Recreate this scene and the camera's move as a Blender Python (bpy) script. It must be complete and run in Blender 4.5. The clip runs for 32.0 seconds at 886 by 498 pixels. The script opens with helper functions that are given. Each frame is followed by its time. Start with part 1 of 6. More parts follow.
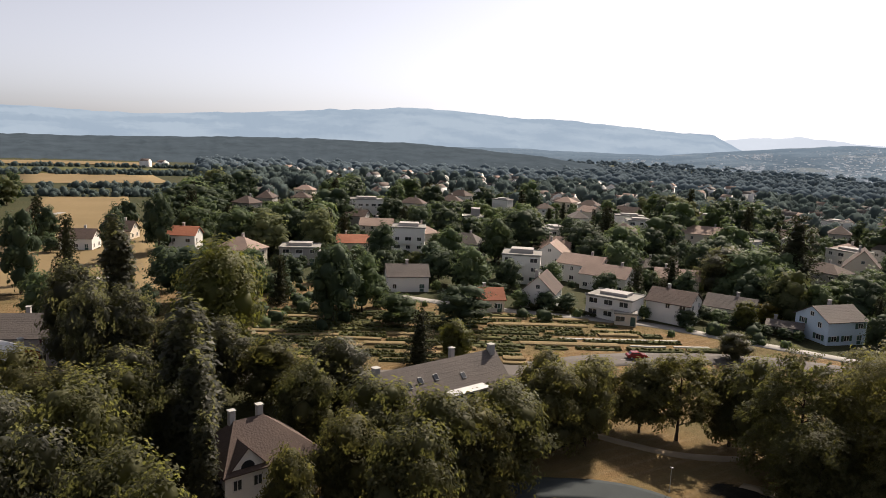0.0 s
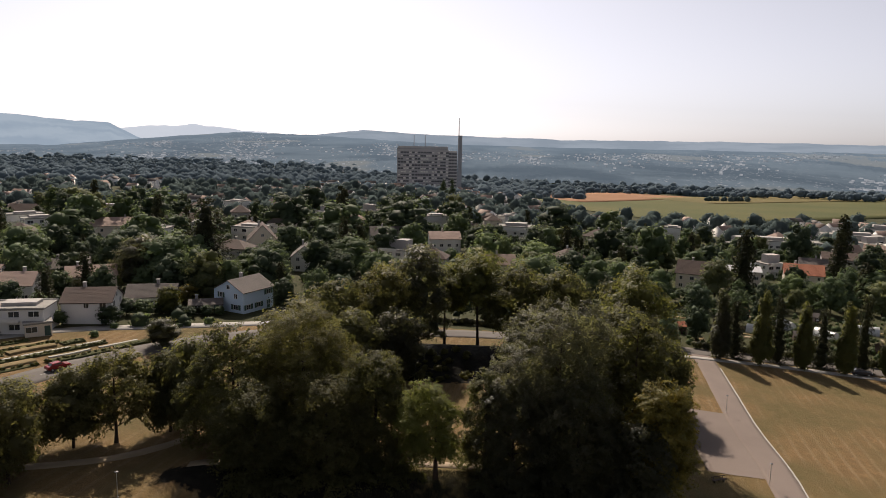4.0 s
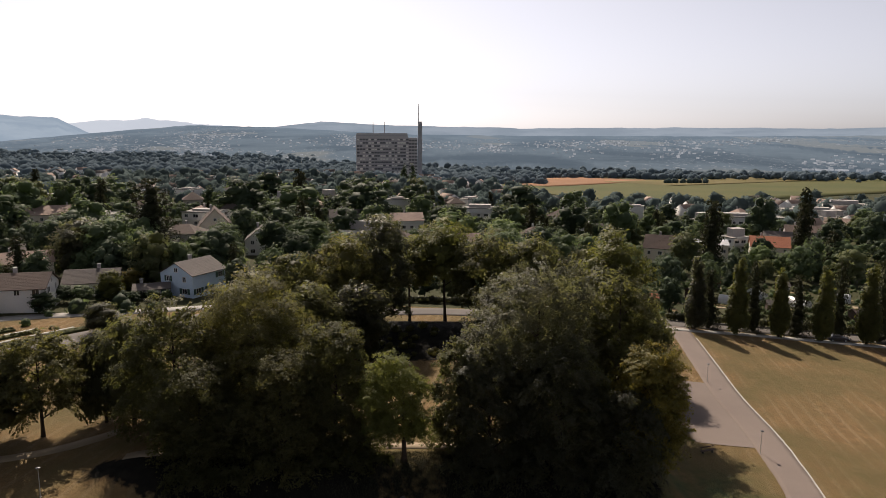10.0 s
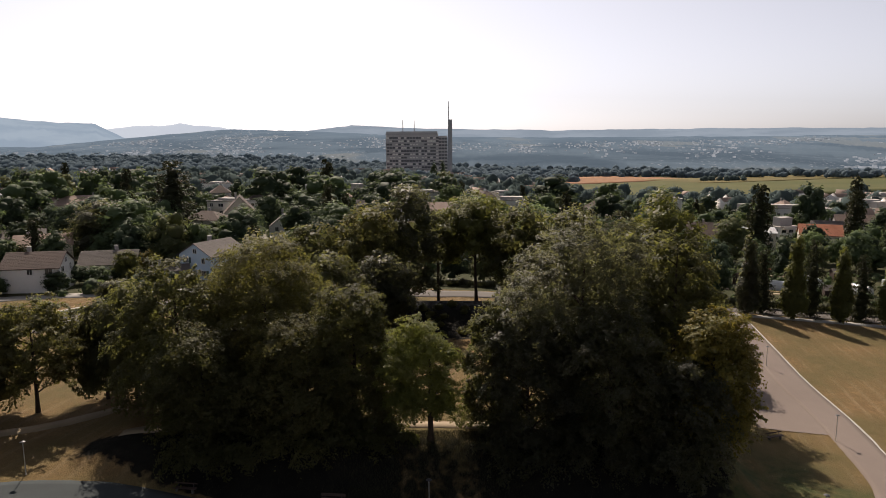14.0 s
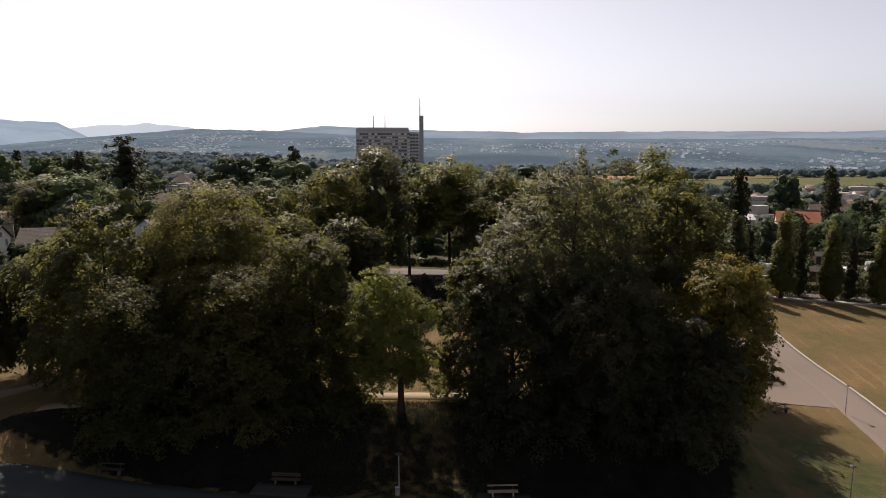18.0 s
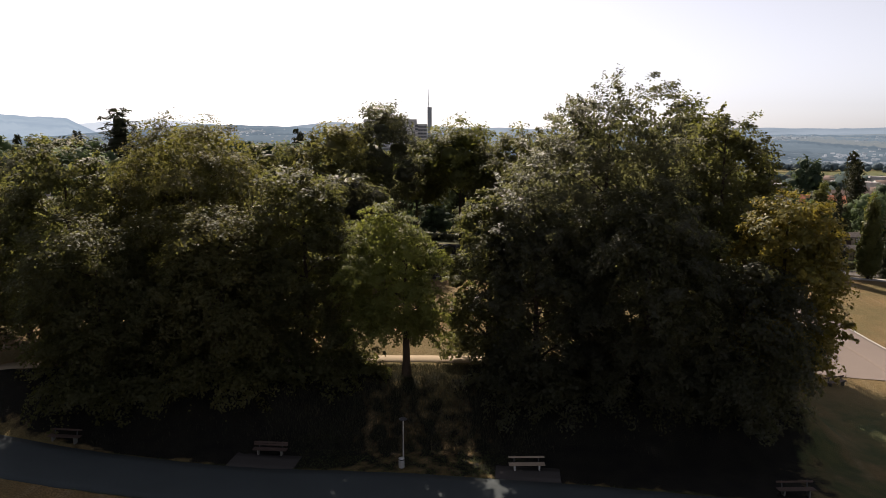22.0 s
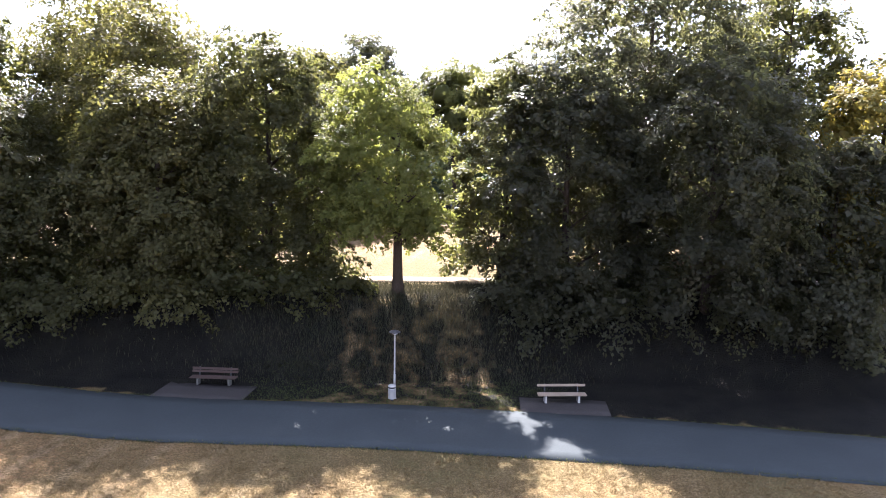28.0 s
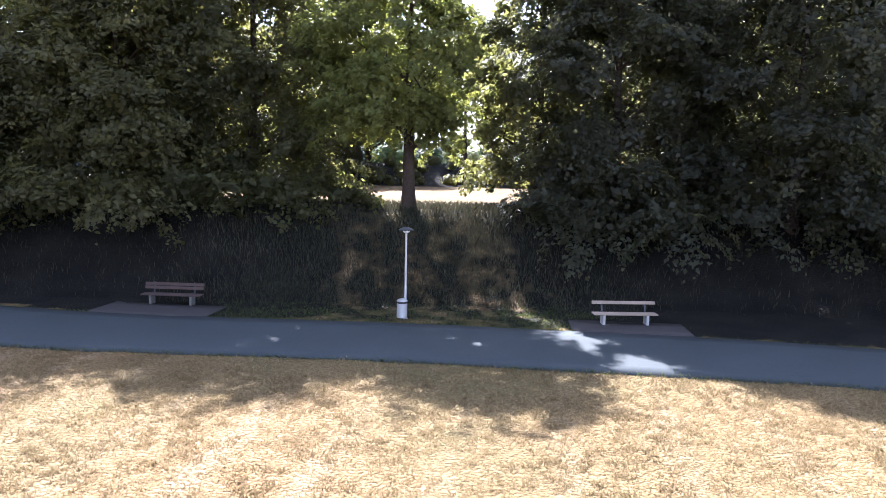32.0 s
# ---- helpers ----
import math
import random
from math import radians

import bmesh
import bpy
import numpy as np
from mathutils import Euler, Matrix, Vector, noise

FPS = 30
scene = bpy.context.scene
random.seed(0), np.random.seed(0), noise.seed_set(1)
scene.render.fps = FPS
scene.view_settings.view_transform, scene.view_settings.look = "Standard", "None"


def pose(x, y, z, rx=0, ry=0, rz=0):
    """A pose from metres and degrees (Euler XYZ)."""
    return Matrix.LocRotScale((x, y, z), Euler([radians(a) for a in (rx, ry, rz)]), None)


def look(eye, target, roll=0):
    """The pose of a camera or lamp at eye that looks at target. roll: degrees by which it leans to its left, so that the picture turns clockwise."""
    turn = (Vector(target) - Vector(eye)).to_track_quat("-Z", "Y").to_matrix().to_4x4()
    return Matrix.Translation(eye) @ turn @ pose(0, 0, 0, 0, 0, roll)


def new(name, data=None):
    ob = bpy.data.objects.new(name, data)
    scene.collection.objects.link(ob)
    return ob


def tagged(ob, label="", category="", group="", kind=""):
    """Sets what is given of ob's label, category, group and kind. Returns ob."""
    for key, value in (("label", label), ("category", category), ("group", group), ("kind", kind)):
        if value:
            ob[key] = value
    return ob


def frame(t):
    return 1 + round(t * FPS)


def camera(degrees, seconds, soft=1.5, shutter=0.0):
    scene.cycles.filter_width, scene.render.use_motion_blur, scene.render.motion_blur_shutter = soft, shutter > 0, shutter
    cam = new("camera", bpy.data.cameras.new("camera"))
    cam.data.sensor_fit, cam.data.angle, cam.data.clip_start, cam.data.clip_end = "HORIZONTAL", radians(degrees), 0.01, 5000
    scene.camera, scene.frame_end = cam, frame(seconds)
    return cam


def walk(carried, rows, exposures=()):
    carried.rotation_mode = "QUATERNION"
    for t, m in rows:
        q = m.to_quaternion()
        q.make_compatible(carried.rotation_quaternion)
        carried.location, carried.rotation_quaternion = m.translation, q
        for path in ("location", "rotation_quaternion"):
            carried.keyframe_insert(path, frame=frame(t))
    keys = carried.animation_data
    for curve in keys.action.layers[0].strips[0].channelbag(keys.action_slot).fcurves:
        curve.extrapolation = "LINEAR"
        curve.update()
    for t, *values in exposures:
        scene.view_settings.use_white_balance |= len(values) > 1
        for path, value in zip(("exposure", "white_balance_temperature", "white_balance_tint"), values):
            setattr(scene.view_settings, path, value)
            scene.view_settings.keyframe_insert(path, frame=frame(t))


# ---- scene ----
cam = camera(65.0, 32.0, 0.35)
PATH = [
    (0.0, (4.220, -74.609, 45.515), (48.937, -8.842, 2.190)),
    (0.5, (4.220, -74.609, 45.515), (36.654, -8.646, 2.467)),
    (1.0, (4.220, -74.609, 45.515), (26.741, -8.414, 2.197)),
    (1.5, (4.220, -74.609, 45.515), (16.338, -8.275, 1.719)),
    (2.0, (4.220, -74.609, 45.515), (4.460, -8.194, 1.476)),
    (2.5, (4.220, -74.609, 45.515), (4.202, -8.275, 1.341)),
    (3.0, (4.220, -74.609, 45.515), (3.907, -8.352, 1.263)),
    (3.5, (4.220, -74.609, 45.515), (3.347, -8.415, 1.177)),
    (5.5, (3.930, -73.847, 45.452), (2.034, -8.803, 0.920)),
    (6.0, (3.793, -73.373, 45.401), (2.765, -8.939, 0.901)),
    (6.5, (3.658, -72.428, 45.107), (3.787, -8.965, 0.846)),
    (7.0, (3.645, -71.620, 44.660), (2.499, -9.005, 0.811)),
    (7.5, (3.650, -70.801, 44.077), (2.232, -9.186, 0.647)),
    (8.0, (3.668, -69.963, 43.393), (2.443, -9.220, 0.488)),
    (8.5, (3.685, -69.096, 42.646), (1.435, -9.245, 0.393)),
    (9.0, (3.689, -68.200, 41.864), (0.616, -9.329, 0.266)),
    (9.5, (3.678, -67.281, 41.063), (-0.449, -9.254, 0.194)),
    (10.0, (3.664, -66.344, 40.248), (-0.327, -9.179, 0.115)),
    (10.5, (3.660, -65.386, 39.418), (-0.419, -9.137, 0.004)),
    (11.0, (3.673, -64.401, 38.572), (-0.402, -9.090, -0.098)),
    (11.5, (3.696, -63.388, 37.717), (-0.217, -9.020, -0.218)),
    (12.0, (3.714, -62.352, 36.864), (0.068, -8.996, -0.370)),
    (12.5, (3.712, -61.291, 36.024), (0.754, -8.957, -0.418)),
    (13.0, (3.685, -60.198, 35.195), (0.828, -8.950, -0.357)),
    (13.5, (3.641, -59.078, 34.366), (1.442, -8.902, -0.321)),
    (14.0, (3.598, -57.954, 33.521), (2.203, -8.854, -0.351)),
    (14.5, (3.565, -56.858, 32.649), (1.423, -8.904, -0.377)),
    (16.5, (3.379, -52.560, 29.153), (1.733, -8.735, -0.100)),
    (17.0, (3.297, -51.566, 28.372), (1.020, -8.815, -0.054)),
    (17.5, (3.219, -50.646, 27.649), (0.544, -8.731, 0.008)),
    (18.0, (3.164, -49.739, 26.926), (-0.201, -8.660, -0.004)),
    (18.5, (3.127, -48.821, 26.198), (-0.925, -8.658, 0.071)),
    (19.0, (3.101, -47.882, 25.467), (-0.805, -8.815, -0.002)),
    (19.5, (3.081, -46.921, 24.736), (-1.089, -8.829, 0.024)),
    (20.0, (3.059, -45.943, 24.006), (-1.057, -8.760, 0.062)),
    (20.5, (3.026, -44.957, 23.278), (-1.092, -8.733, 0.056)),
    (21.0, (2.974, -43.965, 22.551), (-0.316, -8.982, -0.010)),
    (21.5, (2.903, -42.971, 21.824), (0.039, -8.985, 0.057)),
    (22.0, (2.826, -41.978, 21.103), (0.442, -8.880, 0.112)),
    (22.5, (2.763, -40.993, 20.398), (0.562, -8.934, 0.165)),
    (23.0, (2.731, -40.020, 19.722), (0.418, -8.895, 0.186)),
    (23.5, (2.736, -39.059, 19.078), (-0.957, -9.008, 0.074)),
    (24.0, (2.758, -38.117, 18.449), (-0.896, -9.151, 0.099)),
    (24.5, (2.689, -37.235, 17.750), (-1.238, -9.235, 0.229)),
    (26.5, (1.834, -33.963, 14.497), (-2.313, -8.664, 0.796)),
    (27.0, (1.682, -33.134, 13.649), (-1.774, -8.519, 0.867)),
    (27.5, (1.620, -32.277, 12.805), (-1.670, -8.421, 0.870)),
    (28.0, (1.580, -31.409, 11.980), (-1.046, -8.274, 0.895)),
    (28.5, (1.530, -30.540, 11.166), (-0.561, -8.095, 0.887)),
    (29.0, (1.458, -29.675, 10.354), (-0.627, -7.887, 0.984)),
    (29.5, (1.365, -28.811, 9.542), (-1.021, -7.665, 1.020)),
    (30.0, (1.264, -27.944, 8.732), (-1.310, -7.556, 1.075)),
    (30.5, (1.167, -27.074, 7.929), (-1.192, -7.287, 1.178)),
    (31.0, (1.081, -26.201, 7.138), (-1.489, -7.096, 1.213)),
    (31.5, (1.011, -25.322, 6.361), (-1.276, -6.929, 1.240)),
    (32.0, (0.958, -24.434, 5.599), (-0.744, -6.752, 1.264)),
]
walk(cam, [(t, look(eye, (eye[0] - math.sin(radians(yaw)) * math.cos(radians(pitch)), eye[1] + math.cos(radians(yaw)) * math.cos(radians(pitch)), eye[2] + math.sin(radians(pitch))), roll)) for t, eye, (yaw, pitch, roll) in PATH],
     [(0, 0.70, 6500, 16), (1.5, 0.52, 6500, 16), (3.0, 0.40, 6500, 17), (20.0, 0.42, 6500, 17), (21.5, 0.6, 6500, 17), (23.0, 0.98, 6450, 17), (24.0, 1.5, 6400, 17), (24.6, 1.7, 6320, 17), (25.6, 2.35, 6100, 17), (26.4, 2.85, 5950, 19), (27.0, 2.94, 5750, 20), (28.0, 3.16, 5500, 23), (32.0, 3.24, 5100, 23)])

# ---- light ----
SUN_EL, SUN_AZ = radians(43.3), math.atan2(-0.27, 0.96)      # azimuth from +y, towards +x
world = bpy.data.worlds.new("sky")
scene.world = world
world.use_nodes = True
wn = world.node_tree.nodes
sky = wn.new("ShaderNodeTexSky")
sky.sky_type, sky.sun_disc = "NISHITA", False
sky.sun_elevation, sky.sun_rotation = SUN_EL, SUN_AZ
sky.altitude, sky.air_density, sky.dust_density, sky.ozone_density = 300, 0.65, 1.8, 1.0
wn["Background"].inputs["Strength"].default_value = 0.085
pale = wn.new("ShaderNodeHueSaturation")                     # summer haze takes most of the sky's colour
pale.inputs["Saturation"].default_value = 0.30
world.node_tree.links.new(sky.outputs[0], pale.inputs["Color"])
world.node_tree.links.new(pale.outputs[0], wn["Background"].inputs["Color"])
sun = new("sun", bpy.data.lights.new("sun", "SUN"))
sun.data.energy, sun.data.angle, sun.data.color = 5.0, radians(0.6), (1.0, 0.885, 0.71)
sun_from = Vector((math.sin(SUN_AZ) * math.cos(SUN_EL), math.cos(SUN_AZ) * math.cos(SUN_EL), math.sin(SUN_EL)))
sun.matrix_world = look(sun_from * 300, (0, 0, 0))


# ---- materials ----
def node_mat(name, rough=0.8, spec=0.3):
    m = bpy.data.materials.new(name)
    m.use_nodes = True
    b = m.node_tree.nodes["Principled BSDF"]
    b.inputs["Roughness"].default_value = rough
    b.inputs["Specular IOR Level"].default_value = spec
    return m, m.node_tree.nodes, m.node_tree.links, b


def noise_fac(n, l, scale, detail=4.0, lo=0.35, hi=0.65, coords=None, dist=0.0):
    t = n.new("ShaderNodeTexNoise")
    t.inputs["Scale"].default_value, t.inputs["Detail"].default_value = scale, detail
    t.inputs["Distortion"].default_value = dist
    if coords is not None:
        l.new(coords, t.inputs["Vector"])
    r = n.new("ShaderNodeMapRange")
    r.inputs["From Min"].default_value, r.inputs["From Max"].default_value = lo, hi
    l.new(t.outputs["Fac"], r.inputs["Value"])
    return r.outputs["Result"]


def mix_col(n, l, fac, a, b):
    x = n.new("ShaderNodeMix")
    x.data_type = "RGBA"
    for sock, v in ((x.inputs["Factor"], fac), (x.inputs["A"], a), (x.inputs["B"], b)):
        if isinstance(v, (tuple, list)):
            sock.default_value = (*v, 1)
        elif isinstance(v, (int, float)):
            sock.default_value = v
        else:
            l.new(v, sock)
    return x.outputs["Result"]


def bump_on(n, l, b, height, strength=0.4, distance=0.05):
    bp = n.new("ShaderNodeBump")
    bp.inputs["Strength"].default_value, bp.inputs["Distance"].default_value = strength, distance
    l.new(height, bp.inputs["Height"])
    l.new(bp.outputs[0], b.inputs["Normal"])


def world_pos(n):
    return n.new("ShaderNodeNewGeometry").outputs["Position"]


def surface(name, c1, c2, big=0.2, small=6.0, rough=0.85, spec=0.25, c3=None, bump=0.3, dist=0.02, metal=0.0):
    """Two colours mixed by large stains and fine grain, with relief."""
    m, n, l, b = node_mat(name, rough, spec)
    p = world_pos(n)
    f1 = noise_fac(n, l, big, 3, 0.3, 0.7, p)
    f2 = noise_fac(n, l, small, 6, 0.25, 0.75, p)
    col = mix_col(n, l, f1, c1, c2)
    dark = tuple(v * 0.72 for v in c1) if c3 is None else c3
    f3 = n.new("ShaderNodeMath")
    f3.operation = "MULTIPLY"
    f3.inputs[1].default_value = 0.55
    l.new(f2, f3.inputs[0])
    col = mix_col(n, l, f3.outputs[0], col, dark)
    l.new(col, b.inputs["Base Color"])
    b.inputs["Metallic"].default_value = metal
    if bump:
        bump_on(n, l, b, f2, bump, dist)
    return m


def leaf_mat(name, c1, c2, c3, thin=0.35, rough=0.65, gloss=0.1, through_leaf=(2.9, 2.75, 1.7)):
    """Leaves: colour varies from leaf to leaf, clump to clump and tree to tree; light shines through."""
    m, n, l, b = node_mat(name, rough, gloss)
    b.inputs["Specular Tint"].default_value = (0.95, 0.94, 0.82, 1)
    g = n.new("ShaderNodeNewGeometry")
    oi = n.new("ShaderNodeObjectInfo")
    clump = noise_fac(n, l, 0.45, 2, 0.35, 0.65, g.outputs["Position"])
    col = mix_col(n, l, g.outputs["Random Per Island"], c1, c2)
    f = n.new("ShaderNodeMath")
    f.operation = "MULTIPLY"
    f.inputs[1].default_value = 0.55
    l.new(clump, f.inputs[0])
    col = mix_col(n, l, f.outputs[0], col, c3)
    hs = n.new("ShaderNodeHueSaturation")
    mr = n.new("ShaderNodeMapRange")
    mr.inputs["To Min"].default_value, mr.inputs["To Max"].default_value = 0.75, 1.25
    l.new(oi.outputs["Random"], mr.inputs["Value"])
    l.new(mr.outputs[0], hs.inputs["Value"])
    l.new(col, hs.inputs["Color"])
    l.new(hs.outputs[0], b.inputs["Base Color"])
    t = n.new("ShaderNodeBsdfTranslucent")
    warm = mix_col(n, l, 0.5, hs.outputs[0], tuple(min(0.9, c * k) for c, k in zip(c2, through_leaf)))
    l.new(warm, t.inputs["Color"])
    s = n.new("ShaderNodeMixShader")
    s.inputs[0].default_value = thin
    l.new(b.outputs[0], s.inputs[1])
    l.new(t.outputs[0], s.inputs[2])
    l.new(s.outputs[0], n["Material Output"].inputs["Surface"])
    return m


def glass_pane(name):
    m, n, l, b = node_mat(name, 0.08, 0.6)
    oi = n.new("ShaderNodeObjectInfo")
    col = mix_col(n, l, oi.outputs["Random"], (0.015, 0.018, 0.022), (0.06, 0.065, 0.07))
    l.new(col, b.inputs["Base Color"])
    return m


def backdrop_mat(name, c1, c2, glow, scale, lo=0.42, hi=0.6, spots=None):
    """Far hills as a plain distant backdrop; a pale glow stands in for the summer haze."""
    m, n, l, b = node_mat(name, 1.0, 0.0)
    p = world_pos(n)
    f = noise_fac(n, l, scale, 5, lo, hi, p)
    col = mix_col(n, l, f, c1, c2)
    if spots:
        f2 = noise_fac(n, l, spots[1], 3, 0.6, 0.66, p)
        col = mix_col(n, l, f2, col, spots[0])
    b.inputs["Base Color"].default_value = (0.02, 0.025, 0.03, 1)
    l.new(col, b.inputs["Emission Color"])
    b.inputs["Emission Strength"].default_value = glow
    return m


# the bank's stretch of path: shade and its blue cast mixed into the colour
ASPHALT_SHADED = surface("asphalt", (0.0460, 0.0555, 0.0590), (0.0365, 0.0445, 0.0475), 0.3, 14.0, 0.9, 0.2, (0.0255, 0.0310, 0.0330), 0.25, 0.01)
# the same asphalt in the open, its sunlit look put into a paler colour
ASPHALT_SUNLIT = surface("sunlit_asphalt", (0.197, 0.16, 0.139), (0.165, 0.133, 0.116), 0.12, 9.0, 0.92, 0.15, (0.133, 0.11, 0.0986), 0.2, 0.01)
# asphalt of the bench niches, darkened for the deeper shade there
APRON = surface("shaded_niche_asphalt", (0.0568, 0.051, 0.0487), (0.0452, 0.0406, 0.0389), 0.5, 14.0, 0.9, 0.2, (0.0232, 0.022, 0.0209), 0.25, 0.01)
ROADMAT = surface("road_asphalt", (0.11, 0.0974, 0.087), (0.087, 0.0771, 0.0696), 0.15, 8.0, 0.9, 0.3, None, 0.2, 0.01)
SAND = surface("sandy_gravel", (0.29, 0.232, 0.162), (0.232, 0.186, 0.128), 0.4, 10.0, 0.95, 0.1, None, 0.3, 0.02)
PALE = surface("pale_concrete", (0.302, 0.29, 0.267), (0.244, 0.232, 0.215), 0.3, 6.0, 0.9, 0.2)
TAN_FIELD = surface("ploughed_field", (0.267, 0.145, 0.0812), (0.209, 0.116, 0.0638), 0.02, 0.6, 0.95, 0.1)
GREEN_FIELD = surface("green_field", (0.0667, 0.0766, 0.0278), (0.116, 0.106, 0.0418), 0.009, 0.4, 0.95, 0.1)
STRAW_FIELD = surface("straw_field", (0.209, 0.154, 0.0812), (0.168, 0.125, 0.0638), 0.03, 0.5, 0.95, 0.1)
MOWN_FIELD = surface("mown_field", (0.115, 0.098, 0.04), (0.15, 0.122, 0.052), 0.02, 0.5, 0.95, 0.1)
BED_GREEN = surface("garden_green", (0.0377, 0.0493, 0.0174), (0.0754, 0.0725, 0.029), 0.6, 5.0, 0.9, 0.1, None, 0.8, 0.1)
BED_STRAW = surface("garden_straw", (0.209, 0.157, 0.0812), (0.151, 0.116, 0.058), 0.5, 5.0, 0.9, 0.1, None, 0.8, 0.1)
BED_PALE = surface("garden_fleece", (0.406, 0.394, 0.36), (0.336, 0.319, 0.278), 0.5, 4.0, 0.9, 0.1)
BARK = surface("bark", (0.072, 0.054, 0.0396), (0.0468, 0.036, 0.0274), 1.0, 9.0, 0.95, 0.1, (0.0252, 0.0194, 0.0144), 0.9, 0.05)
METAL_GREY = surface("galvanised_steel", (0.55, 0.55, 0.54), (0.45, 0.45, 0.44), 1.0, 18.0, 0.45, 0.5, None, 0.05, 0.002, 0.6)
DARK_METAL = surface("dark_metal", (0.05, 0.05, 0.055), (0.035, 0.035, 0.04), 1.0, 12.0, 0.5, 0.4, None, 0.05, 0.002)
WHITE_LENS = surface("lamp_lens", (0.75, 0.76, 0.76), (0.68, 0.69, 0.7), 2.0, 20.0, 0.3, 0.5, None, 0.0)
WOOD = surface("weathered_oak", (0.36, 0.29, 0.22), (0.28, 0.22, 0.16), 1.5, 22.0, 0.75, 0.3, (0.16, 0.12, 0.09), 0.4, 0.006)
# brown planks; part of their darkness is bench shade put into the colour
WOOD_DARK = surface("darkened_planks", (0.070, 0.046, 0.038), (0.050, 0.033, 0.028), 1.5, 22.0, 0.75, 0.3, (0.06, 0.04, 0.03), 0.4, 0.006)
# leg concrete recoloured darker to stand for shade on the dark benches
CONCRETE_SHADED = surface("shaded_concrete", (0.15, 0.145, 0.13), (0.10, 0.10, 0.088), 0.8, 12.0, 0.9, 0.2)
CONCRETE = surface("concrete", (0.42, 0.41, 0.39), (0.34, 0.33, 0.31), 0.8, 12.0, 0.9, 0.2)
WALL_WHITE = surface("white_render", (0.74, 0.72, 0.69), (0.66, 0.64, 0.61), 0.15, 5.0, 0.9, 0.2, (0.62, 0.60, 0.56), 0.15, 0.01)
WALL_CREAM = surface("cream_render", (0.74, 0.66, 0.55), (0.66, 0.58, 0.48), 0.15, 5.0, 0.9, 0.2, None, 0.15, 0.01)
WALL_BLUE = surface("pale_blue_render", (0.58, 0.70, 0.82), (0.52, 0.64, 0.76), 0.15, 5.0, 0.9, 0.2, None, 0.15, 0.01)
WALL_GREY = surface("grey_render", (0.40, 0.38, 0.36), (0.33, 0.31, 0.30), 0.15, 5.0, 0.9, 0.2, None, 0.15, 0.01)
WALL_RED = surface("red_boards", (0.18, 0.03, 0.025), (0.13, 0.022, 0.02), 0.3, 5.0, 0.8, 0.2)
TILE_BROWN = surface("brown_roof_tiles", (0.108, 0.0756, 0.0612), (0.0792, 0.0576, 0.049), 0.25, 4.0, 0.85, 0.25, (0.0504, 0.036, 0.0324), 0.7, 0.05)
TILE_GREY = surface("grey_roof_tiles", (0.144, 0.122, 0.108), (0.108, 0.0936, 0.0864), 0.25, 4.0, 0.85, 0.25, (0.0648, 0.0576, 0.054), 0.7, 0.05)
TILE_RED = surface("orange_roof_tiles", (0.374, 0.144, 0.0792), (0.302, 0.108, 0.0576), 0.25, 4.0, 0.85, 0.25, (0.202, 0.0792, 0.0504), 0.7, 0.05)
TILE_PALE = surface("pale_pink_tiles", (0.317, 0.23, 0.187), (0.245, 0.18, 0.148), 0.25, 4.0, 0.85, 0.25, None, 0.6, 0.05)
FLAT_ROOF = surface("gravel_roof", (0.288, 0.274, 0.252), (0.216, 0.209, 0.194), 0.3, 4.0, 0.95, 0.1)
WHITE_ROOF = surface("white_sheet_roof", (0.562, 0.562, 0.562), (0.49, 0.49, 0.497), 0.3, 3.0, 0.5, 0.4)
FRAME_MAT = surface("window_frame_paint", (0.72, 0.71, 0.69), (0.66, 0.65, 0.63), 1.0, 8.0, 0.6, 0.4, None, 0.0)
SHUTTER = surface("green_shutter", (0.06, 0.11, 0.09), (0.045, 0.085, 0.07), 1.0, 8.0, 0.7, 0.3, None, 0.0)
GLASS = glass_pane("window_glass")
CAR_RED = surface("red_car_paint", (0.238, 0.0086, 0.0108), (0.202, 0.0072, 0.0086), 1.0, 8.0, 0.25, 0.6, None, 0.0)
CAR_WHITE = surface("white_car_paint", (0.54, 0.54, 0.54), (0.504, 0.504, 0.504), 1.0, 8.0, 0.25, 0.6, None, 0.0)
CAR_DARK = surface("dark_car_paint", (0.03, 0.03, 0.035), (0.025, 0.025, 0.03), 1.0, 8.0, 0.25, 0.6, None, 0.0)
RUBBER = surface("tyre_rubber", (0.02, 0.02, 0.02), (0.025, 0.025, 0.025), 2.0, 20.0, 0.9, 0.2, None, 0.0)
TOWER_WALL = surface("weathered_tower_concrete", (0.50, 0.48, 0.48), (0.42, 0.405, 0.41), 0.03, 0.5, 0.9, 0.2, None, 0.0)
TOWER_GLASS = surface("tower_windows", (0.09, 0.095, 0.11), (0.16, 0.16, 0.17), 0.08, 0.6, 0.25, 0.5, None, 0.0)
FILM = surface("greenhouse_film", (0.562, 0.576, 0.576), (0.49, 0.504, 0.504), 0.6, 5.0, 0.35, 0.4, None, 0.1, 0.02)
TOWER_DARK = surface("grey_shaft_concrete", (0.34, 0.35, 0.37), (0.28, 0.29, 0.31), 0.05, 0.5, 0.9, 0.2, None, 0.0)

LEAF_DARK = leaf_mat("leaves_dark", (0.0081, 0.0094, 0.0074), (0.0635, 0.0660, 0.0480), (0.0178, 0.0193, 0.0149), 0.44, 0.50, 0.19, (6.4, 6.2, 2.9))
LEAF_MID = leaf_mat("leaves_mid", (0.0160, 0.0180, 0.0098), (0.0920, 0.0930, 0.0460), (0.0345, 0.0360, 0.0195), 0.44, 0.56, 0.13, (4.2, 4.2, 1.9))
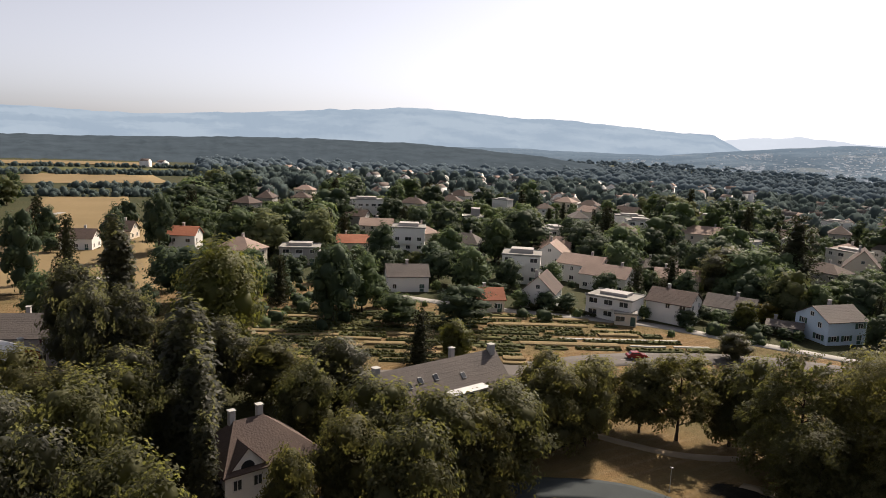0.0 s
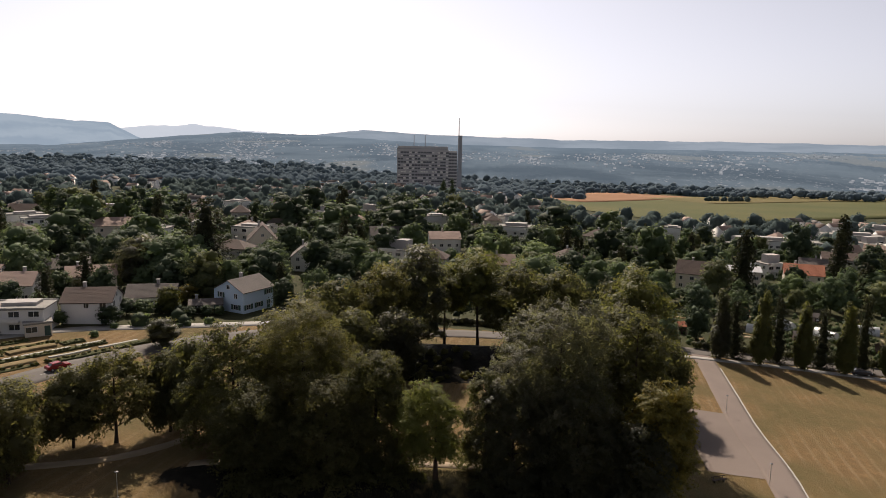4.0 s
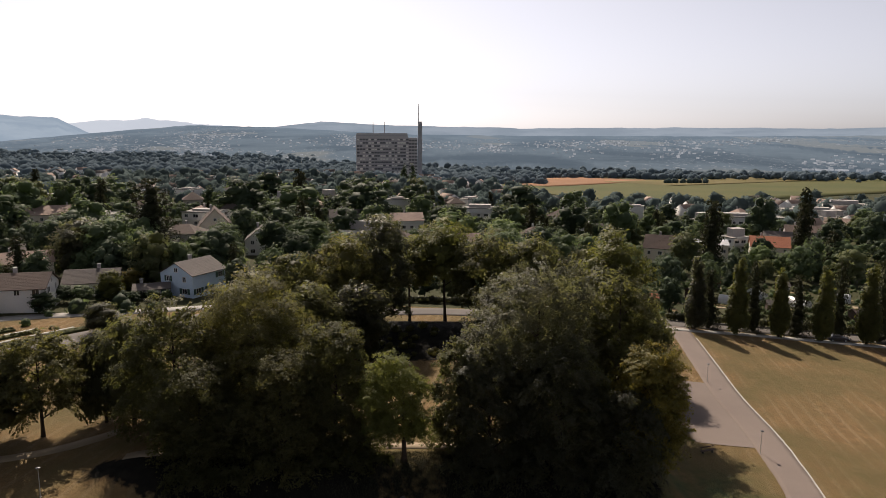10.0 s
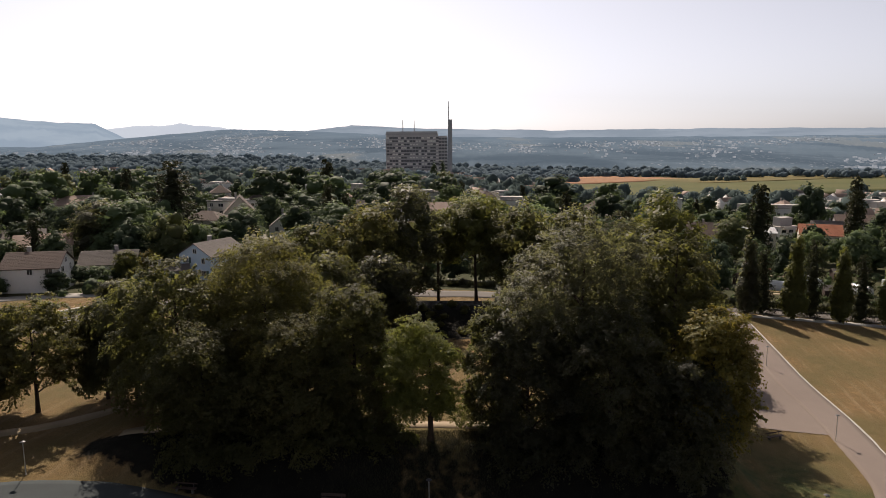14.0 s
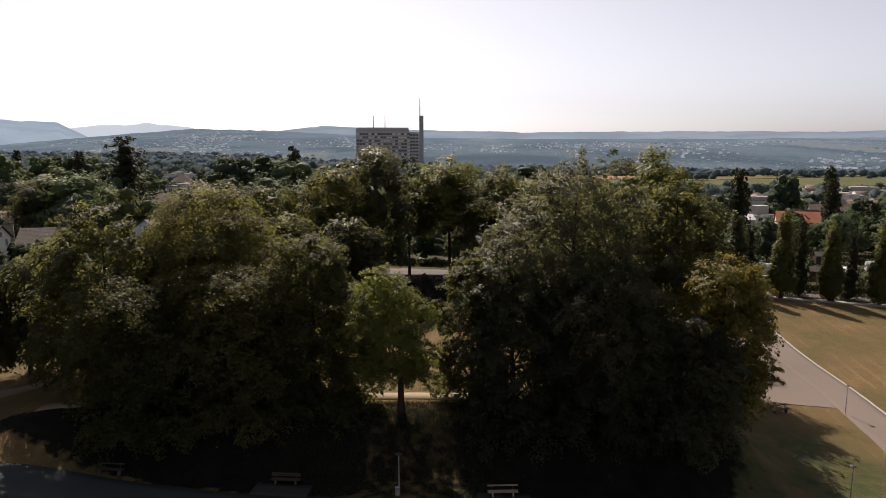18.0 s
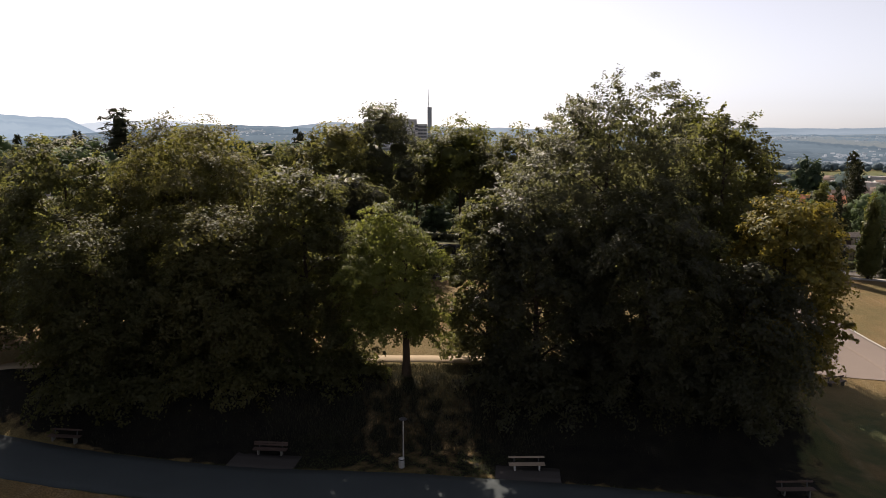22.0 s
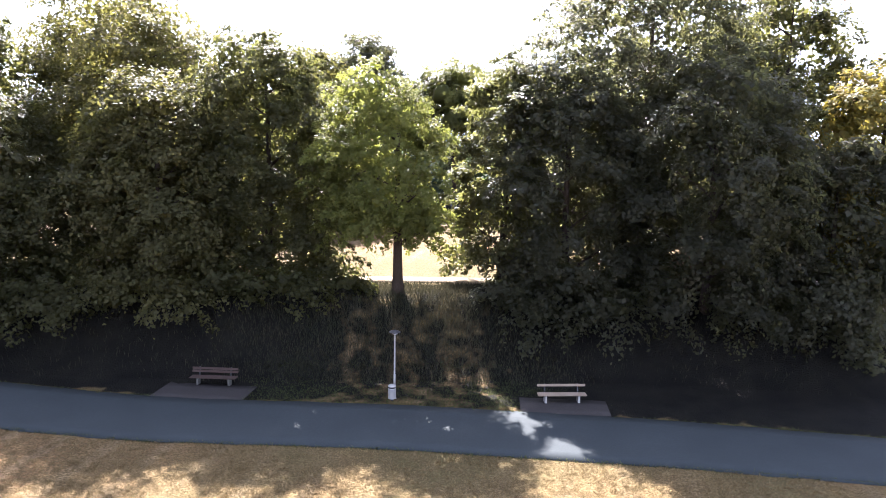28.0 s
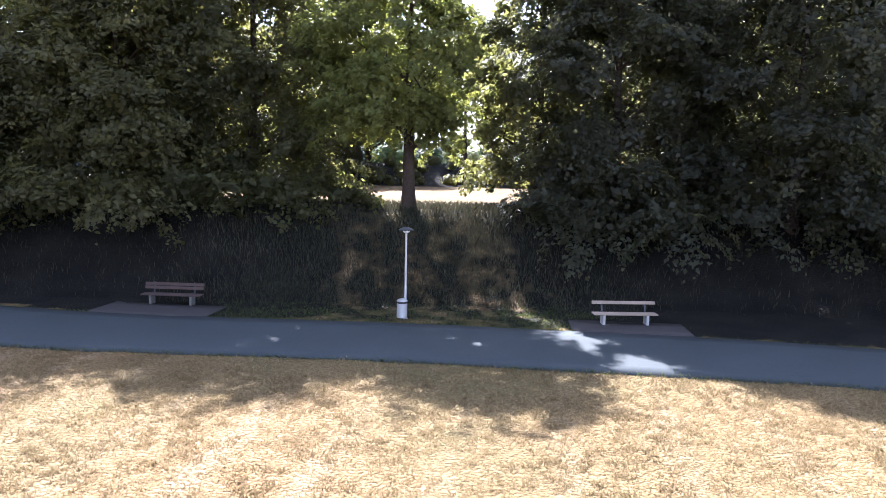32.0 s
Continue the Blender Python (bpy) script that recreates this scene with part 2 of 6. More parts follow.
LEAF_LIGHT = leaf_mat("leaves_light", (0.0474, 0.0533, 0.0163), (0.0947, 0.0977, 0.0281), (0.0614, 0.0659, 0.02), 0.42, 0.55, 0.24, (3.7, 3.7, 2.1))
LEAF_FRESH = leaf_mat("leaves_fresh", (0.0562, 0.0681, 0.02), (0.111, 0.118, 0.0333), (0.0725, 0.0829, 0.0244), 0.46, 0.54, 0.20, (3.8, 3.8, 2.3))
LEAF_YELLOW = leaf_mat("leaves_yellowing", (0.046, 0.054, 0.017), (0.165, 0.135, 0.03), (0.044, 0.052, 0.017), 0.42, 0.54, 0.24, (3.6, 3.4, 1.9))
LEAF_OLIVE = leaf_mat("leaves_olive", (0.0215, 0.0235, 0.0120), (0.1180, 0.1120, 0.0500), (0.0350, 0.0370, 0.0185), 0.44, 0.56, 0.13, (3.5, 3.5, 1.6))
# leaves of the far woods: haze is mixed in as a paler, bluer colour
LEAF_FAR = leaf_mat("far_leaves_hazed", (0.082, 0.108, 0.106), (0.106, 0.134, 0.128), (0.070, 0.096, 0.098), 0.35, 0.95, 0.0, (1.6, 1.6, 1.5))
LEAF_HAZE = leaf_mat("distant_leaves_hazed", (0.110, 0.143, 0.165), (0.122, 0.155, 0.177), (0.098, 0.132, 0.156), 0.45, 0.95, 0.0, (1.6, 1.6, 1.6))
GARDEN_DARK = leaf_mat("garden_leaves_dark", (0.0296, 0.0446, 0.0286), (0.0576, 0.0789, 0.046), (0.0374, 0.0549, 0.0348), 0.34)
GARDEN_MID = leaf_mat("garden_leaves_mid", (0.0498, 0.0738, 0.0396), (0.0904, 0.1218, 0.0618), (0.0623, 0.0858, 0.0475), 0.4)
GARDEN_LIGHT = leaf_mat("garden_leaves_light", (0.0763, 0.1099, 0.0523), (0.131, 0.1703, 0.0776), (0.0935, 0.1253, 0.0586), 0.42)
GARDEN_OLIVE = leaf_mat("garden_leaves_olive", (0.0701, 0.0858, 0.046), (0.131, 0.1443, 0.0728), (0.0623, 0.0772, 0.0412), 0.4)
NEEDLE = leaf_mat("conifer_needles", (0.0163, 0.0215, 0.0118), (0.0326, 0.037, 0.0185), (0.0355, 0.0311, 0.0163), 0.2, 0.6)
BLADES_DRY = leaf_mat("dry_grass_blades", (0.209, 0.154, 0.0754), (0.302, 0.232, 0.125), (0.145, 0.104, 0.0493), 0.25, 0.7, 0.1, (1.2, 1.2, 1.1))
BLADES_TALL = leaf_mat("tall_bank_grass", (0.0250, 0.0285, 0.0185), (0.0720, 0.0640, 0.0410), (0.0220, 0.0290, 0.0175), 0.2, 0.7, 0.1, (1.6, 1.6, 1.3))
BLADES_GREEN = leaf_mat("green_grass_blades", (0.0378, 0.0547, 0.021), (0.0757, 0.0883, 0.0378), (0.0505, 0.0589, 0.0252), 0.3, 0.7)


# ---- builders ----
def mesh_np(name, verts, faces, materials=(), smooth=False, normals=None):
    me = bpy.data.meshes.new(name)
    v = np.asarray(verts, dtype=np.float32).reshape(-1, 3)
    f = np.asarray(faces, dtype=np.int32)
    k = f.shape[1]
    me.vertices.add(len(v))
    me.vertices.foreach_set("co", v.ravel())
    me.loops.add(f.size)
    me.loops.foreach_set("vertex_index", f.ravel())
    me.polygons.add(len(f))
    me.polygons.foreach_set("loop_start", np.arange(0, f.size, k, dtype=np.int32))
    me.polygons.foreach_set("loop_total", np.full(len(f), k, dtype=np.int32))
    if smooth:
        me.polygons.foreach_set("use_smooth", np.ones(len(f), dtype=bool))
    me.update(calc_edges=True)
    for m in materials:
        me.materials.append(m)
    if normals is not None:
        me.polygons.foreach_set("use_smooth", np.ones(len(f), dtype=bool))
        me.normals_split_custom_set_from_vertices(np.asarray(normals, float).tolist())
    return me


def from_bm(name, bm, material, smooth=False):
    me = bpy.data.meshes.new(name)
    bm.normal_update()
    bm.to_mesh(me)
    bm.free()
    me.materials.append(material)
    if smooth:
        me.polygons.foreach_set("use_smooth", np.ones(len(me.polygons), dtype=bool))
    return me


def part(name, data, material, parent, label="", m=None):
    """One mesh object under a thing or under a part; data is a bmesh or a mesh."""
    me = from_bm(name, data, material) if isinstance(data, bmesh.types.BMesh) else data
    ob = new(name, me)
    ob.parent = parent
    if m is not None:
        ob.matrix_basis = m
    if label:
        ob["label"] = label
    return ob


def box(bm, x0, x1, y0, y1, z0, z1, bevel=0.0):
    r = bmesh.ops.create_cube(bm, size=1.0)
    for v in r["verts"]:
        v.co = Vector(((x0 + x1) / 2 + v.co.x * (x1 - x0), (y0 + y1) / 2 + v.co.y * (y1 - y0), (z0 + z1) / 2 + v.co.z * (z1 - z0)))
    if bevel:
        es = list({e for v in r["verts"] for e in v.link_edges})
        bmesh.ops.bevel(bm, geom=es, offset=bevel, segments=1, affect="EDGES", profile=0.5)
    return bm


def boxes(*rows, bevel=0.0):
    bm = bmesh.new()
    for r in rows:
        box(bm, *r, bevel=bevel)
    return bm


def lathe(profile, seg=14):
    """A turned body from (radius, z) pairs."""
    bm = bmesh.new()
    rings = []
    for r, z in profile:
        rings.append([bm.verts.new((r * math.cos(2 * math.pi * i / seg), r * math.sin(2 * math.pi * i / seg), z)) for i in range(seg)])
    for a, b in zip(rings, rings[1:]):
        for i in range(seg):
            bm.faces.new((a[i], a[(i + 1) % seg], b[(i + 1) % seg], b[i]))
    bm.faces.new(list(reversed(rings[0])))
    bm.faces.new(rings[-1])
    return bm


def thing(name, x, y, z, yaw=0.0, label="", category="", group="", kind=""):
    ob = new(name)
    ob.matrix_basis = pose(x, y, z, 0, 0, yaw)
    return tagged(ob, label, category, group, kind)


def smoothstep(a, b, x):
    t = np.clip((x - a) / (b - a), 0, 1)
    return t * t * (3 - 2 * t)


def ground_z(x, y):
    """Height of the ground: a hilltop falling to +x and away, with a planted bastion and its inner rampart."""
    x, y = np.asarray(x, float), np.asarray(y, float)
    z = -6.0 * np.tanh(x / 100.0) * smoothstep(8, 45, np.abs(x) + np.maximum(0, y - 30) * 0.5)
    z = z + 2.2 * np.exp(-((y - 78) / 28.0) ** 2 - (x / 45.0) ** 2)
    z = z - 0.018 * np.clip(y - 150, 0, 900) * (1 - 0.6 * smoothstep(-150, -500, x))
    m = smoothstep(2.6, 8.2, y) * (1 - smoothstep(60, 74, y)) * smoothstep(-40, -31, x) * (1 - smoothstep(26, 34, x))
    z = z * (1 - m) + 3.6 * m
    m2 = smoothstep(45, 58, y) * (1 - smoothstep(60, 74, y)) * smoothstep(-36, -28, x) * (1 - smoothstep(24, 32, x))
    return z + 2.2 * m2


def gz(x, y):
    return float(ground_z(x, y))


def drape(name, line, width, dz, material, step=1.5, across=4, label="", category="", kind="structure", skirt=0.25):
    """A strip of paving or planting laid on the ground along a line of (x, y), with edges that go down into the earth.
    """
    pts = [Vector((p[0], p[1], 0)) for p in line]
    fine = []
    for i in range(len(pts) - 1):
        p0, p1, p2, p3 = pts[max(0, i - 1)], pts[i], pts[i + 1], pts[min(len(pts) - 1, i + 2)]
        k = max(1, int((p2 - p1).length / step))
        for j in range(k):
            t = j / k
            fine.append(0.5 * ((2 * p1) + (p2 - p0) * t + (2 * p0 - 5 * p1 + 4 * p2 - p3) * t * t + (3 * p1 - p0 - 3 * p2 + p3) * t ** 3))
    fine.append(pts[-1])
    verts, faces, row = [], [], across + 3
    rng = random.Random(len(fine))
    for i, p in enumerate(fine):
        d = (fine[min(len(fine) - 1, i + 1)] - fine[max(0, i - 1)]).normalized()
        side = Vector((-d.y, d.x, 0))
        wob = rng.uniform(-0.04, 0.04)
        for j in range(row):
            u = min(max(j - 1, 0), across) / across - 0.5
            q = p + side * (u * width + wob)
            verts.append((q.x, q.y, gz(q.x, q.y) + (dz if 0 < j < row - 1 else -skirt)))
    for i in range(len(fine) - 1):
        for j in range(row - 1):
            a = i * row + j
            faces.append((a, a + row, a + row + 1, a + 1))
    ob = new(name, mesh_np(name, verts, faces, (material,)))
    return tagged(ob, label, category, "", kind)


# ---- ground ----
def spread(lo, hi, step, grow, end_lo, end_hi):
    c = list(np.arange(lo, hi + 1e-6, step))
    s, v = step, hi
    while v < end_hi:
        s *= grow
        v += s
        c.append(min(v, end_hi))
    s, v = step, lo
    while v > end_lo:
        s *= grow
        v -= s
        c.insert(0, max(v, end_lo))
    return np.array(c)


def ground_mat():
    m, n, l, b = node_mat("park_ground", 0.95, 0.1)
    p = world_pos(n)
    big = noise_fac(n, l, 0.09, 4, 0.38, 0.62, p)
    mid = noise_fac(n, l, 0.8, 6, 0.36, 0.64, p)
    fine = noise_fac(n, l, 11.0, 6, 0.40, 0.62, p)
    dry = mix_col(n, l, mid, (0.267, 0.171, 0.0841), (0.197, 0.122, 0.058))
    green = mix_col(n, l, mid, (0.116, 0.101, 0.0435), (0.157, 0.122, 0.058))
    mp = n.new("ShaderNodeMapping")                      # faint tracks of the mower
    mp.inputs["Rotation"].default_value = (0, 0, radians(10))
    l.new(p, mp.inputs["Vector"])
    wv = n.new("ShaderNodeTexWave")
    wv.inputs["Scale"].default_value, wv.inputs["Distortion"].default_value = 0.14, 1.2
    wv.inputs["Detail"].default_value, wv.inputs["Detail Scale"].default_value = 3, 0.5
    l.new(mp.outputs[0], wv.inputs["Vector"])
    tr = n.new("ShaderNodeMapRange")
    tr.inputs["From Min"].default_value, tr.inputs["From Max"].default_value, tr.inputs["To Max"].default_value = 0.72, 0.96, 0.6
    l.new(wv.outputs["Fac"], tr.inputs["Value"])
    dry = mix_col(n, l, tr.outputs[0], dry, (0.302, 0.215, 0.131))
    col = mix_col(n, l, big, dry, green)
    tuft = noise_fac(n, l, 2.2, 5, 0.42, 0.62, p)
    q = n.new("ShaderNodeMath")
    q.operation = "MULTIPLY"
    q.inputs[1].default_value = 0.3
    l.new(tuft, q.inputs[0])
    col = mix_col(n, l, q.outputs[0], col, (0.128, 0.0899, 0.0493))
    f = n.new("ShaderNodeMath")
    f.operation = "MULTIPLY"
    f.inputs[1].default_value = 0.85
    l.new(fine, f.inputs[0])
    col = mix_col(n, l, f.outputs[0], col, (0.087, 0.0638, 0.0261))
    spot = n.new("ShaderNodeVectorMath")                 # grass stays fresh beside the bank's shady end
    spot.operation = "DISTANCE"
    spot.inputs[1].default_value = (33, 4, 0)
    l.new(p, spot.inputs[0])
    reach = n.new("ShaderNodeMapRange")
    reach.inputs["From Min"].default_value, reach.inputs["From Max"].default_value = 17, 11
    l.new(spot.outputs["Value"], reach.inputs["Value"])
    uneven = noise_fac(n, l, 0.35, 5, 0.25, 0.6, p)
    fresh = n.new("ShaderNodeMath")
    fresh.operation = "MULTIPLY"
    l.new(reach.outputs[0], fresh.inputs[0])
    l.new(uneven, fresh.inputs[1])
    col = mix_col(n, l, fresh.outputs[0], col, mix_col(n, l, mid, (0.0460, 0.0580, 0.0250), (0.0820, 0.0820, 0.0330)))
    at = n.new("ShaderNodeAttribute")                     # bare earth under the dense trees, darkened to near black for their shade
    at.attribute_name = "shaded_soil"
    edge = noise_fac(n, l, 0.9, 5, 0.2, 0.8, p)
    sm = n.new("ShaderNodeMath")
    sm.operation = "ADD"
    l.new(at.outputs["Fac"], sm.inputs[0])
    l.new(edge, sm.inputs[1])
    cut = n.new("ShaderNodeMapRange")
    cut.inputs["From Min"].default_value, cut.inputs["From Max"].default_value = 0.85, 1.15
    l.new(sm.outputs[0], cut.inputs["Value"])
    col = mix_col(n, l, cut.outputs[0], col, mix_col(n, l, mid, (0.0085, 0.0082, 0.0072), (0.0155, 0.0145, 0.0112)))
    l.new(col, b.inputs["Base Color"])
    bump_on(n, l, b, fine, 0.8, 0.06)
    return m


GX = spread(-48, 56, 1.0, 1.09, -4900, 4900)
GY = spread(-20, 90, 1.0, 1.09, -1500, 4900)
gx, gy = np.meshgrid(GX, GY)
gzz = ground_z(gx, gy)
near = (np.abs(gx) < 60) & (gy > -30) & (gy < 110)
rng_g = np.random.default_rng(4)
gzz = gzz + np.where(near, rng_g.normal(0, 0.012, gx.shape), 0)
nx, ny = len(GX), len(GY)
idx = np.arange(nx * ny).reshape(ny, nx)
gf = np.stack([idx[:-1, :-1], idx[:-1, 1:], idx[1:, 1:], idx[1:, :-1]], -1).reshape(-1, 4)
GARDENS = surface("garden_ground", (0.0348, 0.0406, 0.0174), (0.058, 0.0551, 0.0261), 0.05, 0.9, 0.95, 0.1, (0.029, 0.0319, 0.0145), 0.8, 0.2)
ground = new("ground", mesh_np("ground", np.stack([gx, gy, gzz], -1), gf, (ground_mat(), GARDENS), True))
cx, cy = (gx[:-1, :-1] + gx[1:, 1:]).ravel() / 2, (gy[:-1, :-1] + gy[1:, 1:]).ravel() / 2
lane_y = np.interp(cx, [-400, -150, -122, -100, -84, -62, -40, 0, 50, 110, 400], [-60, 26, 40, 56, 68, 77, 84, 88, 92, 86, 30])
garden_side = (cy < 18) & (cy > -95) & (cx < np.interp(cy, [-95, -52, -26, -12, 0, 18], [-78, -70, -61, -54, -54, -60])) & (cx > np.interp(cy, [-85, -46, -10, 15, 18], [-146, -115, -89, -78, -76]))
ground.data.polygons.foreach_set("material_index", np.where((cy > lane_y) | garden_side, 1, 0).astype(np.int32))
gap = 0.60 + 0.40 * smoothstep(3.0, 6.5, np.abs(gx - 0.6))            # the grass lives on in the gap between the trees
# mask of bare earth with tree shade painted in, on bank and inner rampart
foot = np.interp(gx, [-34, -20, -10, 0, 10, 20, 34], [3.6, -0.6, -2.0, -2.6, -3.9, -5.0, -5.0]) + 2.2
shaded_soil = smoothstep(-0.4, 1.0, gy - foot) * (1 - smoothstep(8.6, 11.0, gy)) * smoothstep(-38.5, -34.5, gx) * (1 - smoothstep(23.5, 29.5, gx - 0.3 * gy)) * gap
shaded_soil = np.maximum(shaded_soil, smoothstep(43.0, 46.5, gy) * (1 - smoothstep(71.0, 74.0, gy)) * smoothstep(-38, -34, gx) * (1 - smoothstep(30, 34, gx)))
ground.data.attributes.new("shaded_soil", "FLOAT", "POINT").data.foreach_set("value", shaded_soil.ravel().astype(np.float32))
ground.data.update()
tagged(ground, "sunburnt summer grass over a gently falling hilltop", "ground", "", "structure")

drape("path", [(-66, -52), (-57, -26), (-50, -12), (-42, -2.5), (-32, 0.8), (-20, -0.6), (-10, -2.0), (0, -2.6), (10, -3.9), (20, -5.0), (34, -5.0), (42, 2)],
      4.8, 0.052, ASPHALT_SHADED, 1.0, 6, "dark grey asphalt park path along the planted bank", "path")
drape("park_avenue", [(41.6, 1.4), (47.3, 9.5), (49.8, 22), (51.0, 31), (52.1, 45), (54.5, 62), (57.0, 79), (58.2, 88.5)], 4.7, 0.056, ASPHALT_SUNLIT, 1.0, 6, "pinkish asphalt path crossing the dry lawn, coloured as if sunlit", "path")
drape("kerb", [(45.3, 3.2), (49.5, 9.0), (52.25, 21.8), (53.5, 31), (54.6, 45), (57.0, 62), (59.5, 79)], 0.2, 0.10, CONCRETE, 1.5, 1, "pale concrete kerb along the path", "kerb")
drape("path_branch", [(47.6, 51), (45.8, 38), (44.6, 25.2)], 10, 0.050, ASPHALT_SUNLIT, 1.0, 8, "wide pale asphalt apron beside the park path", "path")
drape("road", [(-150, -85), (-119, -46), (-93, -10), (-81, 15), (-74.5, 37), (-64, 56), (-48, 71), (-24, 80), (0, 83), (26, 88), (50, 91), (75, 90), (110, 82), (160, 70)],
      7.0, 0.04, ROADMAT, 2.5, 4, "pale asphalt street curving round the park", "road")
for k, (mx, my) in enumerate(((-78.2, 25), (-76.0, 32.0), (-72.8, 40.5), (-69.2, 47.5), (-65.0, 54.5), (-60.2, 60.2), (-55.0, 65.4), (-48.5, 70.7))):
    ux, uy = (0.30, 0.95) if k < 2 else (0.46, 0.89) if k < 4 else (0.66, 0.75)
    drape("road_marking", [(mx, my), (mx + ux * 3.2, my + uy * 3.2)], 0.18, 0.05, PALE, 1.0, 1, "worn white dash along the middle of the street", "road marking", skirt=0.01)
drape("pavement", [(40, 86), (50, 85.8), (75, 84), (110, 76), (160, 64)], 2.2, 0.12, PALE, 2.5, 2, "pale concrete pavement along the street", "pavement")
drape("sandy_path", [(-33, 10), (-20, 11.5), (-6, 12.2), (6, 12.2), (18, 11.6), (26, 11)], 1.7, 0.04, SAND, 1.0, 2, "light sandy footpath on top of the bank", "path")
drape("sandy_branch", [(-38, 20), (-44, 13), (-54, 8), (-66, 4)], 1.8, 0.03, SAND, 1.2, 2, "light sandy footpath under the park trees", "path")
drape("side_street", [(-150, 26), (-122, 40), (-100, 56), (-84, 68.5), (-62, 76.5), (-40, 84)], 4.0, 0.05, PALE, 2.5, 2, "pale lane in front of the villas", "road")


# ---- trees ----
def tube(verts, faces, pts, radii, seg=7):
    base = len(verts)
    for i, (p, r) in enumerate(zip(pts, radii)):
        d = (pts[min(i + 1, len(pts) - 1)] - pts[max(i - 1, 0)]).normalized()
        a = d.orthogonal().normalized()
        b = d.cross(a)
        for k in range(seg):
            t = 2 * math.pi * k / seg
            verts.append(p + (a * math.cos(t) + b * math.sin(t)) * r)
    for i in range(len(pts) - 1):
        for k in range(seg):
            q = base + i * seg
            faces.append((q + k, q + (k + 1) % seg, q + seg + (k + 1) % seg, q + seg + k))


def wood_mesh(h, r0, fork, spread_r, top, limbs, rng, up=0.55):
    """A tapered trunk with limbs that leave it between fork and top, and branches on the limbs."""
    verts, faces = [], []
    pts, rad = [], []
    bend = Vector((rng.uniform(-0.3, 0.3), rng.uniform(-0.3, 0.3), 0))
    for i in range(9):
        t = i / 8
        pts.append(Vector((bend.x * math.sin(t * 3), bend.y * math.sin(t * 2.4), -0.3 + (top + 0.3) * t)))
        rad.append(r0 * ((1 - t) ** 0.8 * 0.85 + 0.06) * (1.35 if i == 0 else 1))
    tube(verts, faces, pts, rad, 9)
    for k in range(limbs):
        t = fork / top + (0.92 - fork / top) * (k + rng.random()) / limbs
        a = k * 2.4 + rng.uniform(-0.4, 0.4)
        p = Vector((bend.x * math.sin(t * 3), bend.y * math.sin(t * 2.4), top * t))
        out = spread_r * (1.0 - 0.55 * (t - fork / top)) * rng.uniform(0.65, 0.95)
        d = Vector((math.cos(a), math.sin(a), 0))
        lp = [p + d * (out * s) + Vector((0, 0, out * up * (s ** 0.8))) for s in (0, 0.25, 0.5, 0.75, 1)]
        r1 = r0 * 0.42 * (1 - t * 0.6)
        tube(verts, faces, lp, [r1, r1 * 0.8, r1 * 0.55, r1 * 0.35, r1 * 0.12], 6)
        for s in (1, 2, 3):
            d2 = Vector((math.cos(a + rng.choice((-1, 1)) * rng.uniform(0.5, 1.1)), math.sin(a + rng.uniform(-1, 1)), rng.uniform(0.1, 0.8))).normalized()
            ln = out * rng.uniform(0.3, 0.5)
            tube(verts, faces, [lp[s], lp[s] + d2 * ln * 0.5, lp[s] + d2 * ln], [r1 * 0.4, r1 * 0.25, r1 * 0.08], 5)
    return verts, faces


def leaf_cards(cen, nrm, size, rng, slim=0.55, fold=0.15):
    """One four-cornered leaf (or spray of leaves) at every centre, turned about its normal."""
    n = len(cen)
    nrm = nrm / (np.linalg.norm(nrm, axis=1, keepdims=True) + 1e-9)
    t = rng.normal(size=(n, 3))
    a = np.cross(nrm, t)
    a /= np.linalg.norm(a, axis=1, keepdims=True) + 1e-9
    b = np.cross(nrm, a)
    s = (size * rng.uniform(0.6, 1.4, n))[:, None]
    v = np.stack([cen - a * s * 0.5, cen + b * s * slim * 0.5 + nrm * s * fold, cen + a * s * 0.5, cen - b * s * slim * 0.5 + nrm * s * fold], 1)
    f = np.arange(n * 4).reshape(n, 4)
    return v.reshape(-1, 3), f


def clumps_on(lobes, count, rng, inner=0.25, low=-0.75):
    """Clump centres on the skins of the lobes of a crown (and some inside), with their outward direction."""
    lobes = np.asarray(lobes, float)
    area = (lobes[:, 3] * lobes[:, 4] + lobes[:, 3] * lobes[:, 5] + lobes[:, 4] * lobes[:, 5])
    pick = rng.choice(len(lobes), count * 3, p=area / area.sum())
    d = rng.normal(size=(count * 3, 3))
    d /= np.linalg.norm(d, axis=1, keepdims=True)
    r = np.where(rng.random(count * 3) < inner, rng.uniform(0.45, 0.85, count * 3), rng.uniform(0.88, 1.06, count * 3))
    c = lobes[pick, :3] + d * lobes[pick, 3:6] * r[:, None]
    keep = d[:, 2] > low
    for L in lobes:                      # drop those deep inside another lobe
        q = (c - L[:3]) / L[3:6]
        keep &= (np.linalg.norm(q, axis=1) > 0.62)
    c, d = c[keep], d[keep]
    return c[:count], d[:count]


def ico(level):
    bm = bmesh.new()
    bmesh.ops.create_icosphere(bm, subdivisions=level, radius=1.0)
    v = np.array([tuple(q.co) for q in bm.verts])
    f = np.array([[q.index for q in p.verts] for p in bm.faces])
    bm.free()
    return v, f


ICO = {1: ico(1), 2: ico(2)}


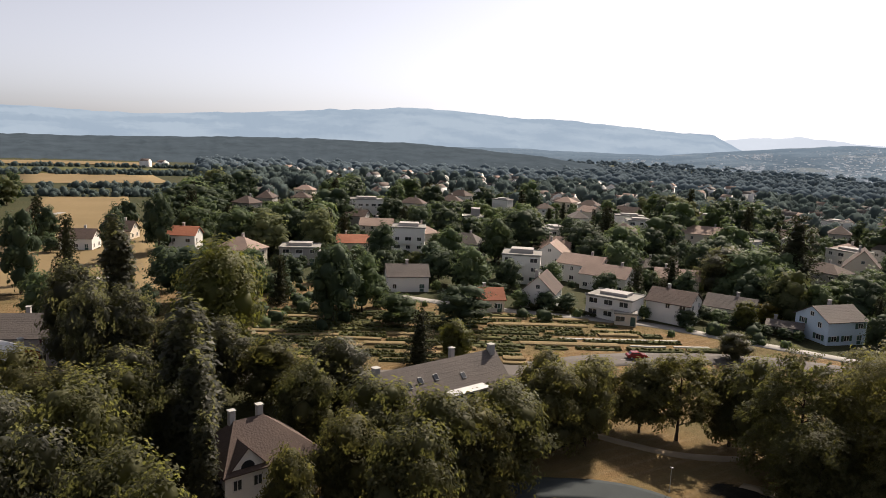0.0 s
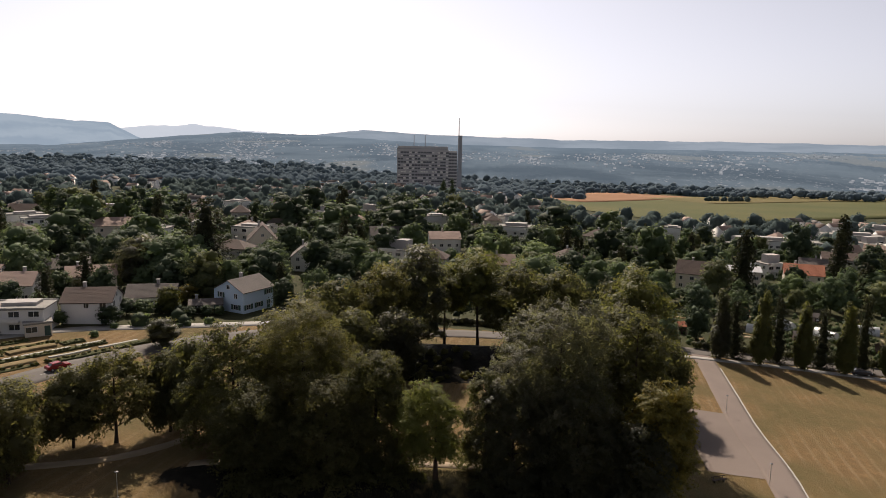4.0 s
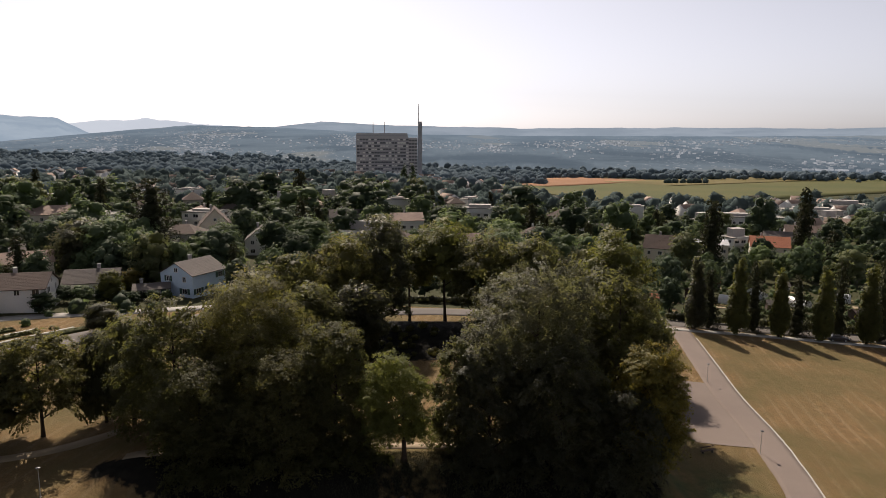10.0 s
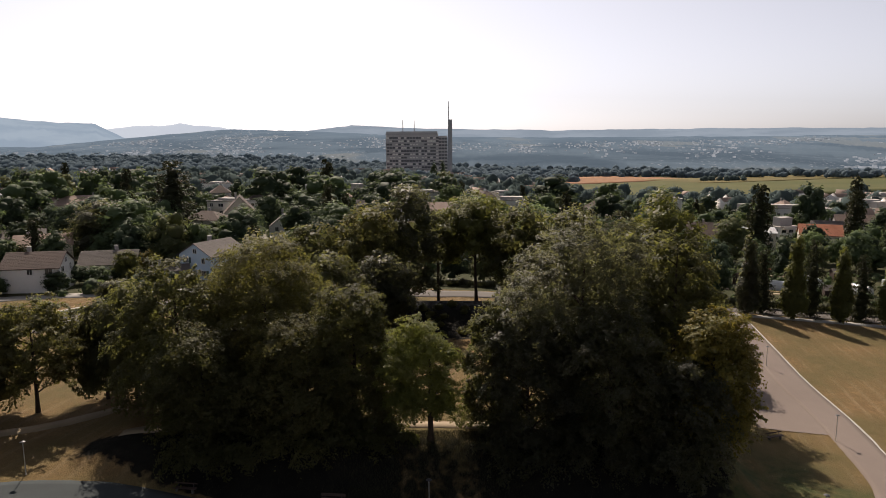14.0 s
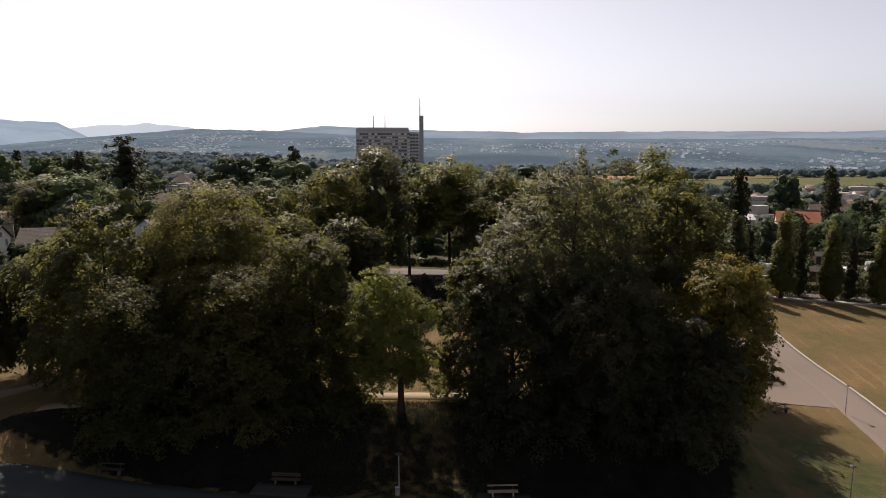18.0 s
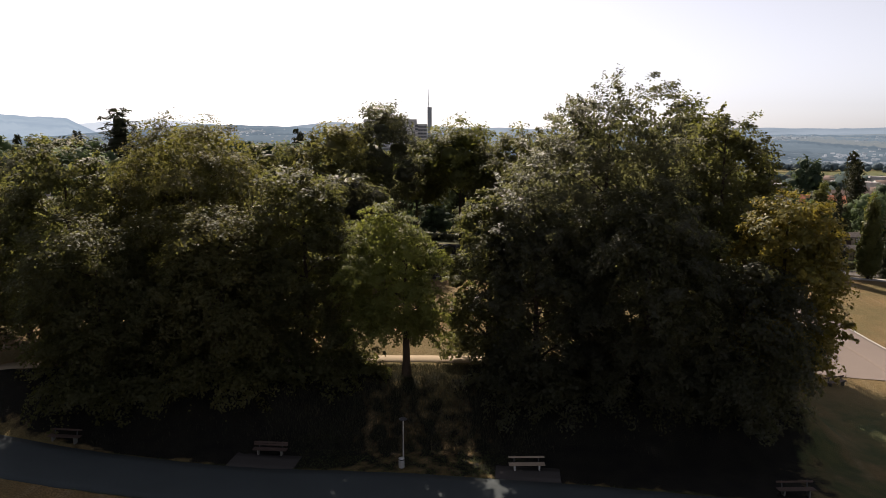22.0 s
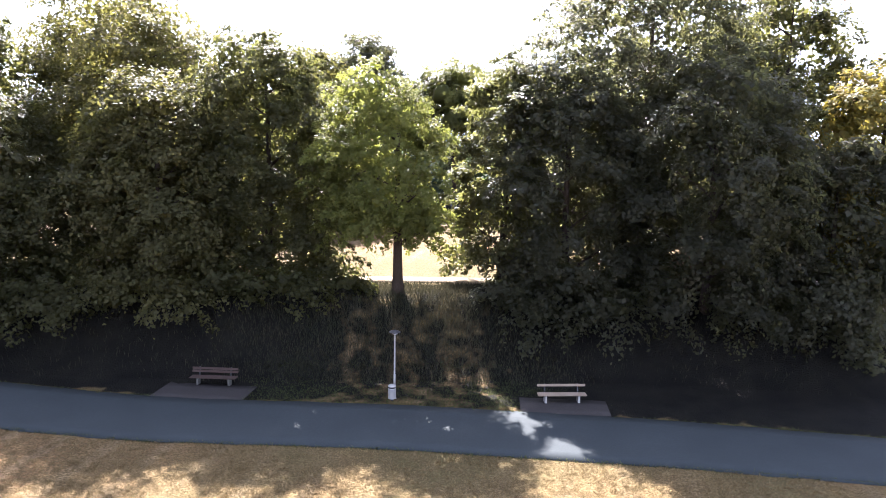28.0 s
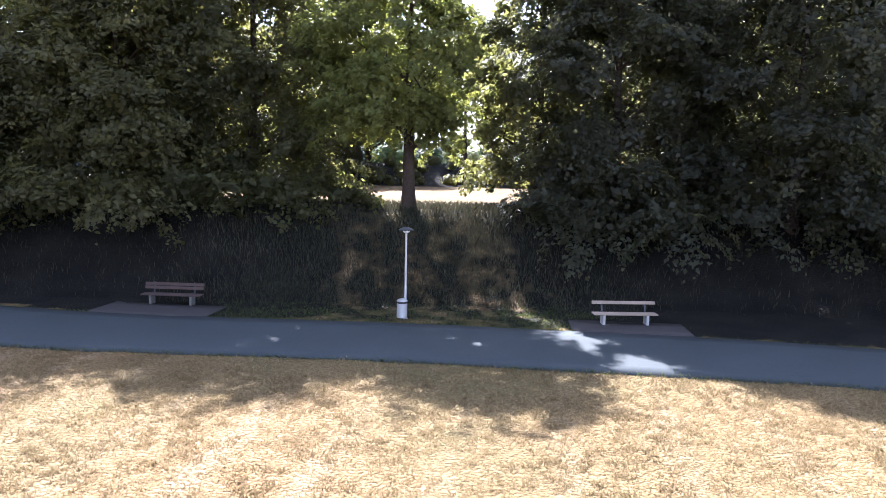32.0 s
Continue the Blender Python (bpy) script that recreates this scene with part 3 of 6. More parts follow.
def lumps(centres, radii, rng, level=1, rough=0.16):
    """Uneven leafy lumps that fill the inside of crowns."""
    v0, f0 = ICO[level]
    n = len(centres)
    k = 1 + rng.normal(0, rough, (n, len(v0), 1))
    v = np.asarray(centres)[:, None] + v0[None] * np.asarray(radii)[:, None] * k
    f = f0[None] + (np.arange(n) * len(v0))[:, None, None]
    return v.reshape(-1, 3), f.reshape(-1, 3), np.repeat(v0[None], n, 0).reshape(-1, 3)


def crown_mesh(name, lobes, clumps, leaves, clump_r, leaf, material, rng, flat=0.6, droop=0.0, inner=0.25, low=-0.75, slim=0.55, jut=0.5, loose=0.5, soft=0.0, core=0.0, up=0.9):
    c, d = clumps_on(lobes, clumps, rng, inner, low)
    n = len(c)
    cr = clump_r * rng.uniform(0.6, 1.35, n)
    off = np.clip(rng.normal(size=(n, leaves, 3)), -1.7, 1.7) * 0.5
    off[:, :, 2] *= flat
    reach = np.linalg.norm(off[:, :, :2], axis=2, keepdims=True)
    pos = c[:, None] + off * cr[:, None, None]
    pos[:, :, 2] -= (droop * reach[:, :, 0] ** 2 * cr[:, None])
    nr = rng.normal(size=(n, leaves, 3)) * loose + d[:, None] * jut + np.array([0, 0, up]) + off * 0.6
    v, f = leaf_cards(pos.reshape(-1, 3), nr.reshape(-1, 3), leaf * 1.25, rng, slim * 1.5)
    v = v.reshape(-1, 4, 3)[:, :3]
    f = np.arange(len(v) * 3).reshape(-1, 3)
    if not soft:
        return mesh_np(name, v, f, (material,))
    face = np.cross(v[:, 1] - v[:, 0], v[:, 2] - v[:, 0])
    face /= np.linalg.norm(face, axis=1, keepdims=True) + 1e-9
    out = np.repeat(d[:, None] + np.array([0, 0, 0.35]), leaves, 1).reshape(-1, 3) + off.reshape(-1, 3) * 0.7
    turn = (face * out).sum(1) < 0
    v[turn] = v[turn][:, ::-1]
    face[turn] *= -1
    nn = np.repeat(out * soft + face * (1 - soft), 3, 0)
    v = v.reshape(-1, 3)
    if core:
        lb = np.asarray(lobes, float)
        v2, f2, n2 = lumps(lb[:, :3], lb[:, 3:6] * core, rng, 2, 0.16)
        v, f, nn = np.concatenate([v, v2]), np.concatenate([f, f2 + len(v)]), np.concatenate([nn, n2])
    nn /= np.linalg.norm(nn, axis=1, keepdims=True) + 1e-9
    return mesh_np(name, v, f, (material,), normals=nn)


def bough_crown(name, lobes, boughs, leaves, length, leaf, material, rng, droop=0.35, inner=0.12, low=-0.8, slim=0.62):
    """A crown of separate boughs: flat sprays of leaves that reach outwards and hang at their tips, over a darker inside of broad leaf masses."""
    c, d = clumps_on(lobes, boughs, rng, inner, low)
    n = len(c)
    o = d * np.array([1, 1, 0.5]) + rng.normal(0, 0.25, (n, 3))
    o /= np.linalg.norm(o, axis=1, keepdims=True) + 1e-9
    side = np.cross(o, np.array([0, 0, 1.0]) + rng.normal(0, 0.25, (n, 3)))
    side /= np.linalg.norm(side, axis=1, keepdims=True) + 1e-9
    ln = length * rng.uniform(0.55, 1.45, n)
    s = rng.uniform(0, 1, (n, leaves)) ** 0.8
    w = np.clip(rng.normal(0, 1, (n, leaves)), -1.8, 1.8) * (0.34 - 0.22 * s)
    h = rng.normal(0, 0.07, (n, leaves))
    pos = c[:, None] + (o[:, None] * (s - 0.6)[:, :, None] + side[:, None] * w[:, :, None]) * ln[:, None, None]
    pos[:, :, 2] += (h - droop * s ** 2) * ln[:, None]
    nr = rng.normal(size=(n, leaves, 3)) * 0.5 + d[:, None] * 0.6 + np.array([0, 0, 0.75])
    nr += o[:, None] * (s * droop)[:, :, None] * 0.8
    v1, f1 = leaf_cards(pos.reshape(-1, 3), nr.reshape(-1, 3), leaf, rng, slim, 0.12)
    lb = np.asarray(lobes, float)
    m = boughs * 18
    k = rng.integers(0, len(lb), m)
    e = rng.normal(size=(m, 3))
    e /= np.linalg.norm(e, axis=1, keepdims=True)
    v2, f2 = leaf_cards(lb[k, :3] + e * lb[k, 3:6] * rng.uniform(0.2, 0.64, (m, 1)), rng.normal(size=(m, 3)) + e, leaf * 1.5, rng, 0.7)
    out = np.concatenate([np.repeat(d + np.array([0, 0, 0.35]), leaves, 0), e])
    v = np.concatenate([v1, v2]).reshape(-1, 4, 3)
    face = np.cross(v[:, 2] - v[:, 0], v[:, 3] - v[:, 1])
    face /= np.linalg.norm(face, axis=1, keepdims=True) + 1e-9
    turn = (face * out).sum(1) < 0
    v[turn] = v[turn][:, ::-1]
    face[turn] *= -1
    nn = np.repeat(out * 0.2 + face * 0.8, 4, 0)
    nn /= np.linalg.norm(nn, axis=1, keepdims=True) + 1e-9
    return mesh_np(name, v.reshape(-1, 3), np.concatenate([f1, f2 + len(v1)]), (material,), normals=nn)


def lobes_round(h, r, base, rng, k=9, small=0.34, large=0.5):
    """Lobes of a broad crown between base and h."""
    out = [(0, 0, (h + base) / 2, r * 0.72, r * 0.72, (h - base) * 0.46)]
    for i in range(k):
        t = (i + 0.5) / k
        a = i * 2.399 + rng.uniform(-0.3, 0.3)
        z = base + (h - base) * (0.16 + 0.72 * t)
        w = r * (math.sin(math.pi * (0.22 + 0.70 * t)) ** 0.8) * 0.62
        s = r * rng.uniform(small, large)
        out.append((math.cos(a) * w, math.sin(a) * w, z, s, s, s * rng.uniform(0.7, 0.95)))
    return out


def tree(name, x, y, h, r, base, material, seed, clumps=260, leaves=60, clump_r=1.0, leaf=0.30, lobes=None, limbs=7, k=9,
         trunk_r=None, label="", category="tree", group="", dz=0.0, boughs=False, **more):
    rng, nrg = random.Random(seed), np.random.default_rng(seed)
    ob = thing(name, x, y, gz(x, y) + dz, 0, label, category, group)
    tr = trunk_r or 0.09 + h * 0.014
    v, f = wood_mesh(h, tr, max(base * 0.9, 0.8), r * 0.75, h * 0.86, limbs, rng)
    part("trunk", mesh_np("trunk", [tuple(q) for q in v], f, (BARK,), True), None, ob)
    lb = lobes or (lobes_round(h, r, base, rng, k * 2, 0.22, 0.46) if boughs else lobes_round(h, r, base, rng, k))
    build = bough_crown if boughs else crown_mesh
    part("crown", build("crown", lb, clumps, leaves, clump_r, leaf, material, nrg, **more), None, ob)
    return ob


def conifer_mesh(h, r, base, rng, material, whorls=26, per=9, leaves=16, leaf=0.5, power=0.85):
    cen, nrm = [], []
    for i in range(whorls):
        t = i / (whorls - 1)
        z = base + (h - base) * t
        w = r * (1 - t) ** power + 0.12
        for j in range(max(4, int(per * (1 - 0.5 * t)))):
            a = rng.uniform(0, 2 * math.pi)
            ln = w * rng.uniform(0.7, 1.1)
            s = np.sqrt(rng.uniform(0.05, 1, leaves))
            spreadw = rng.normal(0, 0.16, leaves) * ln * s
            cx = math.cos(a) * ln * s - math.sin(a) * spreadw
            cy = math.sin(a) * ln * s + math.cos(a) * spreadw
            cz = z - ln * 0.28 * s + 0.10 * ln * s ** 2 + rng.normal(0, 0.006 * h + 0.015 * r, leaves)
            cen.append(np.stack([cx, cy, cz], 1))
            nrm.append(rng.normal(0, 0.55, (leaves, 3)) + np.array([math.cos(a) * 0.4, math.sin(a) * 0.4, 0.9]))
    v, f = leaf_cards(np.concatenate(cen), np.concatenate(nrm), leaf * 1.2, rng, 0.55)
    v = v.reshape(-1, 4, 3)[:, :3].reshape(-1, 3)
    f = np.arange(len(v)).reshape(-1, 3)
    t = np.linspace(0.06, 0.86, 9)                       # the dense dark inside of the cone
    w = (r * (1 - t) ** power + 0.02 * h) * 0.66
    mid = np.stack([0 * t, 0 * t, base + (h - base) * t], 1)
    v2, f2, _ = lumps(mid, np.stack([w, w, np.full(9, (h - base) * 0.085)], 1), rng)
    return mesh_np("crown", np.concatenate([v, v2]), np.concatenate([f, f2 + len(v)]), (material,))


# the bastion's trees, nearest to the walk
street_lobes = [(a - 1.0, b, c, d, e, f) for a, b, c, d, e, f in lobes_round(12.9, 4.5, 2.0, random.Random(11), 13)] + [(-2.6, -0.6, 4.2, 2.0, 2.0, 1.6), (1.6, -0.8, 4.6, 1.8, 1.8, 1.6), (1.8, -0.2, 8.8, 1.3, 1.3, 1.4)]
tree("street_tree", -0.3, 8.4, 12.3, 4.5, 2.2, LEAF_FRESH, 11, 560, 72, 1.15, 0.18, lobes=street_lobes, trunk_r=0.36, limbs=9, dz=-0.05,
     label="small light-green maple with a round crown on the bank's edge", boughs=True, droop=0.3, inner=0.3)
BANK = "dense trees on the bank"
# kind, x, y, height, radius, base, leaves, seed, boughs, leaves on each, bough length, leaf, lobes, label, droop
BEECHES = [
    ("beech_tree", -19.4, 18.0, 19.6, 9.0, 0.2, LEAF_OLIVE, 21, 580, 120, 2.5, 0.23, 15, "broad olive-green beech with layered drooping boughs", 0.40),
    ("beech_tree", -28.6, 14.8, 18.4, 6.8, -2.0, LEAF_MID, 22, 370, 87, 2.1, 0.28, 13, "mid-green beech with low boughs", 0.35),
    ("beech_tree", -8.8, 12.2, 16.2, 5.6, -2.4, LEAF_MID, 23, 400, 96, 1.8, 0.24, 13, "mid-green beech leaning over the slope", 0.35),
    ("beech_tree", -14.8, 10.2, 13.6, 6.0, -3.2, LEAF_OLIVE, 24, 480, 102, 2.3, 0.23, 13, "olive-green low-branched beech with tiered boughs", 0.40),
    ("beech_tree", -23.6, 9.0, 12.2, 6.2, -3.2, LEAF_MID, 25, 450, 96, 2.2, 0.23, 13, "mid-green low-branched beech", 0.35),
    ("walnut_tree", -46.5, 17.2, 13.4, 6.3, 2.4, LEAF_OLIVE, 26, 300, 76, 1.6, 0.27, 11, "airy olive-green walnut at the grassy end", 0.25)]
LIMES = [
    ("oak_tree", 15.8, 14.6, 22.3, 9.4, 0.5, LEAF_DARK, 31, 520, 130, 1.9, 0.225, 16, "tall dark green oak towering", 0.15),
    ("lime_tree", 9.6, 8.6, 14.4, 5.8, -2.8, LEAF_DARK, 32, 490, 102, 1.7, 0.22, 13, "dark green lime with boughs hanging down", 0.55),
    ("lime_tree", 17.2, 7.0, 15.0, 6.8, -2.6, LEAF_DARK, 33, 520, 102, 1.8, 0.22, 13, "dark green lime with boughs hanging down", 0.55),
    ("lime_tree", 26.2, 17.6, 21.4, 6.6, -2.2, LEAF_MID, 34, 360, 100, 1.8, 0.27, 13, "mid-green lime", 0.3),
    ("lime_tree", 24.0, 6.2, 11.4, 5.0, -2.4, LEAF_DARK, 36, 350, 96, 1.6, 0.23, 12, "low dark green lime", 0.55),
    ("lime_tree", 5.9, 10.4, 14.8, 4.2, -1.5, LEAF_MID, 37, 260, 90, 1.5, 0.24, 10, "slim mid-green lime", 0.4),
    ("maple_tree", 27.7, 8.8, 14.8, 5.1, -1.0, LEAF_YELLOW, 35, 320, 84, 1.6, 0.27, 12, "maple with leaves turning yellow", 0.2)]
# boughs that hang low over the slope: place, and half its width, depth and height
LOW_BOUGHS = {("beech_tree", 23): [(-4.4, 8.6, 4.9, 2.3, 1.7, 1.1), (-3.2, 8.2, 4.2, 1.6, 1.2, 0.6), (-6.6, 6.8, 4.5, 2.2, 1.7, 1.3), (-9.4, 6.6, 4.4, 2.4, 1.8, 1.4), (-5.4, 8.4, 6.6, 2.0, 1.6, 1.4)],
              ("beech_tree", 24): [(-12.4, 5.6, 4.2, 2.4, 1.8, 1.4), (-15.4, 5.2, 4.0, 2.6, 1.8, 1.4)],
              ("beech_tree", 25): [(-19.0, 4.8, 3.8, 2.6, 1.8, 1.4), (-23.0, 4.4, 3.6, 2.8, 1.8, 1.4)],
              ("lime_tree", 32): [(6.0, 6.4, 3.9, 1.8, 1.5, 1.6), (8.0, 5.0, 3.4, 2.1, 1.5, 1.4), (11.0, 4.6, 3.8, 2.3, 1.5, 1.4)],
              ("lime_tree", 33): [(14.2, 4.3, 4.3, 2.5, 1.6, 1.5), (18.0, 4.0, 4.6, 2.6, 1.6, 1.5)],
              ("lime_tree", 36): [(22.0, 3.6, 4.4, 2.6, 1.6, 1.5)]}
for nm, bx, by, bh, br, bb, bm_, bs, nc, nl, cr, lf, bk, bl, dr in BEECHES + LIMES:
    low_boughs = [(ax - bx, ay - by, az - gz(bx, by), aw, ad, ah) for ax, ay, az, aw, ad, ah in LOW_BOUGHS.get((nm, bs), ())]
    lobes = lobes_round(bh, br, bb, random.Random(bs), bk * 2, 0.22, 0.46) + low_boughs
    tree(nm, bx, by, bh, br, bb, bm_, bs, nc + 26 * len(low_boughs), nl, cr, lf, lobes=lobes, limbs=10, label=bl + (" of the bank" if nm == "walnut_tree" else " on the bank"), group=BANK, boughs=True, droop=dr)

BACK = "trees on the inner rampart"
for nm, bx, by, bh, br, bb, bm_, bs, bl in (
        ("chestnut_tree", -13.0, 52, 18.8, 7.2, 0.3, LEAF_OLIVE, 41, "round olive-brown chestnut"), ("chestnut_tree", -7.0, 58, 21.0, 6.2, 0.3, LEAF_DARK, 42, "dark green chestnut"),
        ("acacia_tree", 4.9, 66, 19.0, 7.4, 8.0, LEAF_LIGHT, 43, "open light-green acacia with a bare forked trunk"), ("acacia_tree", -2.2, 69, 17.5, 5.0, 7.5, LEAF_LIGHT, 44, "slim light-green acacia with a bare trunk"),
        ("chestnut_tree", 12.8, 60, 17.5, 6.6, 0.3, LEAF_MID, 45, "mid-green chestnut"), ("ash_tree", 31.2, 41, 27.0, 6.6, 2.0, LEAF_LIGHT, 46, "tall light-green ash"), ("lime_tree", 38.0, 47, 13.0, 5.2, 0.6, LEAF_MID, 57, "low mid-green lime"),
        ("chestnut_tree", 20.5, 56, 17.0, 6.8, 0.3, LEAF_MID, 47, "mid-green chestnut"), ("chestnut_tree", -22.0, 49, 16.5, 6.8, 0.3, LEAF_MID, 48, "mid-green chestnut"),
        ("chestnut_tree", -25.5, 37, 13.0, 6.4, 0.3, LEAF_DARK, 49, "dark green chestnut"), ("chestnut_tree", -9.5, 43, 14.0, 5.0, 0.3, LEAF_DARK, 54, "dark green chestnut"), ("chestnut_tree", 14.0, 43, 15.0, 5.4, 0.3, LEAF_DARK, 55, "dark green chestnut"), ("chestnut_tree", -17.0, 38, 14.0, 5.6, 0.3, LEAF_MID, 56, "mid-green chestnut"), ("chestnut_tree", 26.0, 27, 19.0, 6.6, 0.3, LEAF_MID, 50, "mid-green chestnut"),
        ("chestnut_tree", -22.5, 27, 18.6, 7.0, 0.0, LEAF_OLIVE, 51, "olive-green chestnut"), ("chestnut_tree", 29.0, 37, 20.0, 6.4, 0.3, LEAF_MID, 52, "mid-green chestnut"), ("chestnut_tree", 17.0, 26, 18.0, 6.0, 0.5, LEAF_DARK, 53, "dark green chestnut")):
    tree(nm, bx, by, bh, br, bb, bm_, bs, 250, 56, 1.3, 0.44, limbs=8, k=12, label=bl + " on the inner rampart", group=BACK, soft=0.45, up=0.7, jut=0.7, core=0.45)

# ---- crowns shared by the trees farther off ----
def proto_crown(seed, material, clumps, leaves, leaf, shape, k=8):
    rng, nrg = random.Random(seed), np.random.default_rng(seed)
    if shape == "conifer":
        return conifer_mesh(1.0, 0.26, 0.04, nrg, material, 30, 9, max(10, leaves // 2), leaf * 1.1, 0.8)
    if shape == "column":
        lb = []
        for i in range(11):
            z = 0.10 + 0.86 * (i + 0.5) / 11
            w = 0.150 * min(1.0, (z - 0.02) * 7) * (1.02 - z) ** 0.8 + 0.006
            w *= rng.uniform(0.8, 1.15)
            lb.append((rng.uniform(-0.015, 0.015), rng.uniform(-0.015, 0.015), z, w, w, 0.07))
        return crown_mesh("crown", lb, clumps, leaves, 0.05, leaf, material, nrg, flat=1.5, low=-1.0, jut=0.8, loose=0.4, soft=0.5, core=0.5)
    lb = lobes_round(1.0, 0.42, 0.04, rng, k)
    lb = [(a, b, c, d * rng.uniform(0.85, 1.1), e * rng.uniform(0.85, 1.1), g) for a, b, c, d, e, g in lb]
    return crown_mesh("crown", lb, clumps, leaves, 0.10, leaf, material, nrg, jut=0.9, loose=0.3, soft=0.5, core=0.66)


def proto_trunk(seed, column=False):
    rng = random.Random(seed)
    v, f = [], []
    tube(v, f, [Vector((0, 0, -0.04)), Vector((0.01, 0, 0.3)), Vector((0, 0.01, 0.8))], [0.024, 0.017, 0.005], 6)
    for k in range(0 if column else 5):
        a, z = k * 2.4 + rng.random(), 0.22 + 0.1 * k
        p = Vector((0, 0, z))
        tube(v, f, [p, p + Vector((math.cos(a) * 0.12, math.sin(a) * 0.12, 0.1)), p + Vector((math.cos(a) * 0.24, math.sin(a) * 0.24, 0.17))], [0.01, 0.006, 0.002], 4)
    v = [Vector((q.x, q.y, q.z if q.z > 0 else q.z * 0.1)) for q in v]
    return mesh_np("trunk", [tuple(q) for q in v], f, (BARK,), True)


TRUNKS = [proto_trunk(s) for s in (1, 2)]
STEM = proto_trunk(3, True)
CROWNS = {}
for key, mt, sh in (("dark", LEAF_DARK, "round"), ("mid", LEAF_MID, "round"), ("light", LEAF_LIGHT, "round"), ("olive", LEAF_OLIVE, "round"), ("yellow", LEAF_YELLOW, "round"),
                    ("conifer", NEEDLE, "conifer"), ("poplar", LEAF_DARK, "column"), ("cypress", LEAF_LIGHT, "column")):
    # farther crowns take the garden leaves, with some haze tinted into the colour
    hazed = {"dark": GARDEN_DARK, "mid": GARDEN_MID, "light": GARDEN_LIGHT, "olive": GARDEN_OLIVE, "cypress": GARDEN_MID, "poplar": GARDEN_DARK}.get(key, mt)
    CROWNS[key] = [[proto_crown(70 + s, mt, 240, 46, 0.031, sh, 12) for s in (1, 2, 3)], [proto_crown(80 + s, hazed, 105, 16, 0.050, sh, 12) for s in (1, 2, 3)], [proto_crown(90 + s, hazed, 66, 9, 0.066, sh, 10) for s in (1, 2, 3)]]

KINDS = {"dark": "dark green broadleaf tree", "mid": "mid-green broadleaf tree", "light": "light-green broadleaf tree", "olive": "olive-brown broadleaf tree", "yellow": "yellowing broadleaf tree",
         "conifer": "dark slender conifer", "poplar": "tall dark columnar poplar", "cypress": "slim green columnar hornbeam"}
NAMES = {"dark": "lime_tree", "mid": "maple_tree", "light": "birch_tree", "olive": "chestnut_tree", "yellow": "maple_tree", "conifer": "conifer", "poplar": "poplar_tree", "cypress": "hornbeam_tree"}


def far_tree(kind, x, y, h, r, seed, fine=False, where="among the gardens", group="garden trees"):
    rng = random.Random(seed)
    ob = thing(NAMES.get(kind, "garden_tree"), x, y, gz(x, y), rng.uniform(0, 360), KINDS[kind] + " " + where, "tree", group)
    unit = {"conifer": 0.26, "poplar": 0.15, "cypress": 0.15}.get(kind, 0.46)
    me = rng.choice(CROWNS[kind][0 if fine else 1 if math.hypot(x - 4, y + 74) < 260 else 2])
    s = Matrix.Diagonal((r / unit, r / unit, h, 1))
    part("crown", me, None, ob, "", s)
    part("trunk", STEM if kind in ("conifer", "poplar", "cypress") or not fine else rng.choice(TRUNKS), None, ob, "", Matrix.Diagonal((h * 0.8, h * 0.8, h, 1)))
    return ob


# ---- park furniture ----
def bench(x, y, yaw, label="weathered oak plank bench on concrete legs beside the path", wood=None, backs=1):
    wood = wood or WOOD
    ob = thing("park_bench", x, y, gz(x, y), yaw, label, "bench", "benches along the path")
    L = 1.17
    for s in (-0.80, 0.80):
        part("leg", boxes((s - 0.05, s + 0.05, -0.18, 0.18, -0.1, 0.40), bevel=0.012), CONCRETE if wood is WOOD else CONCRETE_SHADED, ob, "squat concrete leg")
        bm = boxes((-0.03, 0.03, -0.025, 0.025, 0.0, 0.55), bevel=0.005)
        part("back_support", bm, DARK_METAL, ob, "", pose(s, 0.19, 0.33, -12, 0, 0))
    for k in range(3):
        part("seat_plank", boxes((-L, L, -0.22 + k * 0.155, -0.08 + k * 0.155, 0.402, 0.447), bevel=0.008), wood, ob)
    for k in range(backs):
        part("back_plank", boxes((-L, L, -0.02, 0.022, -0.06, 0.06), bevel=0.008), wood, ob, "", pose(0, 0.262 - k * 0.03, 0.79 - k * 0.14, -12, 0, 0))
    return ob


def lamp(x, y, h=3.35, label="slim steel park lamp with a flat mushroom head"):
    ob = thing("park_lamp", x, y, gz(x, y), 0, label, "lamp post", "lamps along the path")
    part("base_plate", lathe([(0.11, -0.05), (0.11, 0.03), (0.06, 0.05)], 10), METAL_GREY, ob)
    part("pole", lathe([(0.052, 0.03), (0.05, 1.2), (0.042, 1.25), (0.038, h - 0.16)], 10), METAL_GREY, ob)
    part("diffuser", lathe([(0.05, h - 0.17), (0.12, h - 0.14), (0.13, h - 0.07), (0.06, h - 0.05)], 14), WHITE_LENS, ob, "milky diffuser")
    part("head", lathe([(0.26, h - 0.075), (0.27, h - 0.05), (0.2, h - 0.005), (0.08, h + 0.035), (0.015, h + 0.05)], 18), DARK_METAL, ob, "flat dark lamp head")
    return ob


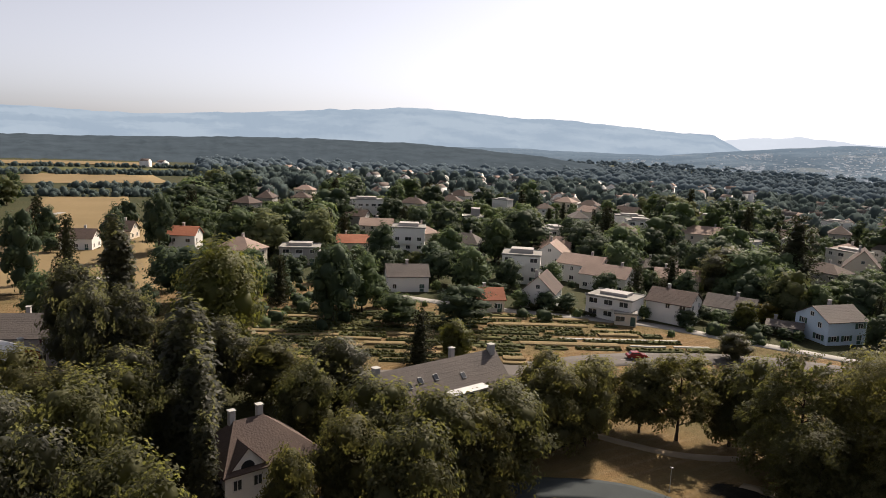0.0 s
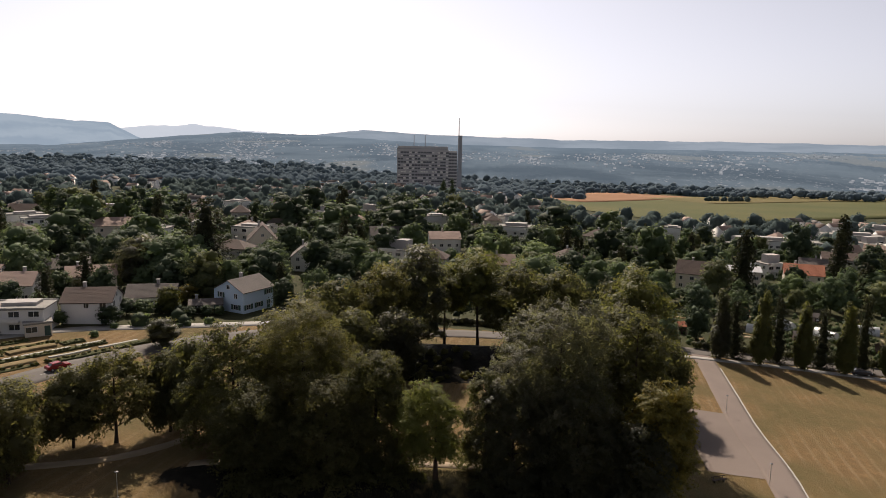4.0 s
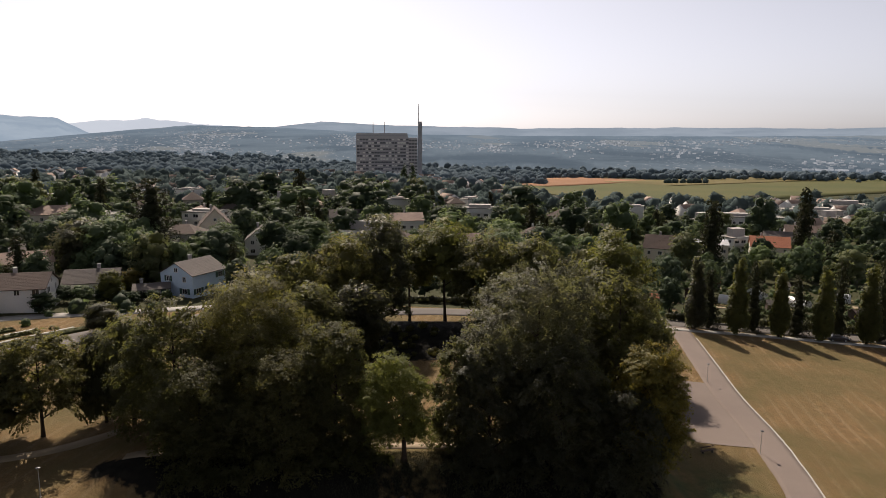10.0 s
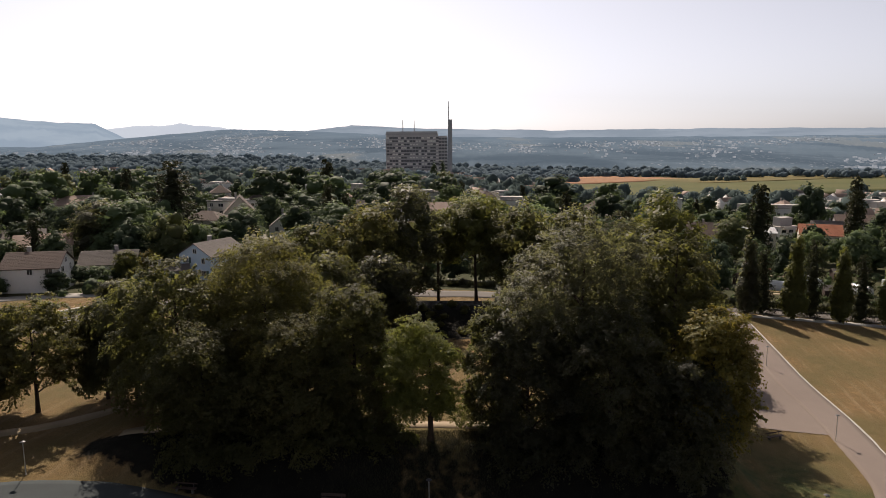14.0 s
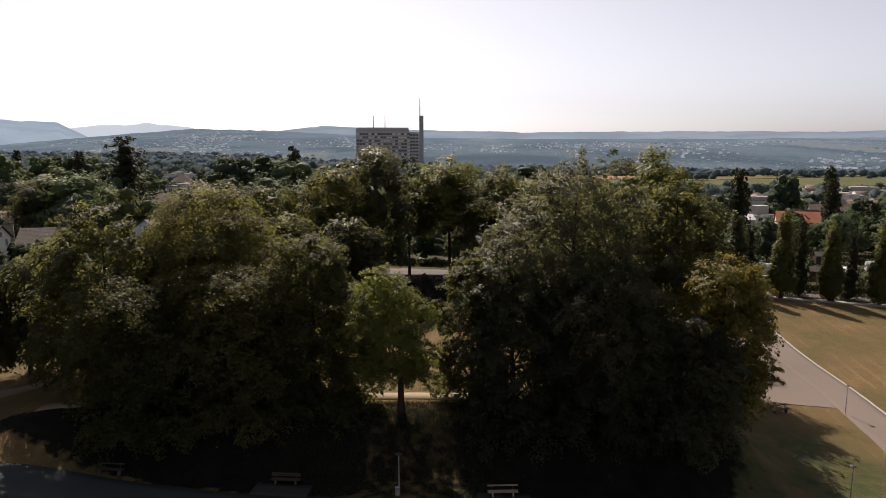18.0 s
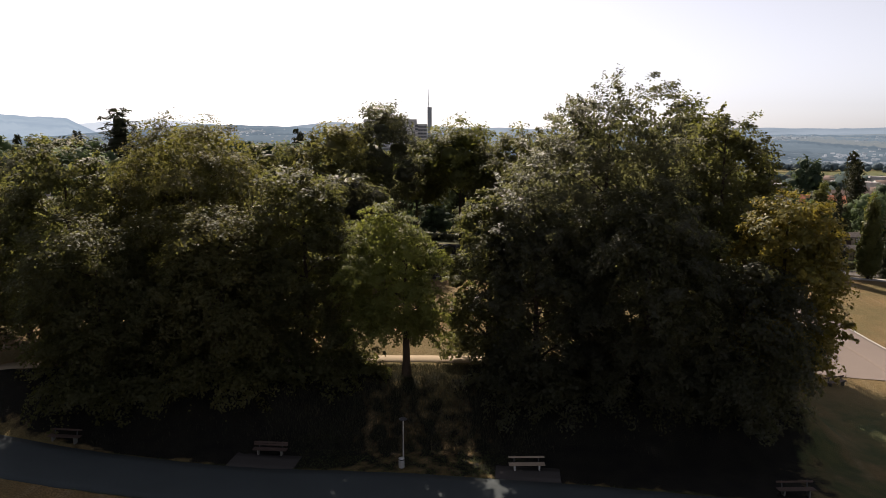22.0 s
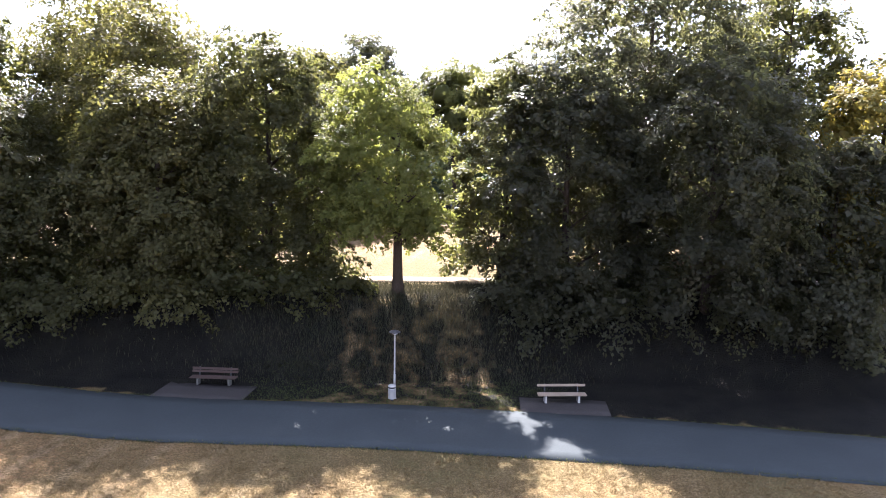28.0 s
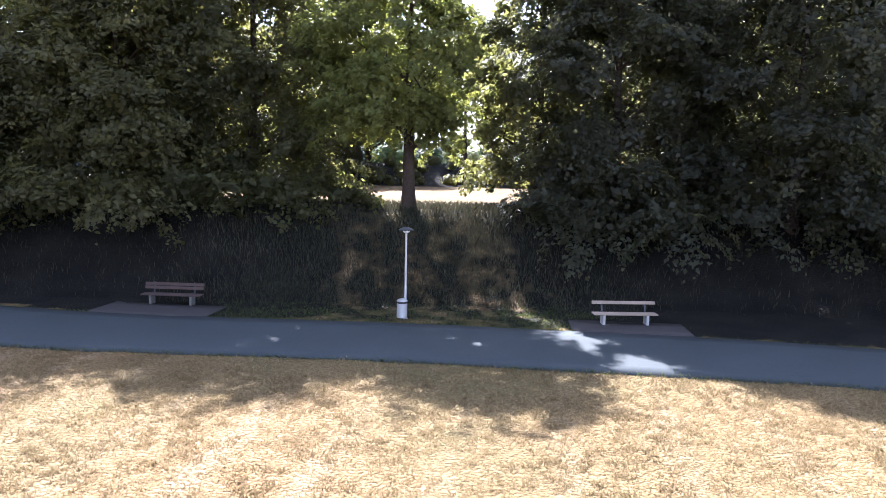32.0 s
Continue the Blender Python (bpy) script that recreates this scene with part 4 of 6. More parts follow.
def bin_at(x, y):
    ob = thing("litter_bin", x, y, gz(x, y), 0, "grey steel litter bin with a dark slot under a hood", "litter bin")
    part("body", lathe([(0.16, 0.12), (0.19, 0.14), (0.19, 0.62), (0.175, 0.64)], 16), METAL_GREY, ob)
    part("opening", lathe([(0.165, 0.64), (0.165, 0.72)], 16), DARK_METAL, ob, "dark opening")
    part("hood", lathe([(0.2, 0.72), (0.2, 0.75), (0.12, 0.8), (0.02, 0.82)], 16), METAL_GREY, ob)
    part("foot", lathe([(0.05, -0.05), (0.05, 0.13)], 8), DARK_METAL, ob)
    return ob


lamp(-0.06, 0.72)
bin_at(-0.16, 0.42)
bench(7.95, 0.35, 2)
bench(-9.2, 2.35, -4, "brown plank bench on concrete legs, darkened for the bank's shade", WOOD_DARK, 2)
bench(24.4, -1.6, 2, "weathered oak plank bench beside the path, darkened for deep shade", WOOD_DARK)
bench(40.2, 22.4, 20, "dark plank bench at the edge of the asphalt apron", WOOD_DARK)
bench(-23.5, 3.0, -6, "brown plank bench under the beeches, darkened for their shade", WOOD_DARK)
for lx, ly in ((51.2, 51.3), (47.8, 23.2), (36.0, 2.2), (-39.0, 3.2)):
    lamp(lx, ly, 3.35, "slim grey park lamp beside the asphalt path")
drape("bench_apron", [(5.9, 0.0), (10.0, -0.4)], 1.9, 0.045, APRON, 0.6, 3, "asphalt niche under the bench", "paving")
drape("bench_apron", [(-11.6, 1.6), (-7.1, 1.0)], 2.2, 0.045, APRON, 0.6, 3, "asphalt niche under the bench", "paving")


# ---- houses ----
WINDOW_ME = {}


def window(parent, m, w, h, shutters=False, label=""):
    key = (round(w, 2), round(h, 2))
    if key not in WINDOW_ME:
        xs = (-w / 2, -w / 2 + 0.09, -0.035, 0.035, w / 2 - 0.09, w / 2)
        zs = (-h / 2, -h / 2 + 0.09, h / 2 - 0.09, h / 2)
        fv = [(px, py, pz) for py in (-0.05, 0.05) for pz in zs for px in xs]
        solid = {(i, j) for i in range(5) for j in range(3) if not (i in (1, 3) and j == 1)}
        ff = []
        for i, j in solid:
            q = (j * 6 + i, j * 6 + i + 1, (j + 1) * 6 + i + 1, (j + 1) * 6 + i)
            ff += [q, tuple(24 + k for k in reversed(q))]
            for di, dj, e in ((0, -1, (q[0], q[1])), (1, 0, (q[1], q[2])), (0, 1, (q[2], q[3])), (-1, 0, (q[3], q[0]))):
                if (i + di, j + dj) not in solid:
                    ff.append((e[1], e[0], e[0] + 24, e[1] + 24))
        pn = boxes((-w / 2 + 0.09, w / 2 - 0.09, -0.005, 0.02, -h / 2 + 0.09, h / 2 - 0.09))
        sh = boxes((-w / 4, w / 4, -0.06, -0.02, -h / 2, h / 2), bevel=0.01)
        WINDOW_ME[key] = (mesh_np("window", fv, ff, (FRAME_MAT,)), from_bm("pane", pn, GLASS), from_bm("shutter", sh, SHUTTER))
    fr, pn, sh = WINDOW_ME[key]
    o = part("window", fr, None, parent, label, m)
    part("pane", pn, None, o)
    if shutters:
        for s in (-1, 1):
            part("shutter", sh, None, o, "", Matrix.Translation((s * (w / 2 + w / 4 + 0.03), 0, 0)))
    return o


def gable_wall(w, d, eave, ridge):
    bm = bmesh.new()
    v = [bm.verts.new(p) for p in ((-w / 2, -d / 2, -0.8), (w / 2, -d / 2, -0.8), (w / 2, d / 2, -0.8), (-w / 2, d / 2, -0.8), (-w / 2, -d / 2, eave), (w / 2, -d / 2, eave), (w / 2, d / 2, eave), (-w / 2, d / 2, eave),
                                   (-w / 2, 0, ridge), (w / 2, 0, ridge))]
    for f in ((0, 1, 5, 4), (1, 2, 6, 9, 5), (2, 3, 7, 6), (3, 0, 4, 8, 7), (4, 5, 9, 8), (6, 7, 8, 9)):
        bm.faces.new([v[i] for i in f])
    return bm


def roof_slab(w, d, eave, ridge, side, over=0.5, thick=0.16):
    """One slope of a gable roof, with courses of tiles as low steps."""
    bm = bmesh.new()
    run, rise = d / 2, ridge - eave
    ln = math.hypot(run, rise)
    ux, uz = run / ln, -rise / ln
    total = ln + over
    n = 12
    prof = []
    for i in range(n):
        a, b = total * i / n, total * (i + 1) / n
        prof += [(side * ux * a, ridge + uz * a + thick - 0.008), (side * ux * b, ridge + uz * b + thick + 0.008)]
    prof += [(side * ux * total, ridge + uz * total), (0.0, ridge)]
    vs = [[bm.verts.new((sx * (w / 2 + over * 0.8), y, z)) for y, z in prof] for sx in (-1, 1)]
    bm.faces.new(vs[0])
    bm.faces.new(list(reversed(vs[1])))
    for i in range(len(prof)):
        j = (i + 1) % len(prof)
        bm.faces.new((vs[0][j], vs[0][i], vs[1][i], vs[1][j]))
    bmesh.ops.recalc_face_normals(bm, faces=bm.faces)
    return bm


def chimney(parent, x, y, z0, z1, s=0.35):
    c = part("chimney", boxes((x - s, x + s, y - s, y + s, z0, z1), bevel=0.03), WALL_GREY, parent)
    part("chimney_cap", boxes((x - s - 0.08, x + s + 0.08, y - s - 0.08, y + s + 0.08, z1 + 0.12, z1 + 0.2), (x - s * 0.6, x + s * 0.6, y - s * 0.6, y + s * 0.6, z1, z1 + 0.12)), CONCRETE, c)


def house(x, y, yaw, w, d, eave, ridge, wall, roof, label, flat=False, name="villa", shutters=False, seed=0, rows=2, dz=0.0, detail=True, cat="house", group="villas round the park"):
    rng = random.Random(seed + int(x * 7 + y * 3))
    ob = thing(name, x, y, gz(x, y) + dz, yaw, label, cat, group)
    if flat:
        part("wall", boxes((-w / 2, w / 2, -d / 2, d / 2, -0.8, eave), bevel=0.02), wall, ob)
        part("roof", boxes((-w / 2 - 0.25, w / 2 + 0.25, -d / 2 - 0.25, d / 2 + 0.25, eave + 0.003, eave + 0.28), bevel=0.03), FLAT_ROOF if roof is None else roof, ob)
        for edge in (-d / 2 - 0.25, d / 2 + 0.05):
            part("parapet", boxes((-w / 2 - 0.25, w / 2 + 0.25, edge, edge + 0.2, eave + 0.283, eave + 0.5)), CONCRETE, ob)
        if ridge - eave > 0.5:
            part("roof_storey", boxes((-w * 0.3, w * 0.3, -d * 0.15, d * 0.32, eave + 0.283, eave + 0.283 + ridge - eave), bevel=0.03), WALL_GREY, ob)
        for q in range(rows - 1):
            part("balcony", boxes((-w * 0.42, w * 0.1, -d / 2 - 1.1, -d / 2 - 0.003, 2.75 * q + 2.7, 2.75 * q + 2.86), (-w * 0.42, w * 0.1, -d / 2 - 1.1, -d / 2 - 1.04, 2.75 * q + 2.86, 2.75 * q + 3.7)), FRAME_MAT, ob)
    else:
        part("wall", gable_wall(w, d, eave, ridge), wall, ob)
        for s in (-1, 1):
            part("roof_slope", roof_slab(w, d, eave, ridge, s), roof, ob)
        chimney(ob, rng.uniform(-w * 0.3, w * 0.3), d * 0.12, ridge - 1.2, ridge + 0.9)
    if detail:
        for side, ln in ((0, w), (1, d), (3, d)):
            n = max(2, int(ln / 3.2))
            for r in range(rows):
                z = 1.5 + r * 2.75
                if z + 0.7 > eave:
                    break
                for i in range(n):
                    if rng.random() < 0.12:
                        continue
                    u = -ln / 2 + ln * (i + 0.5) / n
                    ww = rng.choice((1.1, 1.5)) if not flat else rng.choice((1.5, 2.2))
                    m = pose(0, 0, 0, 0, 0, (0, 90, 180, 270)[side]) @ Matrix.Translation((u, -(d if side in (0, 2) else w) / 2 - 0.02, z))
                    window(ob, m, ww, 1.3, shutters and rng.random() < 0.8)
        if not flat and ridge - eave > 2.4:
            for s in (90, 270):
                window(ob, pose(0, 0, 0, 0, 0, s) @ Matrix.Translation((0, -w / 2 - 0.02, eave + (ridge - eave) * 0.35)), 1.1, 1.1)
        part("door", boxes((-0.55, 0.55, -d / 2 - 0.06, -d / 2 + 0.02, 0.0, 2.1), bevel=0.01), SHUTTER, ob, "", Matrix.Translation((w * 0.33, 0, 0)))
    return ob


# villas beyond the allotments
house(-55, 97, 66, 11.0, 9.6, 5.4, 8.0, WALL_BLUE, TILE_GREY, "pale blue two-storey villa with a grey gable roof", shutters=True)
house(-84.0, 78, 12, 10.6, 9.0, 5.0, 7.5, WALL_WHITE, TILE_BROWN, "white two-storey villa with a brown gable roof")
house(-77, 93.5, 14, 11.5, 8.0, 3.2, 5.6, WALL_WHITE, TILE_GREY, "low white villa with a grey-brown roof and chimney")
house(-93.5, 67, 14, 11.5, 8.5, 5.2, 5.9, WALL_WHITE, FLAT_ROOF, "white flat-roofed villa with wide windows", flat=True)
house(-88.5, 64.5, 36, 5.0, 5.0, 2.6, 3.0, WALL_CREAM, FLAT_ROOF, "low cream garage with a flat roof", flat=True, name="garage", rows=1)
house(-111, 60, 120, 11.0, 8.5, 4.2, 8.2, WALL_WHITE, TILE_BROWN, "white gabled house with a steep dark roof")
house(-113, 91, 15, 13.5, 9.0, 4.6, 7.2, WALL_WHITE, TILE_PALE, "white villa with a pale orange tiled roof")
house(-124, 94, 12, 13.5, 9.5, 5.6, 8.0, WALL_WHITE, TILE_PALE, "white two-storey villa with a pink tiled roof")
house(-134, 77, 40, 11.0, 10.0, 8.2, 9.4, WALL_WHITE, FLAT_ROOF, "white three-storey block with a roof terrace", flat=True, rows=3)
house(-140, 98, 120, 11.0, 9.5, 6.2, 9.6, WALL_WHITE, TILE_PALE, "white house with a pink hipped roof")
house(-148, 108, 30, 12.0, 9.5, 6.2, 9.4, WALL_CREAM, TILE_PALE, "cream house with a pink tiled roof")
house(-116, 121, 30, 12.0, 9.0, 3.6, 5.8, WALL_CREAM, TILE_GREY, "low cream bungalow with a grey roof")
house(-114.5, 44, 60, 7.0, 6.0, 3.2, 5.4, WALL_CREAM, TILE_RED, "small cream house with an orange roof")
house(-100, 106, 30, 12.0, 8.0, 4.8, 7.0, WALL_CREAM, TILE_PALE, "cream villa with a faded tile roof")
house(-62.5, 90.8, 20, 7.5, 4.6, 2.3, 3.2, WALL_GREY, TILE_GREY, "low grey garage with a shallow tiled roof", name="garage", rows=1)
house(-225, 11, 50, 9.0, 8.0, 6.0, 8.4, WALL_WHITE, TILE_RED, "white house with a bright orange roof")
house(-245, -16, 55, 10.0, 8.0, 4.0, 6.6, WALL_WHITE, TILE_BROWN, "white farmhouse with a brown roof in the field")
house(-262, 2, 50, 9, 8, 3.4, 6.4, WALL_CREAM, TILE_BROWN, "cream cottage with a brown roof in the field")
house(-282, 123, 60, 16, 10, 9.5, 10.5, WALL_WHITE, FLAT_ROOF, "white apartment block with rows of balconies", flat=True, rows=3)
house(-181, 71, 50, 11, 10, 10.5, 11.6, WALL_WHITE, FLAT_ROOF, "white four-storey block among trees", flat=True, rows=3)
house(-189, 34, 55, 12, 9, 5.2, 6.2, WALL_GREY, FLAT_ROOF, "grey flat-roofed house among trees", flat=True)
house(-199, 61, 55, 12, 9, 3.8, 6.0, WALL_CREAM, TILE_RED, "cream house with an orange roof among trees")
house(-225, 89, 50, 13, 9, 5.2, 7.6, WALL_CREAM, TILE_PALE, "cream house with a faded roof among trees")
house(-142, 40, 60, 11, 8, 4.2, 6.8, WALL_WHITE, TILE_GREY, "white house with a grey roof behind the gardens")
# beside the park, seen at the start
long_house = house(-69, -11.5, 88, 22.5, 12.0, 4.6, 10.4, WALL_CREAM, TILE_GREY, "long house with a steep grey-brown tiled roof and skylights", name="long_house", rows=1)
gabled = thing("gabled_house", -67.5, -39.8, gz(-65, -41), 90, "cream villa with brown hipped roof and white front gable", "house", "villas round the park")
part("wall", boxes((-5.7, 5.7, -4.1, 4.1, -0.8, 5.35), bevel=0.02), WALL_CREAM, gabled)
bm = bmesh.new()
hv = [bm.verts.new(p) for p in ((-6.2, -4.65, 5.353), (6.2, -4.65, 5.353), (6.2, 4.65, 5.353), (-6.2, 4.65, 5.353), (-6.2, -4.65, 5.5), (6.2, -4.65, 5.5), (6.2, 4.65, 5.5), (-6.2, 4.65, 5.5), (-2.9, 0, 9.7), (0.7, 0, 9.7))]
for f in ((3, 2, 1, 0), (0, 1, 5, 4), (1, 2, 6, 5), (2, 3, 7, 6), (3, 0, 4, 7), (4, 5, 9, 8), (5, 6, 9), (6, 7, 8, 9), (7, 4, 8)):
    bm.faces.new([hv[i] for i in f])
part("hipped_roof", bm, TILE_BROWN, gabled, "dark brown tiled hipped roof")
gable = part("front_gable", gable_wall(5.6, 5.2, 5.3, 8.1), WALL_WHITE, gabled, "white front gable", pose(-3.2, -1.42, 0, 0, 0, -90))
for sx in (-1, 1):
    part("gable_roof", roof_slab(5.6, 5.2, 5.3, 8.1, sx, 0.3), TILE_BROWN, gable)
for u in (-3.0, 0.4):
    chimney(gabled, u, 0.4, 8.9, 10.7)
for u in (-4.4, -2.0, 1.5, 4.2):
    for z in (1.5, 4.1):
        window(gabled, Matrix.Translation((u, -4.22 if u < 0 and z > 3 else -4.12, z)), 1.1, 1.3)
for k, (u, v) in enumerate(((-6.0, 0.35), (-3.9, 0.3), (-1.2, 0.3), (3.5, 0.38))):
    sl = part("skylight", boxes((-0.36, 0.36, -0.5, 0.5, 0.0, 0.12), bevel=0.03), METAL_GREY, long_house, "grey framed skylight", pose(u, -v * 6.0, 10.4 - v * 5.8 + 0.17, 44, 0, 0))
    part("pane", boxes((-0.29, 0.29, -0.42, 0.42, 0.123, 0.14)), GLASS, sl)
for u in (2.6,):
    dm = part("dormer", boxes((-3.4, 3.4, -5.2, -2.6, 5.4, 7.0), bevel=0.03), WALL_CREAM, long_house, "flat-roofed dormer", Matrix.Translation((u, 0, 0)))
    part("dormer_roof", boxes((-3.6, 3.6, -5.5, -2.4, 7.003, 7.14), bevel=0.03), METAL_GREY, dm, "pale sheet-metal dormer roof")
    for w in (-2.3, 0.0, 2.3):
        part("dormer_window", boxes((w - 0.7, w + 0.7, -5.26, -5.203, 5.8, 6.75), bevel=0.01), GLASS, dm)
for u in (-10.4, 10.6):
    chimney(long_house, u, -0.3, 9.0, 11.3, 0.45)
bm = bmesh.new()
arc = [bm.verts.new((0, 0.8 * math.cos(math.pi * k / 10), 0.8 * math.sin(math.pi * k / 10))) for k in range(11)]
bm.faces.new(arc)
ex = bmesh.ops.extrude_face_region(bm, geom=bm.faces[:])
bmesh.ops.translate(bm, verts=[v for v in ex["geom"] if isinstance(v, bmesh.types.BMVert)], vec=(0.08, 0, 0))
bmesh.ops.recalc_face_normals(bm, faces=bm.faces)
part("attic_window", bm, GLASS, gable, "half-round attic window", Matrix.Translation((2.81, 0, 5.9)))
house(-119, -56, 20, 6.0, 5.0, 5.2, 6.4, WALL_RED, WHITE_ROOF, "dark red shed with a white sheet roof", name="shed", rows=0, cat="shed")
house(-130, -50, 60, 14.0, 9.0, 5.0, 8.0, WALL_GREY, TILE_GREY, "grey-walled house with a long grey roof")
house(-172, -30, 60, 9.0, 6.0, 3.0, 4.2, WALL_WHITE, FLAT_ROOF, "low white pavilion with a flat roof", flat=True, rows=1)
# beyond the street
house(130, 196, -20, 13.5, 10, 5.6, 8.8, WALL_CREAM, TILE_RED, "cream villa with a bright orange hipped roof")
house(165, 300, -15, 40, 12, 7.0, 8.4, WALL_WHITE, FLAT_ROOF, "long low white terrace with a flat roof", flat=True)
house(225, 345, -20, 32, 12, 7.0, 8.4, WALL_GREY, FLAT_ROOF, "long low grey terrace with a flat roof", flat=True)
house(265, 380, -20, 26, 12, 8.0, 10.0, WALL_WHITE, FLAT_ROOF, "white terraced flats with stepped roofs", flat=True)
house(168, 243, -20, 16, 10, 6.0, 8.4, WALL_GREY, TILE_BROWN, "grey house with a brown roof and skylight")
house(150, 226, -20, 15, 10, 5.0, 7.4, WALL_CREAM, TILE_GREY, "cream house with a grey roof")
house(86, 181, -25, 15, 10, 6.0, 10.0, WALL_CREAM, TILE_BROWN, "cream house with a steep brown roof")
house(104, 190, -10, 13, 9, 6.6, 8.0, WALL_CREAM, WHITE_ROOF, "cream house with a pale metal roof")
house(-10, 222, 10, 13, 10, 7.0, 9.6, WALL_WHITE, TILE_PALE, "white house with a pale orange roof")
house(25, 298, -8, 19, 12, 7.5, 9.0, WALL_WHITE, FLAT_ROOF, "white modern block with terraces", flat=True, rows=3)
house(-36, 235, 15, 16, 10, 5.0, 8.4, WALL_WHITE, TILE_GREY, "white house with a grey gable roof")
house(-54, 157, 100, 11, 9, 5.0, 8.6, WALL_WHITE, TILE_GREY, "white gabled house with a grey roof")
house(-78, 186, 108, 13, 11, 5.6, 11.4, WALL_CREAM, TILE_BROWN, "large half-timbered villa with a steep red-brown roof")
house(-150, 205, 30, 26, 12, 6.0, 8.8, WALL_CREAM, TILE_PALE, "long cream house with a faded roof")
house(45, 168, -5, 13, 9, 4.6, 7.8, WALL_WHITE, TILE_GREY, "white house with a grey roof among trees")
house(12, 178, 5, 12, 9, 4.6, 7.6, WALL_CREAM, TILE_PALE, "cream house with a faded roof among trees")

HOUSES = [(o.matrix_basis.translation.x, o.matrix_basis.translation.y) for o in scene.collection.objects if o.get("group") == "villas round the park"]


# garden plots behind the row of columnar trees
def garden_shed(x, y, yaw, w, d, h, roof, label):
    ob = thing("garden_shed", x, y, gz(x, y), yaw, label, "shed", "sheds in the garden plots")
    part("wall", gable_wall(w, d, h, h + 0.9), WOOD_DARK, ob)
    for sd in (-1, 1):
        part("roof_slope", roof_slab(w, d, h, h + 0.9, sd, 0.3, 0.08), roof, ob)
    part("door", boxes((-0.45, 0.45, -d / 2 - 0.05, -d / 2 + 0.01, 0.0, 1.9), bevel=0.01), WOOD, ob)
    window(ob, Matrix.Translation((w * 0.32, -d / 2 - 0.02, 1.4)), 0.8, 0.7)


def greenhouse(x, y, yaw, w, ln, label):
    ob = thing("greenhouse", x, y, gz(x, y), yaw, label, "greenhouse", "greenhouses in the garden plots")
    bm = bmesh.new()
    rows = []
    for yy in (-ln / 2, ln / 2):
        rows.append([bm.verts.new((w / 2 * math.cos(math.pi * k / 10), yy, -0.1 + 2.4 * math.sin(math.pi * k / 10))) for k in range(11)])
    for k in range(10):
        bm.faces.new((rows[0][k], rows[0][k + 1], rows[1][k + 1], rows[1][k]))
    bm.faces.new(rows[0])
    bm.faces.new(list(reversed(rows[1])))
    part("film", bm, FILM, ob)
    for k in range(5):
        yy = -ln / 2 + ln * k / 4
        bm = bmesh.new()
        a = [(w / 2 * 1.01 * math.cos(math.pi * i / 10), -0.1 + 2.43 * math.sin(math.pi * i / 10)) for i in range(11)]
        for (x0, z0), (x1, z1) in zip(a, a[1:]):
            q = [bm.verts.new(c) for c in ((x0, yy - 0.04, z0), (x1, yy - 0.04, z1), (x1, yy + 0.04, z1), (x0, yy + 0.04, z0))]
            bm.faces.new(q)
        part("hoop", bm, METAL_GREY, ob)
    part("door", boxes((-0.5, 0.5, -ln / 2 - 0.05, -ln / 2 - 0.003, 0.0, 1.9), bevel=0.01), FRAME_MAT, ob)


for row in ((61, 110, -10, 4.5, 3.2, 2.3, TILE_RED), (74, 121, 15, 3.6, 2.8, 2.2, TILE_BROWN), (90, 108, -15, 3.4, 2.8, 2.2, TILE_GREY), (108, 101, 10, 3.8, 3.0, 2.2, TILE_BROWN), (121, 112, -20, 3.6, 2.8, 2.2, FLAT_ROOF), (84, 134, 20, 3.8, 2.8, 2.2, TILE_RED), (104, 132, -5, 3.4, 2.8, 2.2, TILE_GREY)):
    garden_shed(*row, "small brown wooden garden shed among the plots")
for row in ((100, 115, 20, 3.2, 6.5), (114, 122, 70, 3.2, 7.0), (82, 116, 60, 3.0, 5.5), (93, 124, 10, 3.0, 6.0), (70, 104, 40, 2.8, 4.5), (124, 100, 30, 3.0, 6.0)):
    greenhouse(*row, "white plastic tunnel greenhouse in the garden plots")
PLOTS = (52, 132, 96, 140)


